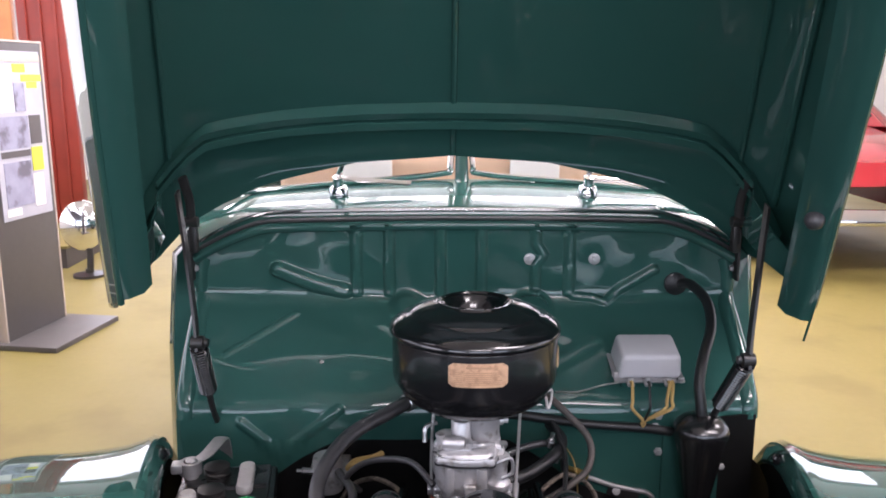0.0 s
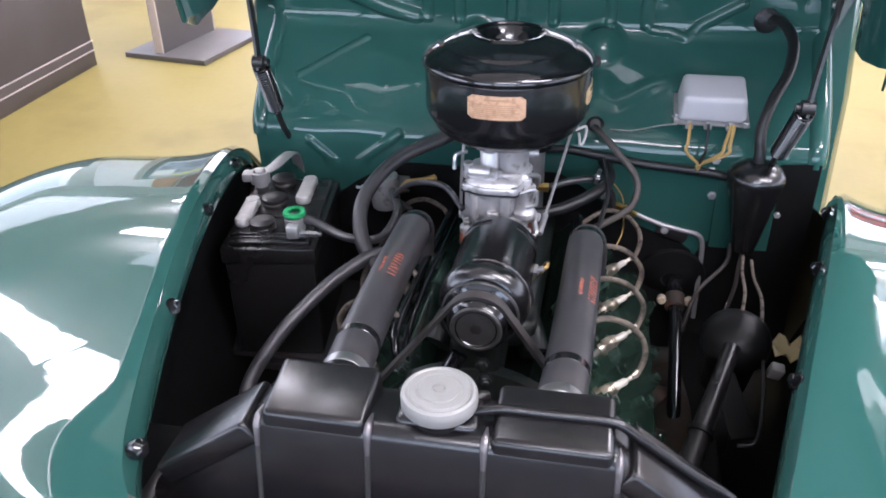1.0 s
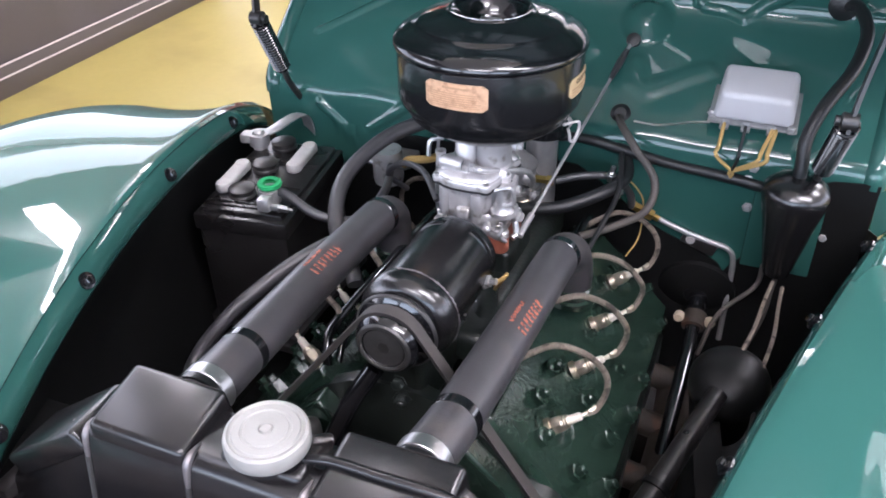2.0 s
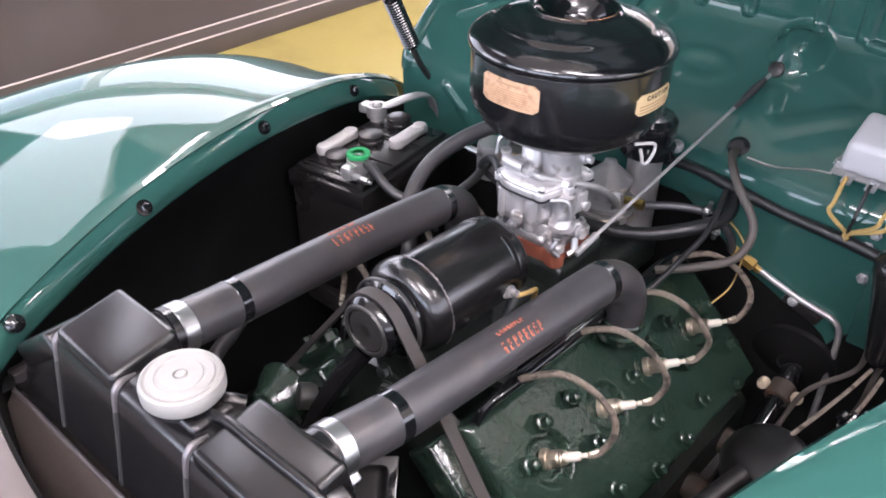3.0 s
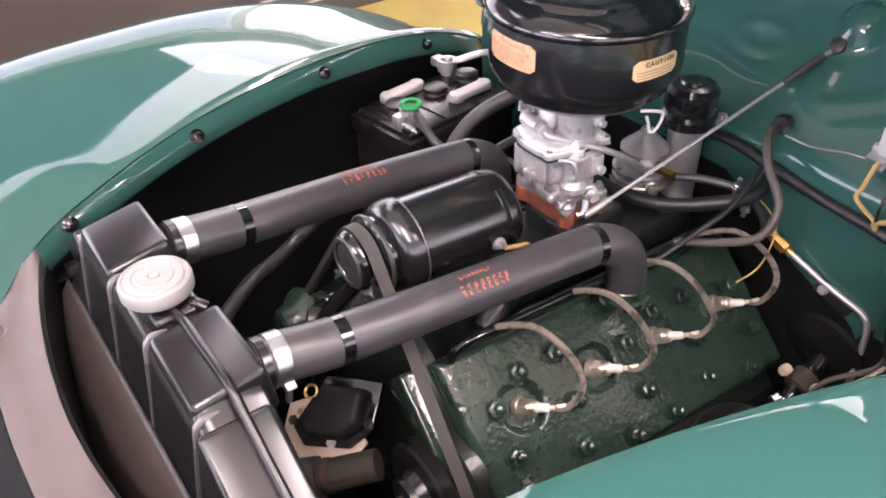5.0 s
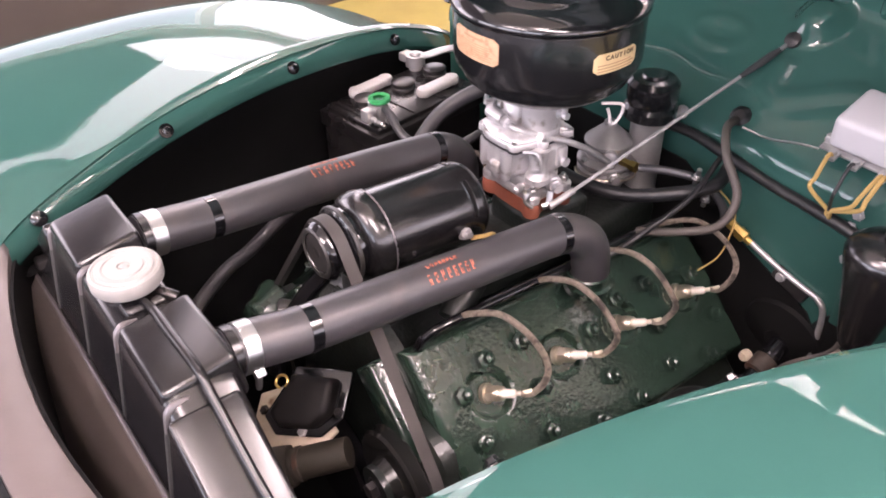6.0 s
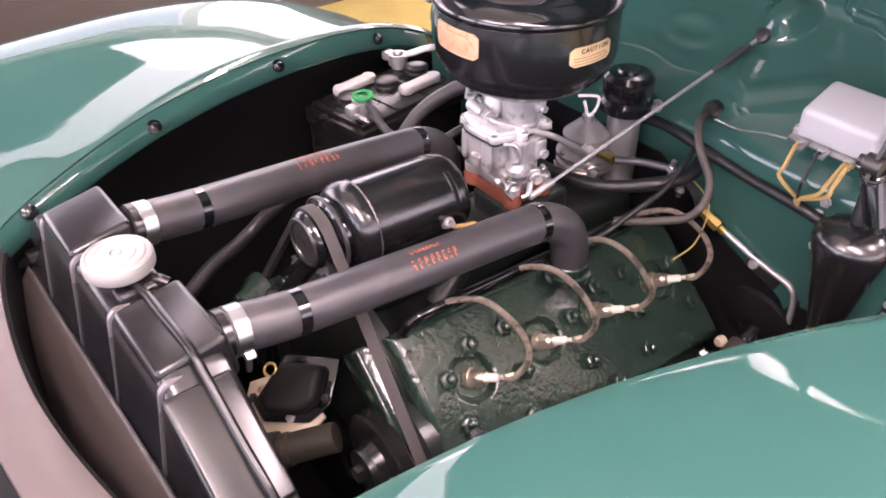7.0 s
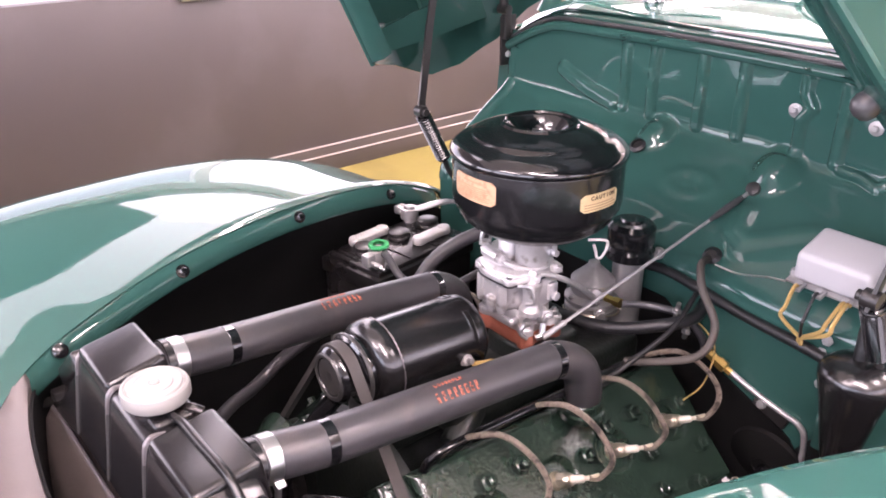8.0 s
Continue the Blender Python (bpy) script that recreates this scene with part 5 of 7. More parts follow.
bowl = part("main_body", join(casting([(0.62, 0.846), (0.76, 0.852), (0.88, 0.857), (0.93, 0.863), (0.945, 0.870), (0.945, 0.900), (0.97, 0.906)], 0.044, 0.053, -0.011, -0.009, 2.3), ccyl(0.046, -0.022, 0.852, [(0.012, 0), (0.0185, 0.003), (0.0185, 0.011), (0.0150, 0.015), (0.0130, 0.022), (0.0130, 0.036), (0.0150, 0.047), (0.0165, 0.050), (0.0165, 0.055), (0, 0.056)], n=28), cbox(0.030, 0.006, 0.880, 0.036, 0.060, 0.048, 0.010),
                              ccyl(-0.044, 0.008, 0.862, [(0.010, 0), (0.012, 0.01), (0.012, 0.044), (0, 0.045)]), ccyl(0.018, -0.058, 0.856, [(0.006, 0), (0.008, 0.006), (0.008, 0.046), (0, 0.048)]), ccyl(-0.030, -0.056, 0.860, [(0.005, 0), (0.007, 0.006), (0.007, 0.044), (0, 0.046)]),
                              cbox(0.046, 0.020, 0.880, 0.014, 0.020, 0.030, 0.004), cbox(0.0, -0.062, 0.870, 0.020, 0.010, 0.018, 0.004), ccyl(0.046, 0.022, 0.872, [(0.007, 0), (0.007, 0.012), (0, 0.013)], (1, 0, 0))), ALU, carb, "cast aluminium float bowl and barrels")
part("cover_flange", casting([(0.985, 0.9065), (1, 0.908), (1, 0.9155), (0.985, 0.917), (0.93, 0.9175), (0.90, 0.922), (0.80, 0.9255), (0.5, 0.927)], 0.047, 0.055, -0.002, -0.008, 3.2, [(x + 0.002, y + 0.008, 0.0085) for x, y in SCREWS]), ALU, carb, "scalloped bowl cover")
# dark strip added to give the joint the look of a shaded crevice
part("crevice_strip", casting([(1.0, 0.9045), (1.015, 0.9050), (1.015, 0.9072), (1.0, 0.9076)], 0.0475, 0.0555, -0.002, -0.008, 3.2, [(x + 0.002, y + 0.008, 0.0088) for x, y in SCREWS]), LOOM, carb, "dark strip added for the shaded crevice under the bowl cover")
part("inlet_fitting", join(ccyl(-0.036, -0.040, 0.936, [(0.0075, -0.006), (0.0095, -0.004), (0.0095, 0.026), (0.0080, 0.029), (0, 0.029)], (1, -0.10, -0.02), 24), ccyl(-0.006, -0.043, 0.935, [(0.0085, 0), (0.0085, 0.009), (0.0062, 0.010), (0.0062, 0.016), (0, 0.016)], (1, -0.05, -0.05), 6), cbox(-0.018, -0.034, 0.927, 0.044, 0.026, 0.010, 0.004), ccyl(-0.044, -0.036, 0.925, [(0.006, 0), (0.006, 0.018), (0.0075, 0.019), (0.0075, 0.024), (0, 0.025)])), ALU, carb, "fuel inlet fitting")
part("air_horn", join(ccyl(0.0215, 0.001, 0.914, [(0.029, 0), (0.0275, 0.003), (0.0275, 0.007), (0.0285, 0.008), (0.0285, 0.011), (0.0265, 0.013), (0.0265, 0.045), (0.029, 0.052), (0.029, 0.060), (0, 0.061)], n=40), cbox(0.008, 0.010, 0.922, 0.060, 0.050, 0.014, 0.005)), ALU, carb, "round air horn")
part("vent_tower", join(ccyl(-0.012, -0.018, 0.922, [(0.0165, 0), (0.0155, 0.006), (0.0155, 0.040), (0.014, 0.042), (0, 0.042)], n=28), cbox(-0.002, -0.006, 0.936, 0.016, 0.016, 0.030, 0.004)), ALU, carb, "short vent tower beside the air horn")
part("choke_boss", join(ccyl(0.044, 0.012, 0.950, [(0.008, 0), (0.008, 0.010), (0.005, 0.011), (0.005, 0.018), (0, 0.018)], (1, 0, 0)), ccyl(0.056, 0.012, 0.950, [(0.004, 0), (0.004, 0.012), (0, 0.012)], (0, 0, 1))), ALU, carb)
for dx, dy in SCREWS:
    part("cover_screw", ccyl(dx, dy, 0.9165, [(0.0055, 0), (0.0055, 0.003), (0.003, 0.0045), (0, 0.0048)], n=10), STEEL, carb)
for dx, dy in NUTS:
    part("mounting_nut", put(hexbolt(0.0075, 0.008, 0.005), (C0.x + dx, C0.y + dy, 0.8325)), STEEL, carb)
part("throttle_lever", join(tube([(C0.x + 0.062, 1.178, 0.838), (C0.x + 0.066, 1.171, 0.822), (C0.x + 0.062, 1.163, 0.818)], 0.005, 8), tube([(C0.x + 0.052, 1.148, 0.842), (C0.x + 0.05, 1.141, 0.83), (C0.x + 0.058, 1.148, 0.82)], 0.003, 8)), STEEL, carb)
part("choke_rod", tube([(C0.x - 0.052, 1.178, 0.99), (C0.x - 0.056, 1.173, 0.95), (C0.x - 0.058, 1.168, 0.88), (C0.x - 0.055, 1.163, 0.845), (C0.x - 0.044, 1.158, 0.84)], 0.0025, 8), STEEL, carb, "thin bent link rod")
part("choke_lever", tube([(C0.x - 0.05, 1.178, 0.955), (C0.x - 0.066, 1.168, 0.952), (C0.x - 0.068, 1.163, 0.93)], 0.0035, 8), STEEL, carb)
part("spring_clip", tube([(C0.x + 0.04, 1.143, 0.905), (C0.x + 0.062, 1.148, 0.91), (C0.x + 0.066, 1.153, 0.885), (C0.x + 0.05, 1.153, 0.875)], 0.003, 8), DULL, carb)

# throttle rod to the firewall
rodt = thing("throttle_rod", (0.107, 1.177, 0.822), "thin bright throttle rod running to the firewall", "rod")
R0, R1 = Vector((0.107, 1.177, 0.824)), Vector((0.167, 1.606, 0.976))
part("rod", tube([R0, R0.lerp(R1, 0.45), R0.lerp(R1, 0.80)], 0.0027, 8, 4), DULL, rodt)
part("end_socket", tube([R0 - (R1 - R0) * 0.02, R0, R0.lerp(R1, 0.075)], 0.0052, 10, 4), DULL, rodt)
part("clip", tube([R0, R0 + Vector((-0.008, -0.004, 0.006)), R0 + Vector((-0.010, 0.002, 0.014)), R0 + Vector((-0.006, 0.006, 0.020))], 0.0016, 8), STEEL, rodt)
part("sleeve", tube([R0.lerp(R1, 0.76), R0.lerp(R1, 0.88), R0.lerp(R1, 0.93)], 0.006, 10, 4, radii=[0.0036, 0.0062, 0.0055, 0.004]), RUBBER, rodt, "black rubber sleeve")
part("rod_end", tube([R0.lerp(R1, 0.9), R1], 0.0035, 8, 4), DULL, rodt)

# ---- air cleaner ----
AX, AY = 0.043, 1.205
acl = thing("air_cleaner", (AX, AY, 1.0), "glossy black round oil-bath air cleaner with printed plates", "air cleaner")


def al(prof, n=64, cap=False):
    b = lathe(prof, n, cap)
    b.transform(Matrix.Translation((AX, AY, 0)))
    return b


part("bowl", al([(0.0, 0.970), (0.048, 0.970), (0.064, 0.973), (0.088, 0.983), (0.104, 0.994), (0.1135, 1.003), (0.1140, 1.0065), (0.1175, 1.012), (0.1245, 1.022), (0.1268, 1.031), (0.1268, 1.094), (0.1258, 1.099), (0.120, 1.101)]), BOWLM, acl, sharp=60)
part("lid", al([(0.118, 1.0955), (0.1290, 1.0960), (0.1310, 1.0985), (0.1312, 1.1030), (0.1295, 1.1070), (0.1250, 1.1115), (0.117, 1.1168), (0.108, 1.1210), (0.1005, 1.1238), (0.0985, 1.1262), (0.096, 1.1278), (0.086, 1.1318), (0.074, 1.1355), (0.063, 1.1382), (0.057, 1.1398), (0.053, 1.1398), (0.047, 1.136), (0.041, 1.121), (0.036, 1.111), (0.018, 1.108), (0.0, 1.107)]), BLACK, acl, sharp=60)
part("lid_bead", al([(0.0505, 1.1395), (0.0525, 1.1422), (0.0555, 1.1425), (0.0585, 1.1395)]), BLACK, acl)
part("wing_nut", join(put(lathe([(0.008, 0), (0.007, 0.008), (0.004, 0.012), (0, 0.013)], 12), (AX, AY, 1.107)), put(box(0.028, 0.003, 0.014, 0.001), (AX, AY, 1.121), (0, 0, 1))), STEEL, acl, "small steel wing nut")


def plate(a0, a1, z0, z1, r, material, lines, name="plate", label=""):
    """A curved printed plate on the bowl; lines are (height, from, to, thick) as parts of the plate."""
    def strip(b0, b1, c0, c1, rr, notch=0.0):
        n = max(4, int(abs(b1 - b0) / 3))
        rows = []
        for k in [0, 0.7] + list(range(1, n)) + [n - 0.7, n]:
            a = radians(b0 + (b1 - b0) * k / n)
            cut = notch if k in (0, n) else notch * 0.25 if k in (0.7, n - 0.7) else 0
            rows.append([(AX + rr * math.cos(a), AY + rr * math.sin(a), z) for z in (c0 + cut, c1 - cut)])
        return sheet(rows, 0.0008)
    p = part(name, strip(a0, a1, z0, z1, r, 0.005), material, acl, label)
    for f0, f1, u0, u1 in lines:
        part("print_line", strip(a0 + (a1 - a0) * u0, a0 + (a1 - a0) * u1, z0 + (z1 - z0) * f0, z0 + (z1 - z0) * f1, r + 0.0009), PRINT, p)
    return p


plate(-109.5, -71.5, 1.0505, 1.0855, 0.1273, COPPERPLATE, [(0.80, 0.87, 0.30, 0.70)] + [(0.12 + 0.082 * k, 0.140 + 0.082 * k, 0.10, (0.88, 0.84, 0.90, 0.78, 0.86, 0.89, 0.82)[k]) for k in range(7)], "instruction_plate", "brass-coloured printed instruction plate with clipped corners")
capl = plate(-18, 14, 1.0455, 1.0715, 0.1273, GOLDPLATE, [(0.12 + 0.15 * k, 0.16 + 0.15 * k, 0.08, (0.88, 0.92, 0.84)[k]) for k in range(3)], "caution_plate", "gold caution label")
# the word on the caution label, letter by letter round the bowl
for i, ch in enumerate("CAUTION"):
    cu = bpy.data.curves.new("letter", 'FONT')
    cu.body, cu.size, cu.extrude, cu.offset, cu.align_x = ch, 0.0080, 0.0002, 0.0004, 'CENTER'
    tmp = bpy.data.objects.new("letter", cu)
    me = bpy.data.meshes.new_from_object(tmp)
    bpy.data.objects.remove(tmp)
    me.materials.clear()
    me.materials.append(INK)
    a = radians(-9.5 + 3.1 * i)
    m = Matrix.Translation((AX + 0.1285 * math.cos(a), AY + 0.1285 * math.sin(a), 1.0630)) @ Matrix(((-math.sin(a), 0, math.cos(a), 0), (math.cos(a), 0, math.sin(a), 0), (0, 1, 0, 0), (0, 0, 0, 1)))
    me.transform(Matrix.Translation(-ORIGIN[acl.name]) @ m)
    lo = new("letter", me)
    lo.parent = capl
# hook under the bowl
part("hook", tube([(AX + 0.113, AY + 0.005, 0.984), (AX + 0.115, AY + 0.008, 0.973), (AX + 0.116, AY + 0.010, 0.964), (AX + 0.120, AY + 0.014, 0.963), (AX + 0.124, AY + 0.020, 0.976), (AX + 0.124, AY + 0.021, 0.988), (AX + 0.119, AY + 0.014, 0.991), (AX + 0.108, AY - 0.002, 0.992)], 0.0021, 8), LEAD, acl, "bent pale wire hook")

# ---- fuel pump and oil filler behind the carburettor ----
fp = thing("fuel_pump", (0.045, 1.372, 0.76), "grey metal fuel pump with a domed bowl", "fuel pump")
FX, FY = 0.036, 1.360
part("dome", put(lathe([(0.034, 0.806), (0.0355, 0.811), (0.0355, 0.826), (0.0380, 0.829), (0.0380, 0.8335), (0.0350, 0.8365), (0.0335, 0.8375), (0.0140, 0.8560), (0.0105, 0.8585), (0.0095, 0.8650), (0.006, 0.867), (0, 0.867)], 32), (FX, FY, 0)), PUMPM, fp)
part("flange", put(lathe([(0.044, 0.792), (0.047, 0.795), (0.047, 0.801), (0.043, 0.804), (0.036, 0.808)], 32), (FX, FY, 0)), PUMPM, fp)
part("base", put(lathe([(0.026, 0.735), (0.030, 0.755), (0.040, 0.772), (0.046, 0.778), (0.046, 0.786), (0.040, 0.790), (0.040, 0.793)], 32), (FX, FY, 0)), PUMPM, fp)
part("boss", put(lathe([(0.012, 0), (0.012, 0.010), (0.009, 0.012), (0.0085, 0.008), (0.004, 0.008), (0, 0.009)], 20), (FX + 0.026, FY - 0.022, 0.820), (0.7, -0.6, 0.25)), PUMPM, fp, "round boss with a screw")
part("bail", tube([(FX + 0.048 * math.cos(a), FY + 0.048 * math.sin(a), 0.780 - 0.004 * math.sin(2 * a)) for a in np.linspace(-2.4, 1.2, 14)], 0.0018, 8, 2), BRASS_STEEL, fp, "thin wire bail")
for k in range(6):
    a = k * math.pi / 3 + 0.3
    part("screw", put(lathe([(0.005, 0), (0.005, 0.004), (0, 0.005)], 8), (FX + 0.0425 * math.cos(a), FY + 0.0425 * math.sin(a), 0.803)), STEEL, fp)
part("outlet", put(lathe([(0.007, 0), (0.007, 0.018), (0.009, 0.019), (0.009, 0.03), (0, 0.031)], 6), (FX + 0.040, FY - 0.012, 0.816), (1, 0.1, 0)), BRASS, fp, "brass outlet fitting")
part("inlet_boss", put(lathe([(0.010, 0), (0.010, 0.012), (0.007, 0.014), (0.007, 0.020), (0, 0.021)], 12), (FX + 0.034, FY - 0.020, 0.790), (0.8, -0.5, 0)), PUMPM, fp)
of = thing("oil_filler", (0.066, 1.416, 0.74), "black oil filler cap on a grey neck", "oil filler")
part("neck", put(lathe([(0.027, 0.73), (0.027, 0.885), (0, 0.886)], 24), (0.066, 1.414, 0)), PUMPM, of)
part("cap", put(lathe([(0.034, 0.868), (0.041, 0.871), (0.042, 0.886), (0.037, 0.892), (0.037, 0.898), (0.040, 0.902), (0.040, 0.926), (0.033, 0.934), (0.020, 0.936), (0.018, 0.940), (0, 0.941)], 72), (0.066, 1.414, 0)), BOWLM, of, "black breather cap")
fl = thing("fuel_line", (0.03, 1.16, 0.93), "thin metal fuel line from carburettor to pump", "pipe")
part("pipe", tube([(C0.x + 0.008, 1.144, 0.934), (C0.x + 0.024, 1.148, 0.931), (C0.x + 0.058, 1.215, 0.903), (C0.x + 0.058, 1.265, 0.868), (C0.x + 0.050, 1.305, 0.835), (0.075, 1.33, 0.812)], 0.0046, 10), DULL, fl)
fl = thing("vacuum_hose", (0.108, 1.354, 0.816), "black rubber hose from the fuel pump to the firewall", "hose")
part("hose", tube([(0.108, 1.354, 0.816), (0.150, 1.375, 0.822), (0.195, 1.40, 0.815), (0.220, 1.42, 0.78), (0.226, 1.43, 0.748)], 0.0065, 10), RUBBER, fl)

# ---- radiator ----
RX = 0.051
rad = thing("radiator", (RX, 0.60, 0.33), "black radiator with a stepped top tank and worn edges", "radiator")
PROFILE = [(-0.318, 0.800), (-0.300, 0.818), (-0.184, 0.918), (-0.174, 0.926), (0.174, 0.926), (0.184, 0.918), (0.300, 0.818), (0.318, 0.800)]


def tank():
    """The top tank: stepped outline, rounded over to front and rear, front face leaning out a little."""
    ring_y = [(0.547, -0.120), (0.5625, -0.030), (0.566, -0.012), (0.569, -0.005), (0.575, -0.001), (0.582, 0.0), (0.625, 0.0), (0.634, -0.002), (0.638, -0.008), (0.638, -0.10)]
    rows = []
    for y, d in ring_y:
        rows.append([(RX + x, y, (z + d) if d > -0.05 else max(z + d, 0.775) if abs(x) < 0.28 else min(z - 0.02, 0.775)) for x, z in PROFILE])
    return sheet(rows)


def moulded(x0, x1, y0, y1, z0, z1, tilt=0.0, bev=0.009):
    """A pressed box with soft edges that narrows a little upwards."""
    b = bmesh.new()
    vs = [(x0 - 0.005, y0 - 0.001, z0), (x1 + 0.005, y0 - 0.001, z0), (x1 + 0.005, y1 + 0.006, z0), (x0 - 0.005, y1 + 0.006, z0), (x0, y0, z1 - tilt), (x1, y0, z1 - tilt), (x1, y1, z1), (x0, y1, z1)]
    v = [b.verts.new((RX + q[0], q[1], q[2])) for q in vs]
    for f in ((0, 1, 2, 3), (4, 5, 6, 7), (0, 1, 5, 4), (1, 2, 6, 5), (2, 3, 7, 6), (3, 0, 4, 7)):
        b.faces.new([v[i] for i in f])
    bmesh.ops.recalc_face_normals(b, faces=b.faces)
    bmesh.ops.bevel(b, geom=b.edges[:], offset=bev, segments=4, affect='EDGES', profile=0.5)
    return b


top_tank = part("top_tank", tank(), TANK, rad, "glossy black stepped top tank")
part("hose_box", moulded(-0.174, -0.068, 0.567, 0.642, 0.885, 0.946, 0.013, 0.007), TANK, top_tank, "raised black box with hose neck")
part("hose_box", moulded(0.058, 0.174, 0.567, 0.644, 0.885, 0.941, 0.010, 0.007), TANK, top_tank, "raised black box with hose neck")
for s in (-1, 1):
    # the sloping shoulders carry a shallow raised panel
    a, c = Vector((RX + s * 0.186, 0.598, 0.902)), Vector((RX + s * 0.298, 0.598, 0.820))
    d = (c - a).normalized()
    m = Matrix((d, Vector((0, 1, 0)), d.cross(Vector((0, 1, 0))) * (-1 if d.cross(Vector((0, 1, 0))).z < 0 else 1))).transposed().to_4x4()
    b = box((c - a).length, 0.074, 0.030, 0.006, 3)
    b.transform(Matrix.Translation((a + c) / 2 + Vector((0, 0, 0.004))) @ m)
    part("shoulder_panel", b, TANK, top_tank, "sloping black shoulder of the tank")
# soldered lugs where the strips meet, and the seam along the front
for x in (-0.180, -0.064, 0.052, 0.180):
    z = 0.0 if abs(x) < 0.1 else -0.006
    part("face_ridge", tube([(RX + x, 0.5480, 0.806), (RX + x, 0.5555, 0.850), (RX + x, 0.5622, 0.897 + z)], 0.0030, 8, 4), WORN, top_tank)
    part("solder_lug", tube([(RX + x, 0.5615, 0.889 + z), (RX + x, 0.5625, 0.897 + z), (RX + x, 0.5660, 0.915 + z), (RX + x, 0.5700, 0.9225 + z), (RX + x, 0.5770, 0.9265 + z), (RX + x, 0.590, 0.9265 + z)], 0.003, 8, 4, radii=[0.0012, 0.0030, 0.0042, 0.0040, 0.0012]), SOLDER, top_tank, "bright soldered lug")
for y in (0.546, 0.641):
    part("seam_flange", tube([(RX - 0.318, y, 0.768), (RX - 0.29, y, 0.774), (RX - 0.15, y, 0.777), (RX + 0.15, y, 0.777), (RX + 0.29, y, 0.774), (RX + 0.318, y, 0.768)], 0.0034, 8, 3), SOLDER, rad, "worn bright seam")
b = box(0.62, 0.074, 0.44, 0.004)
b.transform(Matrix.Translation((RX, 0.596, 0.560)))
part("core", b, CORE, rad, "brown finned radiator core")
part("air_baffle", sheet([[(RX + x, y, z) for x in np.linspace(-0.315, 0.315, 15)] for y, z in ((0.549, 0.774), (0.535, 0.755), (0.512, 0.715), (0.486, 0.668), (0.484, 0.58))], 0.003), CORE, rad, "brown air baffle below the tank seam")
neck = part("filler_neck", join(put(box(0.085, 0.050, 0.025, 0.008, 3), (RX + 0.002, 0.606, 0.920)), put(lathe([(0.028, 0.915), (0.028, 0.935), (0.034, 0.937), (0.034, 0.941), (0, 0.942)], 24), (RX + 0.002, 0.602, 0))), TANK, rad)
part("radiator_cap", put(lathe([(0.028, 0.938), (0.036, 0.939), (0.0382, 0.942), (0.0384, 0.9525), (0.0372, 0.9562), (0.0345, 0.9578), (0.0325, 0.9562), (0.0310, 0.9562), (0.0295, 0.9584), (0.0235, 0.9588), (0.0225, 0.9578), (0.0205, 0.9578), (0.0195, 0.9590), (0.007, 0.9594), (0.0058, 0.9574), (0.0045, 0.9596), (0, 0.9596)], 48, False), (RX + 0.002, 0.602, 0)), CAPM, neck, "pale nickel radiator cap")
part("overflow_pipe", tube([(RX + 0.026, 0.604, 0.930), (RX + 0.050, 0.605, 0.936), (RX + 0.07, 0.606, 0.939), (RX + 0.11, 0.606, 0.939), (RX + 0.168, 0.607, 0.938), (RX + 0.195, 0.607, 0.924), (RX + 0.25, 0.608, 0.884), (RX + 0.30, 0.610, 0.848), (RX + 0.325, 0.615, 0.79), (RX + 0.332, 0.618, 0.70)], 0.0050, 12, 8), TANK, rad, "thin black overflow pipe")
part("neck_spout", tube([(RX + 0.020, 0.618, 0.928), (RX + 0.036, 0.628, 0.930), (RX + 0.044, 0.636, 0.926)], 0.007, 10), TANK, rad)
for s in (-1, 1):
    b = box(0.02, 0.10, 0.50, 0.004)
    b.transform(Matrix.Translation((RX + s * 0.326, 0.600, 0.54)))
    part("side_bracket", b, SATIN, rad)

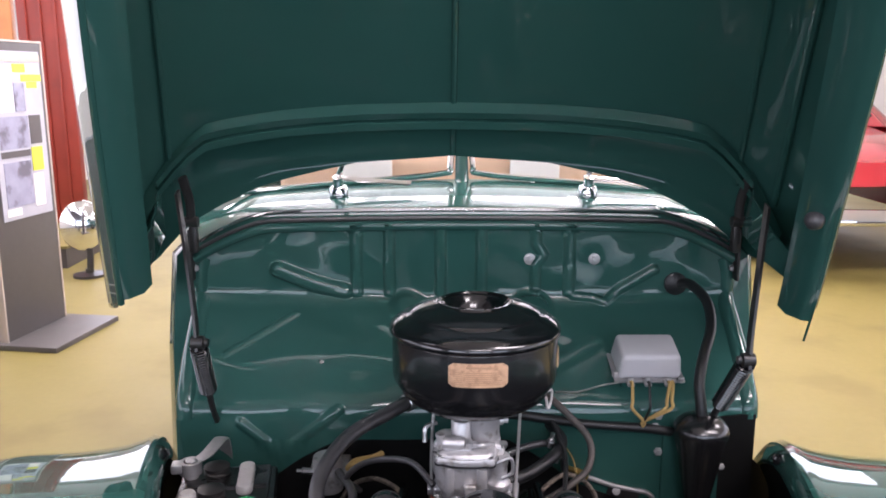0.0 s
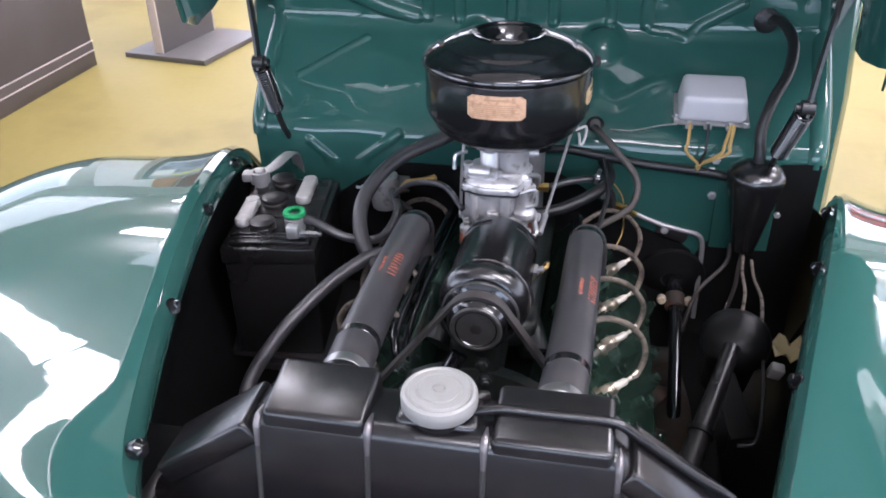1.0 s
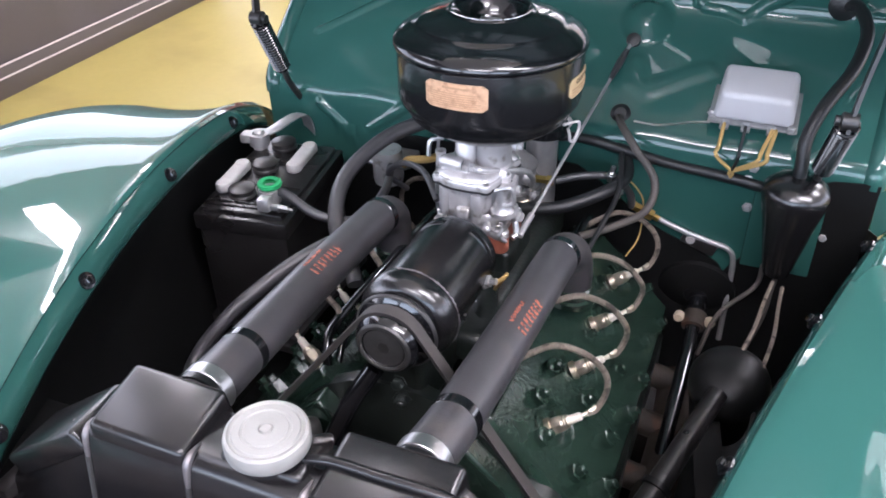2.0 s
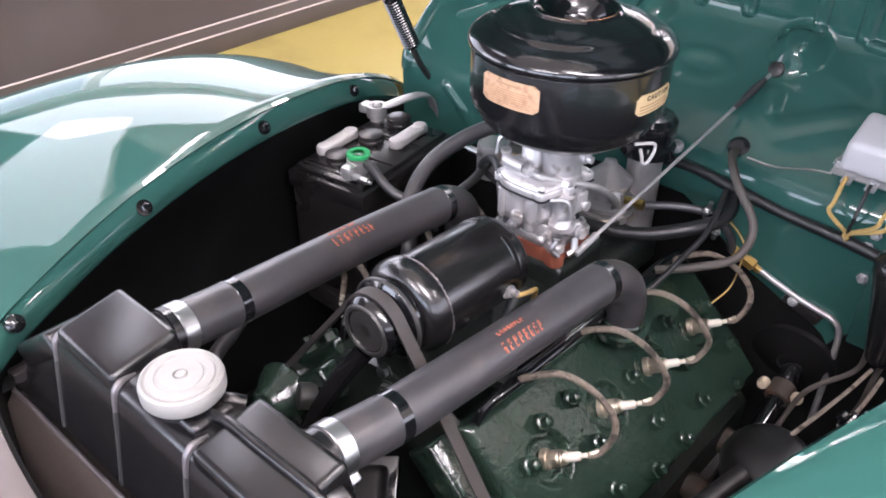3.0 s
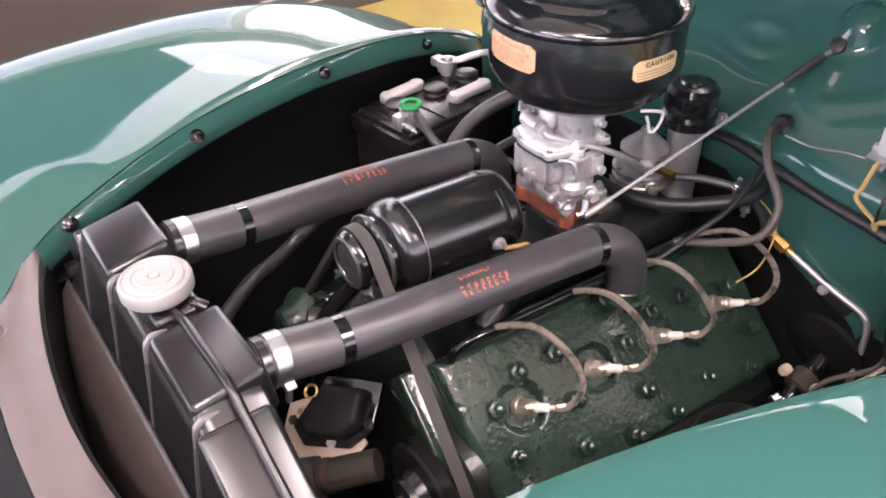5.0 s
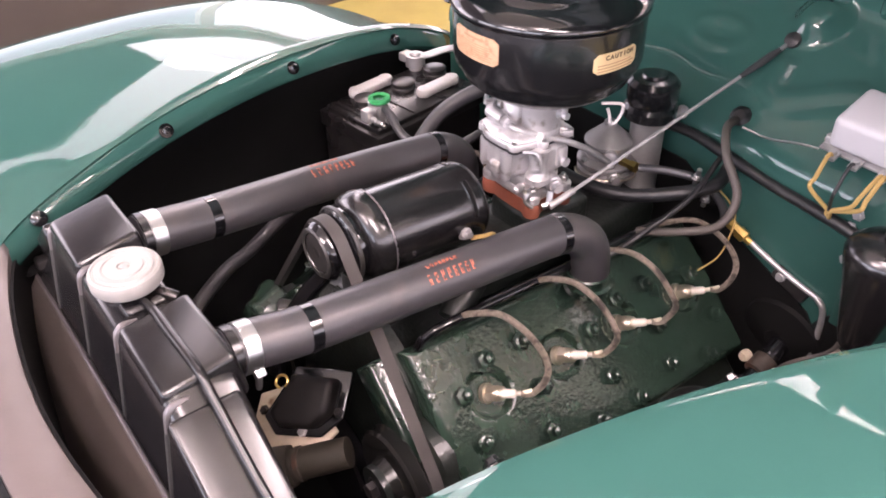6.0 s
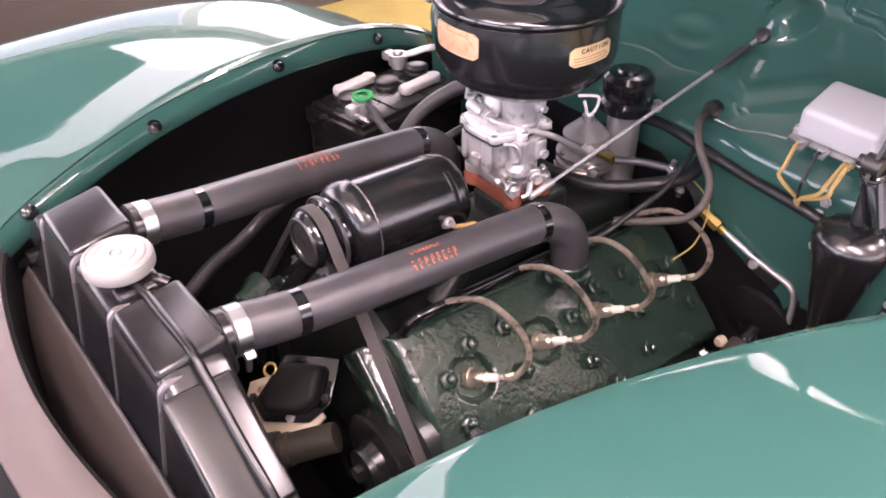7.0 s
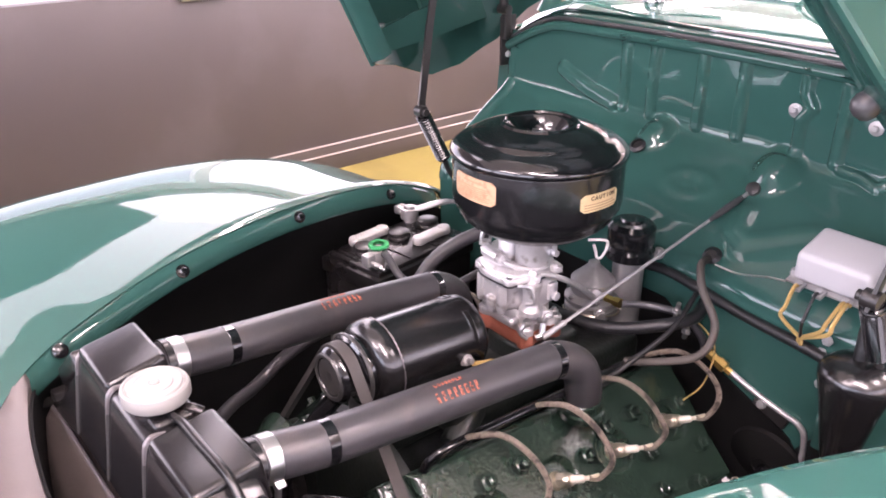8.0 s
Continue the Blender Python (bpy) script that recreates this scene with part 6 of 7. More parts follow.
# ---- radiator hoses ----
def hose(side):
    if side > 0:
        pts = [(RX + 0.118, 0.648, 0.892), (RX + 0.118, 0.68, 0.888), (0.173, 0.75, 0.877), (0.178, 0.93, 0.860), (0.181, 1.08, 0.846), (0.183, 1.125, 0.838), (0.187, 1.158, 0.815), (0.190, 1.170, 0.785), (0.190, 1.172, 0.740)]
    else:
        pts = [(RX - 0.118, 0.648, 0.904), (RX - 0.120, 0.68, 0.900), (-0.077, 0.75, 0.887), (-0.085, 0.93, 0.868), (-0.090, 1.08, 0.850), (-0.092, 1.125, 0.840), (-0.096, 1.158, 0.815), (-0.100, 1.170, 0.785), (-0.101, 1.172, 0.740)]
    h = thing("radiator_hose", pts[0], "thick black rubber radiator hose with red stamped lettering", "hose", group="upper radiator hoses")
    part("hose", tube(pts, 0.0275, 28, 8), RUBBER, h)
    c = [Vector(p) for p in spline(pts, 8)]

    def along(f):
        i = f * (len(c) - 1)
        k = min(int(i), len(c) - 2)
        return c[k].lerp(c[k + 1], i - k), (c[k + 1] - c[k]).normalized()

    # clamp with its screw, worn tape rings
    p, d = along(0.100 if side > 0 else 0.088)
    cl = part("hose_clamp", put(lathe([(0.0282, -0.009), (0.0292, -0.008), (0.0292, 0.008), (0.0282, 0.009)], 32, False), p, d), STEEL, h, "bright steel hose clamp")
    q = p + Vector((0.022, 0.002, -0.020)) if side > 0 else p + Vector((-0.020, 0, -0.022))
    part("clamp_screw", join(put(box(0.012, 0.012, 0.014, 0.002), q, (0.7, 0, -0.7)), put(lathe([(0.004, -0.016), (0.004, 0.018), (0.003, 0.022), (0, 0.023)], 8), q, (0.1, -0.2, -1))), STEEL, cl)
    p, d = along(0.03)
    part("neck_rim", put(lathe([(0.026, -0.006), (0.030, -0.005), (0.030, 0.004), (0.026, 0.006)], 28, False), p, d), TANK, h)
    for f in (0.243, 0.556):
        p, d = along(f)
        part("tape_ring", put(lathe([(0.0276, -0.007), (0.0281, -0.0065), (0.0281, 0.0065), (0.0276, 0.007)], 32, False), p, d), BLACK, h, "shiny black tape ring")
    p, d = along(0.985)
    part("outlet_neck", put(lathe([(0.0285, -0.012), (0.031, -0.010), (0.031, 0.004), (0.036, 0.006), (0.036, 0.016)], 28, False), p, d), HEADM, h, "dark green water outlet neck")
    # unreadable red stamping: short bars over the upper side
    up = Vector((0.55 if side > 0 else 0.25, -0.15, 0.85)).normalized()
    for row, (f0, f1, n, hgt) in enumerate(((0.345, 0.395, 8, 0.0128), (0.350, 0.382, 8, 0.0040))):
        for k in range(n):
            f = f0 + (f1 - f0) * (k + 0.5) / n
            p, d = along(f)
            u = (up - d * up.dot(d)).normalized()
            w = d.cross(u)
            a = (-0.15 + 0.62 * row) * (1 if side > 0 else 1)
            nn = (u * math.cos(a) - w * math.sin(a)).normalized()
            m = Matrix((d, nn.cross(d), nn)).transposed().to_4x4()
            for dx, dy, sx, sy in ((-0.0011, 0, 0.0015, hgt), (0.0003 + 0.0006 * random.random(), hgt * random.choice((-0.42, 0, 0.42)), 0.0028, 0.0022), (0.0002, hgt * random.choice((-0.42, 0.1, 0.42)), 0.0026, 0.0020), (0.0014, hgt * random.choice((-0.25, 0.25)), 0.0014, hgt * 0.55)):
                b = box(sx, sy, 0.0005, 0)
                b.transform(Matrix.Translation(p + nn * 0.0277) @ m @ Matrix.Translation((dx, dy, 0)))
                part("stamp_bar", b, REDPRINT, h)
    return h


hose(1)
hose(-1)

# ---- battery ----
BX0, BX1, BY0, BY1, BZ = -0.447, -0.290, 1.112, 1.372, 0.786
bat = thing("battery", ((BX0 + BX1) / 2, (BY0 + BY1) / 2, BZ - 0.23), "black six-volt battery with lead links and three caps", "battery")
bcx, bcy = (BX0 + BX1) / 2, (BY0 + BY1) / 2


BROT = radians(8)
bat.rotation_euler = (0, 0, BROT)


def turned(q):
    """A place on the slightly turned battery."""
    dx, dy = q.x - bcx, q.y - bcy
    return Vector((bcx + dx * math.cos(BROT) - dy * math.sin(BROT), bcy + dx * math.sin(BROT) + dy * math.cos(BROT), q.z))


def bbox(x, y, z, sx, sy, sz, bev=0.003):
    b = box(sx, sy, sz, bev)
    b.transform(Matrix.Translation((x, y, z)))
    return b


part("case", join(bbox(bcx, bcy, BZ - 0.118, BX1 - BX0, BY1 - BY0, 0.224, 0.006), bbox(bcx, bcy, BZ - 0.02, BX1 - BX0 + 0.008, BY1 - BY0 + 0.008, 0.030, 0.004)), PITCH, bat)
part("cover", bbox(bcx, bcy, BZ - 0.002, BX1 - BX0 - 0.012, BY1 - BY0 - 0.012, 0.012, 0.003), PITCH, bat)
for dy in (-0.110, -0.098, 0.038, 0.046, -0.036):
    part("cover_ridge", bbox(bcx, bcy + dy, BZ + 0.004, BX1 - BX0 - 0.02, 0.004, 0.006, 0.002), PITCH, bat)
for k, y in enumerate((1.170, 1.262, 1.345)):
    part("filler_cap", put(lathe([(0.023, 0), (0.023, 0.008), (0.021, 0.010), (0.021, 0.014), (0.0225, 0.015), (0.0225, 0.018), (0.018, 0.020), (0, 0.0205)], 28), (bcx - 0.020, y, BZ - 0.001)), SATIN, bat, "black round filler cap")
for x, y in ((BX0 + 0.022, 1.213), (BX1 - 0.045, 1.301)):
    b = join(box(0.027, 0.074, 0.014, 0.004, 3), *[put(lathe([(0.0125, -0.007), (0.0140, -0.005), (0.0140, 0.004), (0.0120, 0.0078), (0.008, 0.0085), (0, 0.0085)], 20), (0, dy, 0)) for dy in (-0.036, 0.036)])
    b.transform(Matrix.Translation((x, y, BZ + 0.012)))
    part("link_bar", b, LEAD, bat, "grey cast lead link bar")
post1 = Vector((BX1 - 0.033, 1.142, BZ))
post2 = Vector((BX0 + 0.016, 1.334, BZ))
for p in (post1, post2):
    part("post", put(lathe([(0.013, 0), (0.012, 0.016), (0.0095, 0.017), (0.009, 0.036), (0, 0.037)], 16), p), LEAD, bat, "lead terminal post")
part("felt_washer", put(lathe([(0.0095, 0.047), (0.018, 0.046), (0.020, 0.049), (0.019, 0.0535), (0.014, 0.0545), (0.0105, 0.053)], 22, False), post1 + Vector((0, 0.004, -0.004))), GREENFELT, bat, "bright green felt washer")
part("cable_clamp", join(put(lathe([(0.0125, 0.016), (0.0175, 0.016), (0.0175, 0.040), (0.0125, 0.040)], 16, False), post1), bbox(post1.x + 0.002, post1.y - 0.024, BZ + 0.026, 0.022, 0.022, 0.024, 0.005), bbox(post1.x + 0.018, post1.y - 0.026, BZ + 0.022, 0.026, 0.009, 0.009, 0.002)), DULL, bat, "grey cable clamp")
part("clamp_bolt", put(hexbolt(0.006, 0.016, 0.008), (post1.x + 0.026, post1.y - 0.026, BZ + 0.022), (1, -0.1, 0)), STEEL, bat)
part("strap_clamp", join(put(lathe([(0.0125, 0.012), (0.019, 0.012), (0.019, 0.034), (0.0125, 0.034)], 16, False), post2), bbox(post2.x - 0.022, post2.y - 0.004, BZ + 0.026, 0.02, 0.024, 0.018, 0.004), put(lathe([(0.010, 0), (0.010, 0.014), (0.006, 0.018), (0, 0.018)], 8), post2 + Vector((0.002, 0, 0.022)))), DULL, bat, "bright cast strap clamp")
post1, post2 = turned(post1), turned(post2)
rows = []
for q in spline([post2 + Vector((0.004, 0.004, 0.030)), post2 + Vector((0.022, 0.018, 0.038)), post2 + Vector((0.030, 0.050, 0.042)), post2 + Vector((0.030, 0.090, 0.036)), post2 + Vector((0.028, 0.120, 0.018)), post2 + Vector((0.028, 0.134, -0.03))], 6):
    w = Vector((0.9, -0.15, 0)).normalized() * 0.012
    rows.append([q - w, q - w * 0.4 + Vector((0, 0, 0.0015)), q + w * 0.4 + Vector((0, 0, 0.0015)), q + w])
strap = solo("earth_strap", sheet(rows, 0.003), DULL, post2 + Vector((0.03, 0.03, 0.03)), "flat braided bright earth strap on the battery", "cable")
cab = thing("battery_cable", post1 + Vector((0.02, 0, 0.03)), "thick black battery cable from the green-washered post", "cable")
part("cable", tube([post1 + Vector((0.002, 0.008, 0.032)), post1 + Vector((0.035, 0.0, 0.034)), post1 + Vector((0.09, -0.005, 0.012)), post1 + Vector((0.14, 0.03, -0.005)), post1 + Vector((0.155, 0.10, 0.01)), post1 + Vector((0.12, 0.2, 0.0))], 0.0075, 10), RUBBER, cab)
b = bbox(bcx, bcy, BZ - 0.236, 0.20, 0.27, 0.012, 0.002)
solo("battery_tray", join(b, bbox(BX1 + 0.05, BY0 - 0.02, BZ - 0.238, 0.30, 0.02, 0.016, 0.003), bbox(bcx, BY1 + 0.03, BZ - 0.24, 0.05, 0.12, 0.02, 0.003)), SATIN, (bcx, bcy, BZ - 0.24), "black steel battery tray under the battery", "tray")

# ---- starter relay / coil beside the battery, big curved hoses ----
so = thing("starter_relay", (-0.213, 1.385, 0.74), "grey metal relay with a yellow wire on the firewall", "relay")
part("relay_body", put(lathe([(0.026, 0.735), (0.028, 0.745), (0.028, 0.792), (0.026, 0.800), (0, 0.802)], 24), (-0.213, 1.385, 0)), ALU, so)
part("relay_base", bbox(-0.213, 1.425, 0.765, 0.07, 0.07, 0.012, 0.003), DULL, so)
for dx in (-0.045, 0.036):
    part("stud", put(lathe([(0.006, 0), (0.006, 0.02), (0.003, 0.021), (0.003, 0.03), (0, 0.03)], 8), (-0.213 + dx * 0.6, 1.38, 0.772), (1 if dx > 0 else -1, -0.3, 0.2)), STEEL, so)
part("relay_wire", tube([(-0.175, 1.375, 0.78), (-0.16, 1.36, 0.80), (-0.13, 1.37, 0.802), (-0.115, 1.39, 0.80)], 0.007, 8), YELLOWWIRE, so, "yellow wire")
for name, label, pts, r in (
    ("heater_hose", "thick dark rubber hose curving from behind the carburettor", [(-0.05, 1.452, 0.885), (-0.10, 1.39, 0.882), (-0.17, 1.31, 0.868), (-0.207, 1.22, 0.832), (-0.190, 1.145, 0.79), (-0.145, 1.10, 0.76), (-0.12, 1.07, 0.74)], 0.0128),
    ("heater_hose", "thick dark rubber hose curving beside the engine to the radiator", [(-0.130, 1.15, 0.775), (-0.170, 1.12, 0.779), (-0.214, 1.08, 0.760), (-0.243, 1.04, 0.743), (-0.275, 0.99, 0.718), (-0.298, 0.955, 0.690), (-0.316, 0.930, 0.662), (-0.320, 0.90, 0.640), (-0.298, 0.86, 0.640), (-0.270, 0.815, 0.648), (-0.228, 0.765, 0.656), (-0.170, 0.715, 0.67), (-0.130, 0.69, 0.66)], 0.0115),
    ("dark_hose", "black rubber hose lying behind the carburettor", [(-0.02, 1.27, 0.80), (0.06, 1.28, 0.795), (0.13, 1.30, 0.80), (0.19, 1.345, 0.815), (0.215, 1.40, 0.82), (0.20, 1.455, 0.83)], 0.0105),
    ("dark_hose", "black rubber hose lying beside the oil filler", [(0.165, 1.16, 0.745), (0.19, 1.22, 0.765), (0.205, 1.29, 0.795), (0.213, 1.35, 0.82), (0.20, 1.42, 0.85)], 0.0042),
    ("speedometer_cable", "grey rubber covered cable from the firewall grommet", [(0.180, 1.472, 0.889), (0.192, 1.435, 0.893), (0.222, 1.40, 0.875), (0.262, 1.385, 0.830), (0.258, 1.36, 0.787), (0.215, 1.325, 0.768), (0.170, 1.29, 0.760)], 0.0064),
    ("vacuum_pipe", "black cable looping over one cylinder bank", [(-0.02, 1.16, 0.86), (-0.06, 1.20, 0.88), (-0.13, 1.27, 0.845), (-0.17, 1.30, 0.80), (-0.15, 1.33, 0.76)], 0.005),
):
    h = thing(name, pts[0], label, "hose", group="")
    part("hose", tube(pts, r, 14, 8), LOOM if name == "dark_hose" else CABLE if name == "speedometer_cable" else RUBBER, h)
b = put(lathe([(0.014, -0.008), (0.0165, -0.006), (0.0165, 0.006), (0.014, 0.008)], 20, False), (-0.068, 1.43, 0.884), (-0.6, -0.75, 0))
solo("hose_clip", b, STEEL, (-0.068, 1.43, 0.884), "bright steel clip round the heater hose", "clip")

# brake or fuel pipe on the firewall, with brass union
bp = thing("metal_pipe", (0.33, 1.45, 0.70), "thin metal pipe with brass union clipped on the firewall", "pipe")
part("pipe", tube([(0.222, 1.432, 0.752), (0.262, 1.438, 0.733), (0.318, 1.445, 0.709), (0.362, 1.447, 0.697), (0.392, 1.447, 0.690), (0.405, 1.447, 0.668), (0.408, 1.445, 0.60), (0.41, 1.44, 0.50)], 0.0048, 10), DULL, bp)
part("union", put(join(lathe([(0.0085, -0.022), (0.0085, 0.004), (0, 0.004)], 6), lathe([(0.0105, 0.0035), (0.0105, 0.018), (0.006, 0.020), (0.006, 0.030), (0, 0.030)], 6)), (0.245, 1.435, 0.741), (0.9, 0.1, -0.42)), BRASS, bp, "brass union nut")
b = box(0.062, 0.008, 0.026, 0.004)
b.transform(Matrix.Translation((0.345, 1.447, 0.691)) @ Matrix.Rotation(radians(20), 4, 'Y'))
part("pipe_clip", b, SATIN, bp, "black pipe clip")
part("clip_bolt", put(lathe([(0.008, 0), (0.008, 0.002), (0.0065, 0.0025), (0.0062, 0.006), (0, 0.007)], 14), (0.330, 1.443, 0.697), (0, -1, 0.2)), DULL, bp, "pale bolt head")
bl = thing("thin_lead", (0.228, 1.43, 0.79), "thin braided lead hanging down beside the head", "cable")
part("lead", tube([(0.212, 1.40, 0.82), (0.232, 1.42, 0.79), (0.245, 1.425, 0.76), (0.248, 1.40, 0.71), (0.235, 1.37, 0.685)], 0.0014, 6), YELLOWWIRE, bl)
for x, y, z in ((0.190, 1.385, 0.825), (0.205, 1.395, 0.79)):
    solo("stud_bolt", put(join(lathe([(0.004, 0), (0.004, 0.03), (0, 0.03)], 8), put(hexbolt(0.006, 0.006), (0, 0, 0.012))), (x, y, z - 0.01), (0.2, -0.1, 1)), STEEL, (x, y, z - 0.01), "bright stud with nut on the rear casting", "bolt")

# ---- voltage regulator ----
reg = thing("voltage_regulator", (0.385, 1.52, 0.92), "light grey voltage regulator box on the firewall", "regulator")
rt = Vector((0, 0.954, 0.30)).normalized()         # back towards the wall
ru = Vector((0, -0.30, 0.954)).normalized()        # upwards
rm = Matrix((Vector((1, 0, 0)), rt, ru)).transposed().to_4x4()
RB = Vector((0.388, 1.505, 0.922))
b = box(0.134, 0.096, 0.004, 0.0015)
b.transform(Matrix.Translation(RB + ru * 0.004) @ rm)
part("base_plate", b, DULL, reg)
b = box(0.100, 0.070, 0.046, 0.004)
b.transform(Matrix.Translation(RB - ru * 0.022 + rt * 0.006) @ rm)
part("bracket", b, PAINT, reg, "green mounting bracket")
b = box(0.122, 0.086, 0.052, 0.010, 4)
for v in b.verts:
    k = 1 - 0.10 * (v.co.z + 0.026) / 0.052
    v.co.x *= k
    v.co.y *= k
b.transform(Matrix.Translation(RB + ru * 0.031) @ rm)
part("cover", b, BOXGREY, reg, "light grey pressed cover")
for x in (-0.062, 0.058):
    part("mount_bolt", put(hexbolt(0.006, 0.008), RB + Vector((x, 0, 0)) + ru * 0.006 - rt * (0.030 if x < 0 else 0.046), ru), DULL, reg)
terms = []
for x in (-0.040, -0.008, 0.030):
    q = RB + Vector((x, 0, 0)) - rt * 0.056 + ru * 0.010
    terms.append(q)
    part("terminal", join(put(box(0.014, 0.020, 0.006, 0.002), q, ru), put(hexbolt(0.0055, 0.006), q + ru * 0.002, ru)), DULL, reg, "zinc terminal")
joinp = Vector((0.373, 1.441, 0.833))
for k, (q, m, r) in enumerate(((terms[0], YELLOWWIRE, 0.0030), (terms[1], LOOM, 0.0025), (terms[2], YELLOWWIRE, 0.0030), (terms[2] + Vector((0.006, 0, 0)), YELLOWWIRE, 0.0032))):
    w = thing("regulator_wire", q, "yellow cloth covered wire under the regulator" if m is YELLOWWIRE else "thin dark wire under the regulator", "wire", group="regulator wires")
    mid = q.lerp(joinp, 0.5) + Vector(((-0.014, 0.002, 0.010, 0.018)[k], -0.030, 0.002))
    part("wire", tube([q, q - rt * 0.012 + ru * 0.008, q.lerp(mid, 0.6) + Vector((0, -0.008, 0)), mid, joinp + Vector((0, -0.010, 0.012)), joinp + Vector((0, -0.006, 0.002)), joinp + Vector((0, 0.002, -0.006))], r, 8), m, w)
w = thing("earth_wire", terms[0], "thin bare wire beside the regulator", "wire")
part("wire", tube([terms[0] + Vector((-0.022, 0, 0.0)), terms[0] + Vector((-0.05, -0.002, -0.004)), terms[0] + Vector((-0.10, 0.004, -0.020)), terms[0] + Vector((-0.14, 0.0, -0.018))], 0.0016, 6), STEEL, w)

lm = thing("wiring_loom", (0.30, 1.44, 0.83), "black taped wiring loom running along the firewall", "cable")
part("loom", tube([(0.03, 1.43, 0.80), (0.06, 1.445, 0.84), (0.12, 1.447, 0.852), (0.20, 1.448, 0.842), (0.28, 1.446, 0.832), (0.373, 1.444, 0.826), (0.43, 1.444, 0.818)], 0.0085, 12, radii=[0.008, 0.009, 0.0078, 0.0092, 0.008, 0.009, 0.0085]), LOOM, lm)

# ---- black canister with duct on the firewall ----
can = thing("air_canister", (0.462, 1.42, 0.69), "glossy black tapered canister on the firewall", "canister")
part("canister_body", put(lathe([(0.020, 0.690), (0.025, 0.71), (0.040, 0.79), (0.050, 0.832), (0.051, 0.842), (0.047, 0.852), (0.036, 0.862), (0.020, 0.868), (0, 0.870)], 40), (0.472, 1.405, 0)), GENB, can)
part("bracket", bbox(0.47, 1.450, 0.74, 0.11, 0.012, 0.15, 0.004), PAINT, can, "green bracket plate")
for x, z in ((0.405, 0.848), (0.408, 0.775), (0.53, 0.745), (0.40, 0.825)):
    part("bolt", put(hexbolt(0.0065, 0.006), (x, 1.450, z), (0, -1, 0.1)), DULL, can)
for x, e in ((0.452, (0.40, 1.38, 0.60)), (0.478, (0.47, 1.40, 0.60))):
    part("lead", tube([(x, 1.42, 0.69), (x - 0.005, 1.41, 0.65), e, (e[0] - 0.02, e[1] - 0.02, 0.52)], 0.004, 8), CABLE, can)
dc = thing("duct_hose", (0.49, 1.60, 1.03), "black rubber duct hose bending down from the firewall", "hose")
part("hose", tube([(0.490, 1.672, 1.050), (0.510, 1.640, 1.056), (0.524, 1.575, 1.038), (0.512, 1.505, 1.005), (0.482, 1.448, 0.965), (0.468, 1.420, 0.925), (0.470, 1.408, 0.885), (0.471, 1.405, 0.862)], 0.0100, 14), LOOM, dc)
part("flange", put(lathe([(0.024, 0), (0.024, 0.006), (0.014, 0.012)], 20), (0.488, 1.671, 1.050), (0, -1, 0)), LOOM, dc)

# ---- hood hinges ----
def hinge(side):
    m = Matrix.Identity(4) if side < 0 else MIRROR
    h = thing("hood_hinge", m @ Vector((-0.428, 1.42, 0.90)), "black sprung hood hinge arm beside the firewall", "hinge", group="hood hinges")
    def add(name, b, material, label=""):
        b.transform(m)
        part(name, b, material, h, label)
    top, bot = Vector((-0.424, 1.345, 1.029)), Vector((-0.428, 1.412, 0.904))
    if side > 0:
        top, bot = Vector((-0.416, 1.300, 1.012)), Vector((-0.406, 1.400, 0.880))
    bot = top.lerp(bot, 0.90)
    add("spring_tube", tube([top.lerp(bot, 0.04), top.lerp(bot, 0.5), bot], 0.0128, 16, 4), BLACK)
    d = (bot - top)
    coil = []
    o1 = d.orthogonal().normalized()
    o2 = d.normalized().cross(o1)
    for k in range(177):
        a = 2 * math.pi * k / 9
        coil.append(top.lerp(bot, 0.06 + 0.92 * k / 176) + (o1 * math.cos(a) + o2 * math.sin(a)) * 0.0140)
    add("spring", tube(coil, 0.0026, 6, 1, smooth=False), BLACK, "close-wound black coil spring")
    add("rod", tube([bot, bot + (bot - top) * 0.35, bot + (bot - top) * 0.75 + Vector((0, 0.01, 0))], 0.006, 8), SATIN)
    add("pivot", put(lathe([(0.012, -0.010), (0.012, 0.010), (0.007, 0.012), (0.007, 0.018), (0, 0.018)], 14), top, (1, 0, 0)), SATIN)
    strap = [top + Vector((0.002, -0.002, -0.01)), top + Vector((-0.004, 0.012, 0.05)), top + Vector((-0.020, 0.040, 0.15)), top + Vector((-0.040, 0.075, 0.25))]
    rows = []
    for q in spline(strap, 6):
        rows.append([q + Vector((0, -0.009, -0.003)), q + Vector((0, 0.009, 0.003))])
    add("arm", sheet(rows, 0.005), SATIN, "flat black strap")
    add("body_plate", put(box(0.045, 0.11, 0.006, 0.002), (-0.520, 1.668, 1.115), (1, 0, 0), (0, 0, 1)), SATIN, "black hinge plate")
    add("knuckle", join(put(box(0.020, 0.060, 0.016, 0.004), (-0.512, 1.655, 1.150), (1, 0, 0), (0, 0, 1)), put(lathe([(0.011, -0.014), (0.011, 0.014), (0, 0.015)], 14), (-0.514, 1.650, 1.185), (1, 0, 0))), SATIN)
    add("hinge_leaf", tube([(-0.514, 1.650, 1.185), (-0.512, 1.640, 1.23), (-0.516, 1.615, 1.28)], 0.010, 8, flat=0.5), SATIN)
    for z in (1.085, 1.135):
        add("bolt", put(hexbolt(0.006, 0.005), (-0.515, 1.664, z), (1, 0, 0)), DULL)
    return h


hinge(-1)
hinge(1)

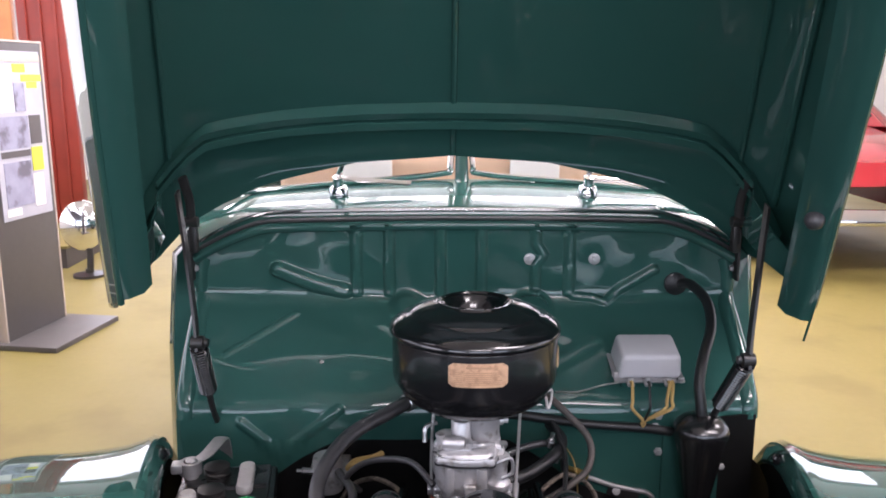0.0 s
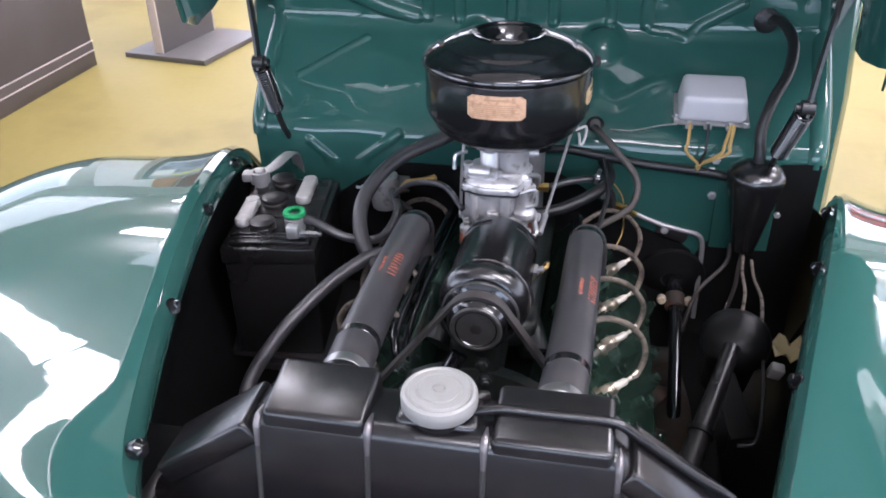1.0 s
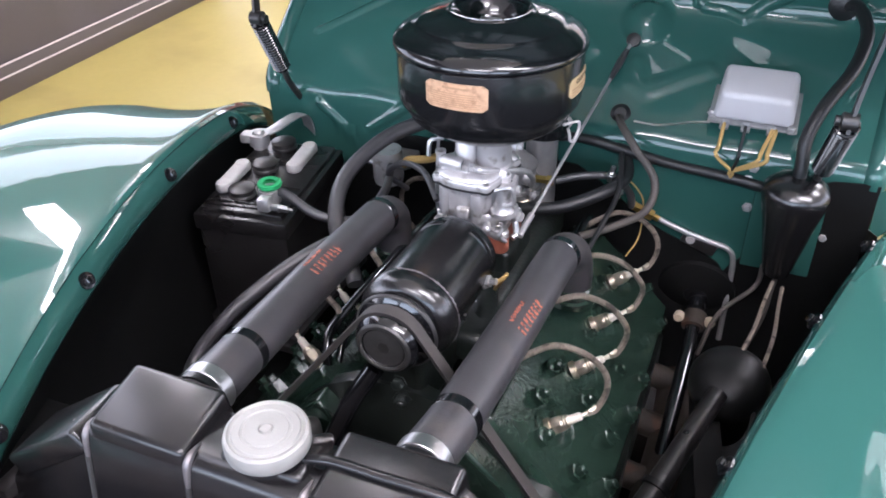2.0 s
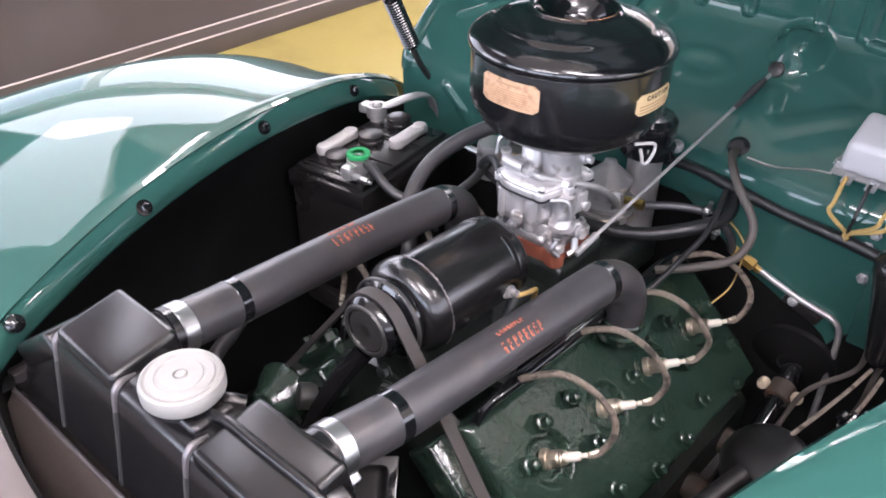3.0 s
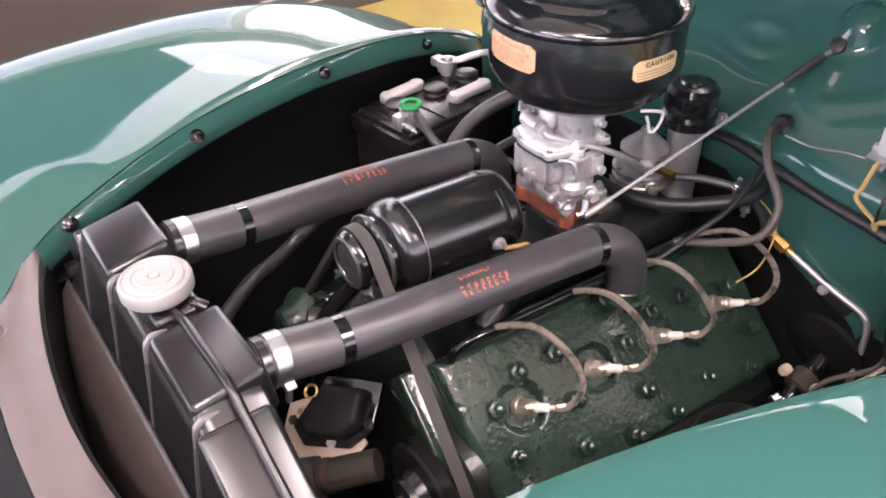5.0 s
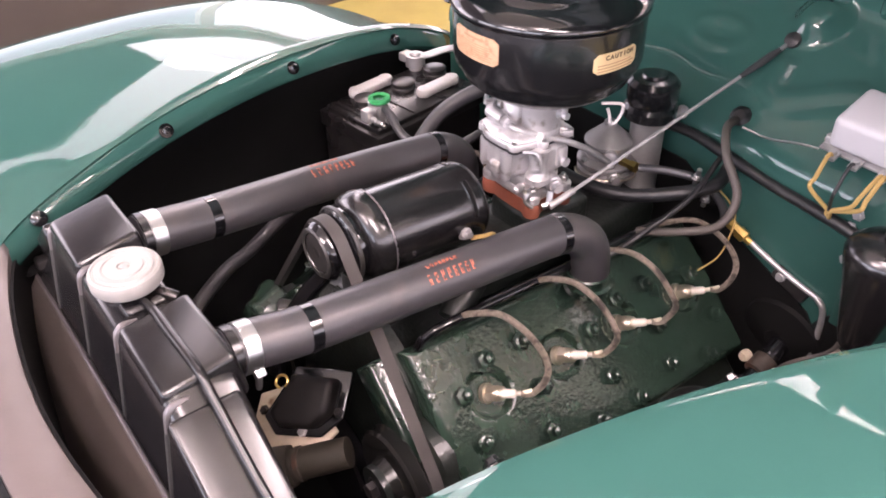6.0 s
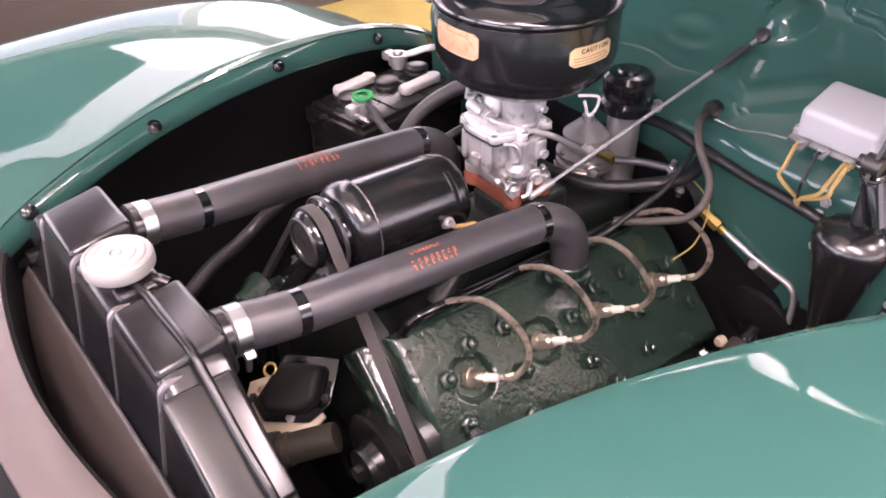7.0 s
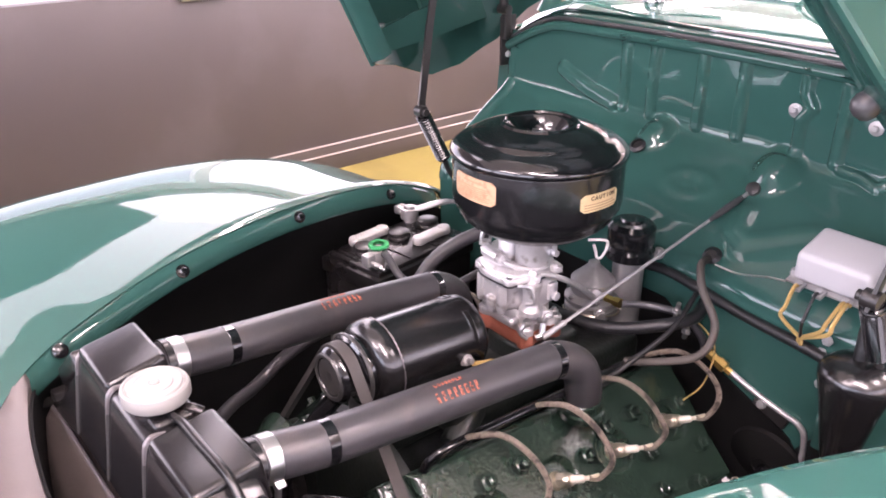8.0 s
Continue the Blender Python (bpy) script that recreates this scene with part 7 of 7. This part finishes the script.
# ---- horn and steering parts on the driver's side ----
hr = thing("horn", (0.43, 1.10, 0.55), "black horn with a broad domed cover and long trumpet", "horn")
HB = Vector((0.432, 1.120, 0.690))
HD = Vector((-0.02, -0.35, 0.94)).normalized()
part("dome", put(lathe([(0.052, -0.028), (0.055, -0.024), (0.055, -0.006), (0.052, 0.003), (0.042, 0.015), (0.026, 0.023), (0.012, 0.026), (0, 0.027)], 40), HB, HD), HORNM, hr)
part("horn_body", put(lathe([(0.030, -0.150), (0.038, -0.140), (0.044, -0.032), (0.048, -0.028)], 32), HB, HD), HORNM, hr)
part("trumpet", tube([(0.420, 1.082, 0.694), (0.398, 1.020, 0.672), (0.370, 0.940, 0.640), (0.340, 0.855, 0.600), (0.315, 0.770, 0.560)], 0.02, 18, 8, radii=[0.0135, 0.0140, 0.0160, 0.020, 0.024]), PITCH, hr)
part("trumpet_collar", put(lathe([(0.016, -0.005), (0.0200, -0.004), (0.0200, 0.004), (0.016, 0.005)], 24, False), (0.370, 0.940, 0.640), (-0.33, -0.85, -0.36)), HORNM, hr)
b = box(0.040, 0.110, 0.004, 0.0015)
b.transform(Matrix.Translation((0.425, 1.020, 0.630)) @ frame_from((0.10, -0.36, 0.93)))
part("horn_bracket", b, DARKIN, hr, "flat black bracket plate")
part("bracket_edge", tube([(0.470, 1.085, 0.672), (0.466, 1.02, 0.648), (0.452, 0.955, 0.622), (0.425, 0.945, 0.618)], 0.003, 8), SATIN, hr)
part("horn_wire", tube([(0.440, 1.155, 0.715), (0.452, 1.22, 0.712), (0.462, 1.32, 0.690), (0.470, 1.375, 0.690)], 0.003, 8), BRAID, hr)
part("horn_wire", tube([(0.470, 1.140, 0.706), (0.480, 1.22, 0.702), (0.484, 1.32, 0.680), (0.486, 1.375, 0.684)], 0.003, 8), BRAID, hr)
part("horn_terminal", put(box(0.022, 0.018, 0.026, 0.004), (0.492, 1.085, 0.655), (0.2, -0.3, 1)), LEAD, hr, "pale connector block")
sc = thing("steering_column", (0.36, 1.42, 0.50), "black steering column with a brass-coloured clamp", "column")
part("column", tube([(0.360, 1.475, 0.598), (0.363, 1.40, 0.566), (0.364, 1.30, 0.530), (0.362, 1.20, 0.495), (0.360, 1.05, 0.44)], 0.0125, 16), BLACK, sc)
part("upper_tube", tube([(0.360, 1.480, 0.602), (0.361, 1.45, 0.588), (0.363, 1.415, 0.573)], 0.0165, 16), BLACK, sc)
part("boot", put(lathe([(0.068, 0.0), (0.066, 0.008), (0.050, 0.013), (0.030, 0.017), (0.020, 0.020), (0.018, 0.018)], 32), (0.355, 1.454, 0.592), (0, -0.95, -0.2)), DARKIN, sc, "black rubber boot on the firewall")
part("clamp", put(lathe([(0.0135, -0.016), (0.0195, -0.014), (0.0195, 0.014), (0.0135, 0.016)], 20, False), (0.3635, 1.395, 0.564), (0.0, 1, 0.40)), RUST, sc, "rusty brass clamp")
for dx in (-0.026, 0.026):
    part("clamp_bolt", put(lathe([(0.009, -0.004), (0.0095, 0.004), (0.007, 0.010), (0, 0.011)], 10), (0.3635 + dx, 1.392, 0.570), (dx, -0.3, 0.02)), PALE, sc, "pale clamp nut")
exh = thing("exhaust_manifold", (0.36, 1.15, 0.45), "dark rusty exhaust manifold beside the engine", "manifold")
part("manifold", tube([(0.345, 0.95, 0.46), (0.36, 1.05, 0.46), (0.365, 1.2, 0.45), (0.355, 1.38, 0.43)], 0.032, 14), RUST, exh)
for y in (0.98, 1.1, 1.22, 1.34):
    part("branch", tube([(0.30, y, 0.47), (0.33, y, 0.465), (0.36, y, 0.46)], 0.022, 10), RUST, exh)
crease = [[(0.536 + 0.013 * i + 0.004 * math.sin(5 * j + i), 1.205 + 0.014 * j + 0.004 * math.sin(3 * i), 0.615 + 0.012 * math.sin(2.1 * i + 1.3 * j) + 0.006 * math.cos(4 * i - j)) for i in range(-2, 3)] for j in range(-2, 3)]
solo("paper_tag", sheet(crease, 0.001), PAPERTAG, (0.536, 1.205, 0.59), "crumpled pale yellow paper tag on the inner fender", "tag")
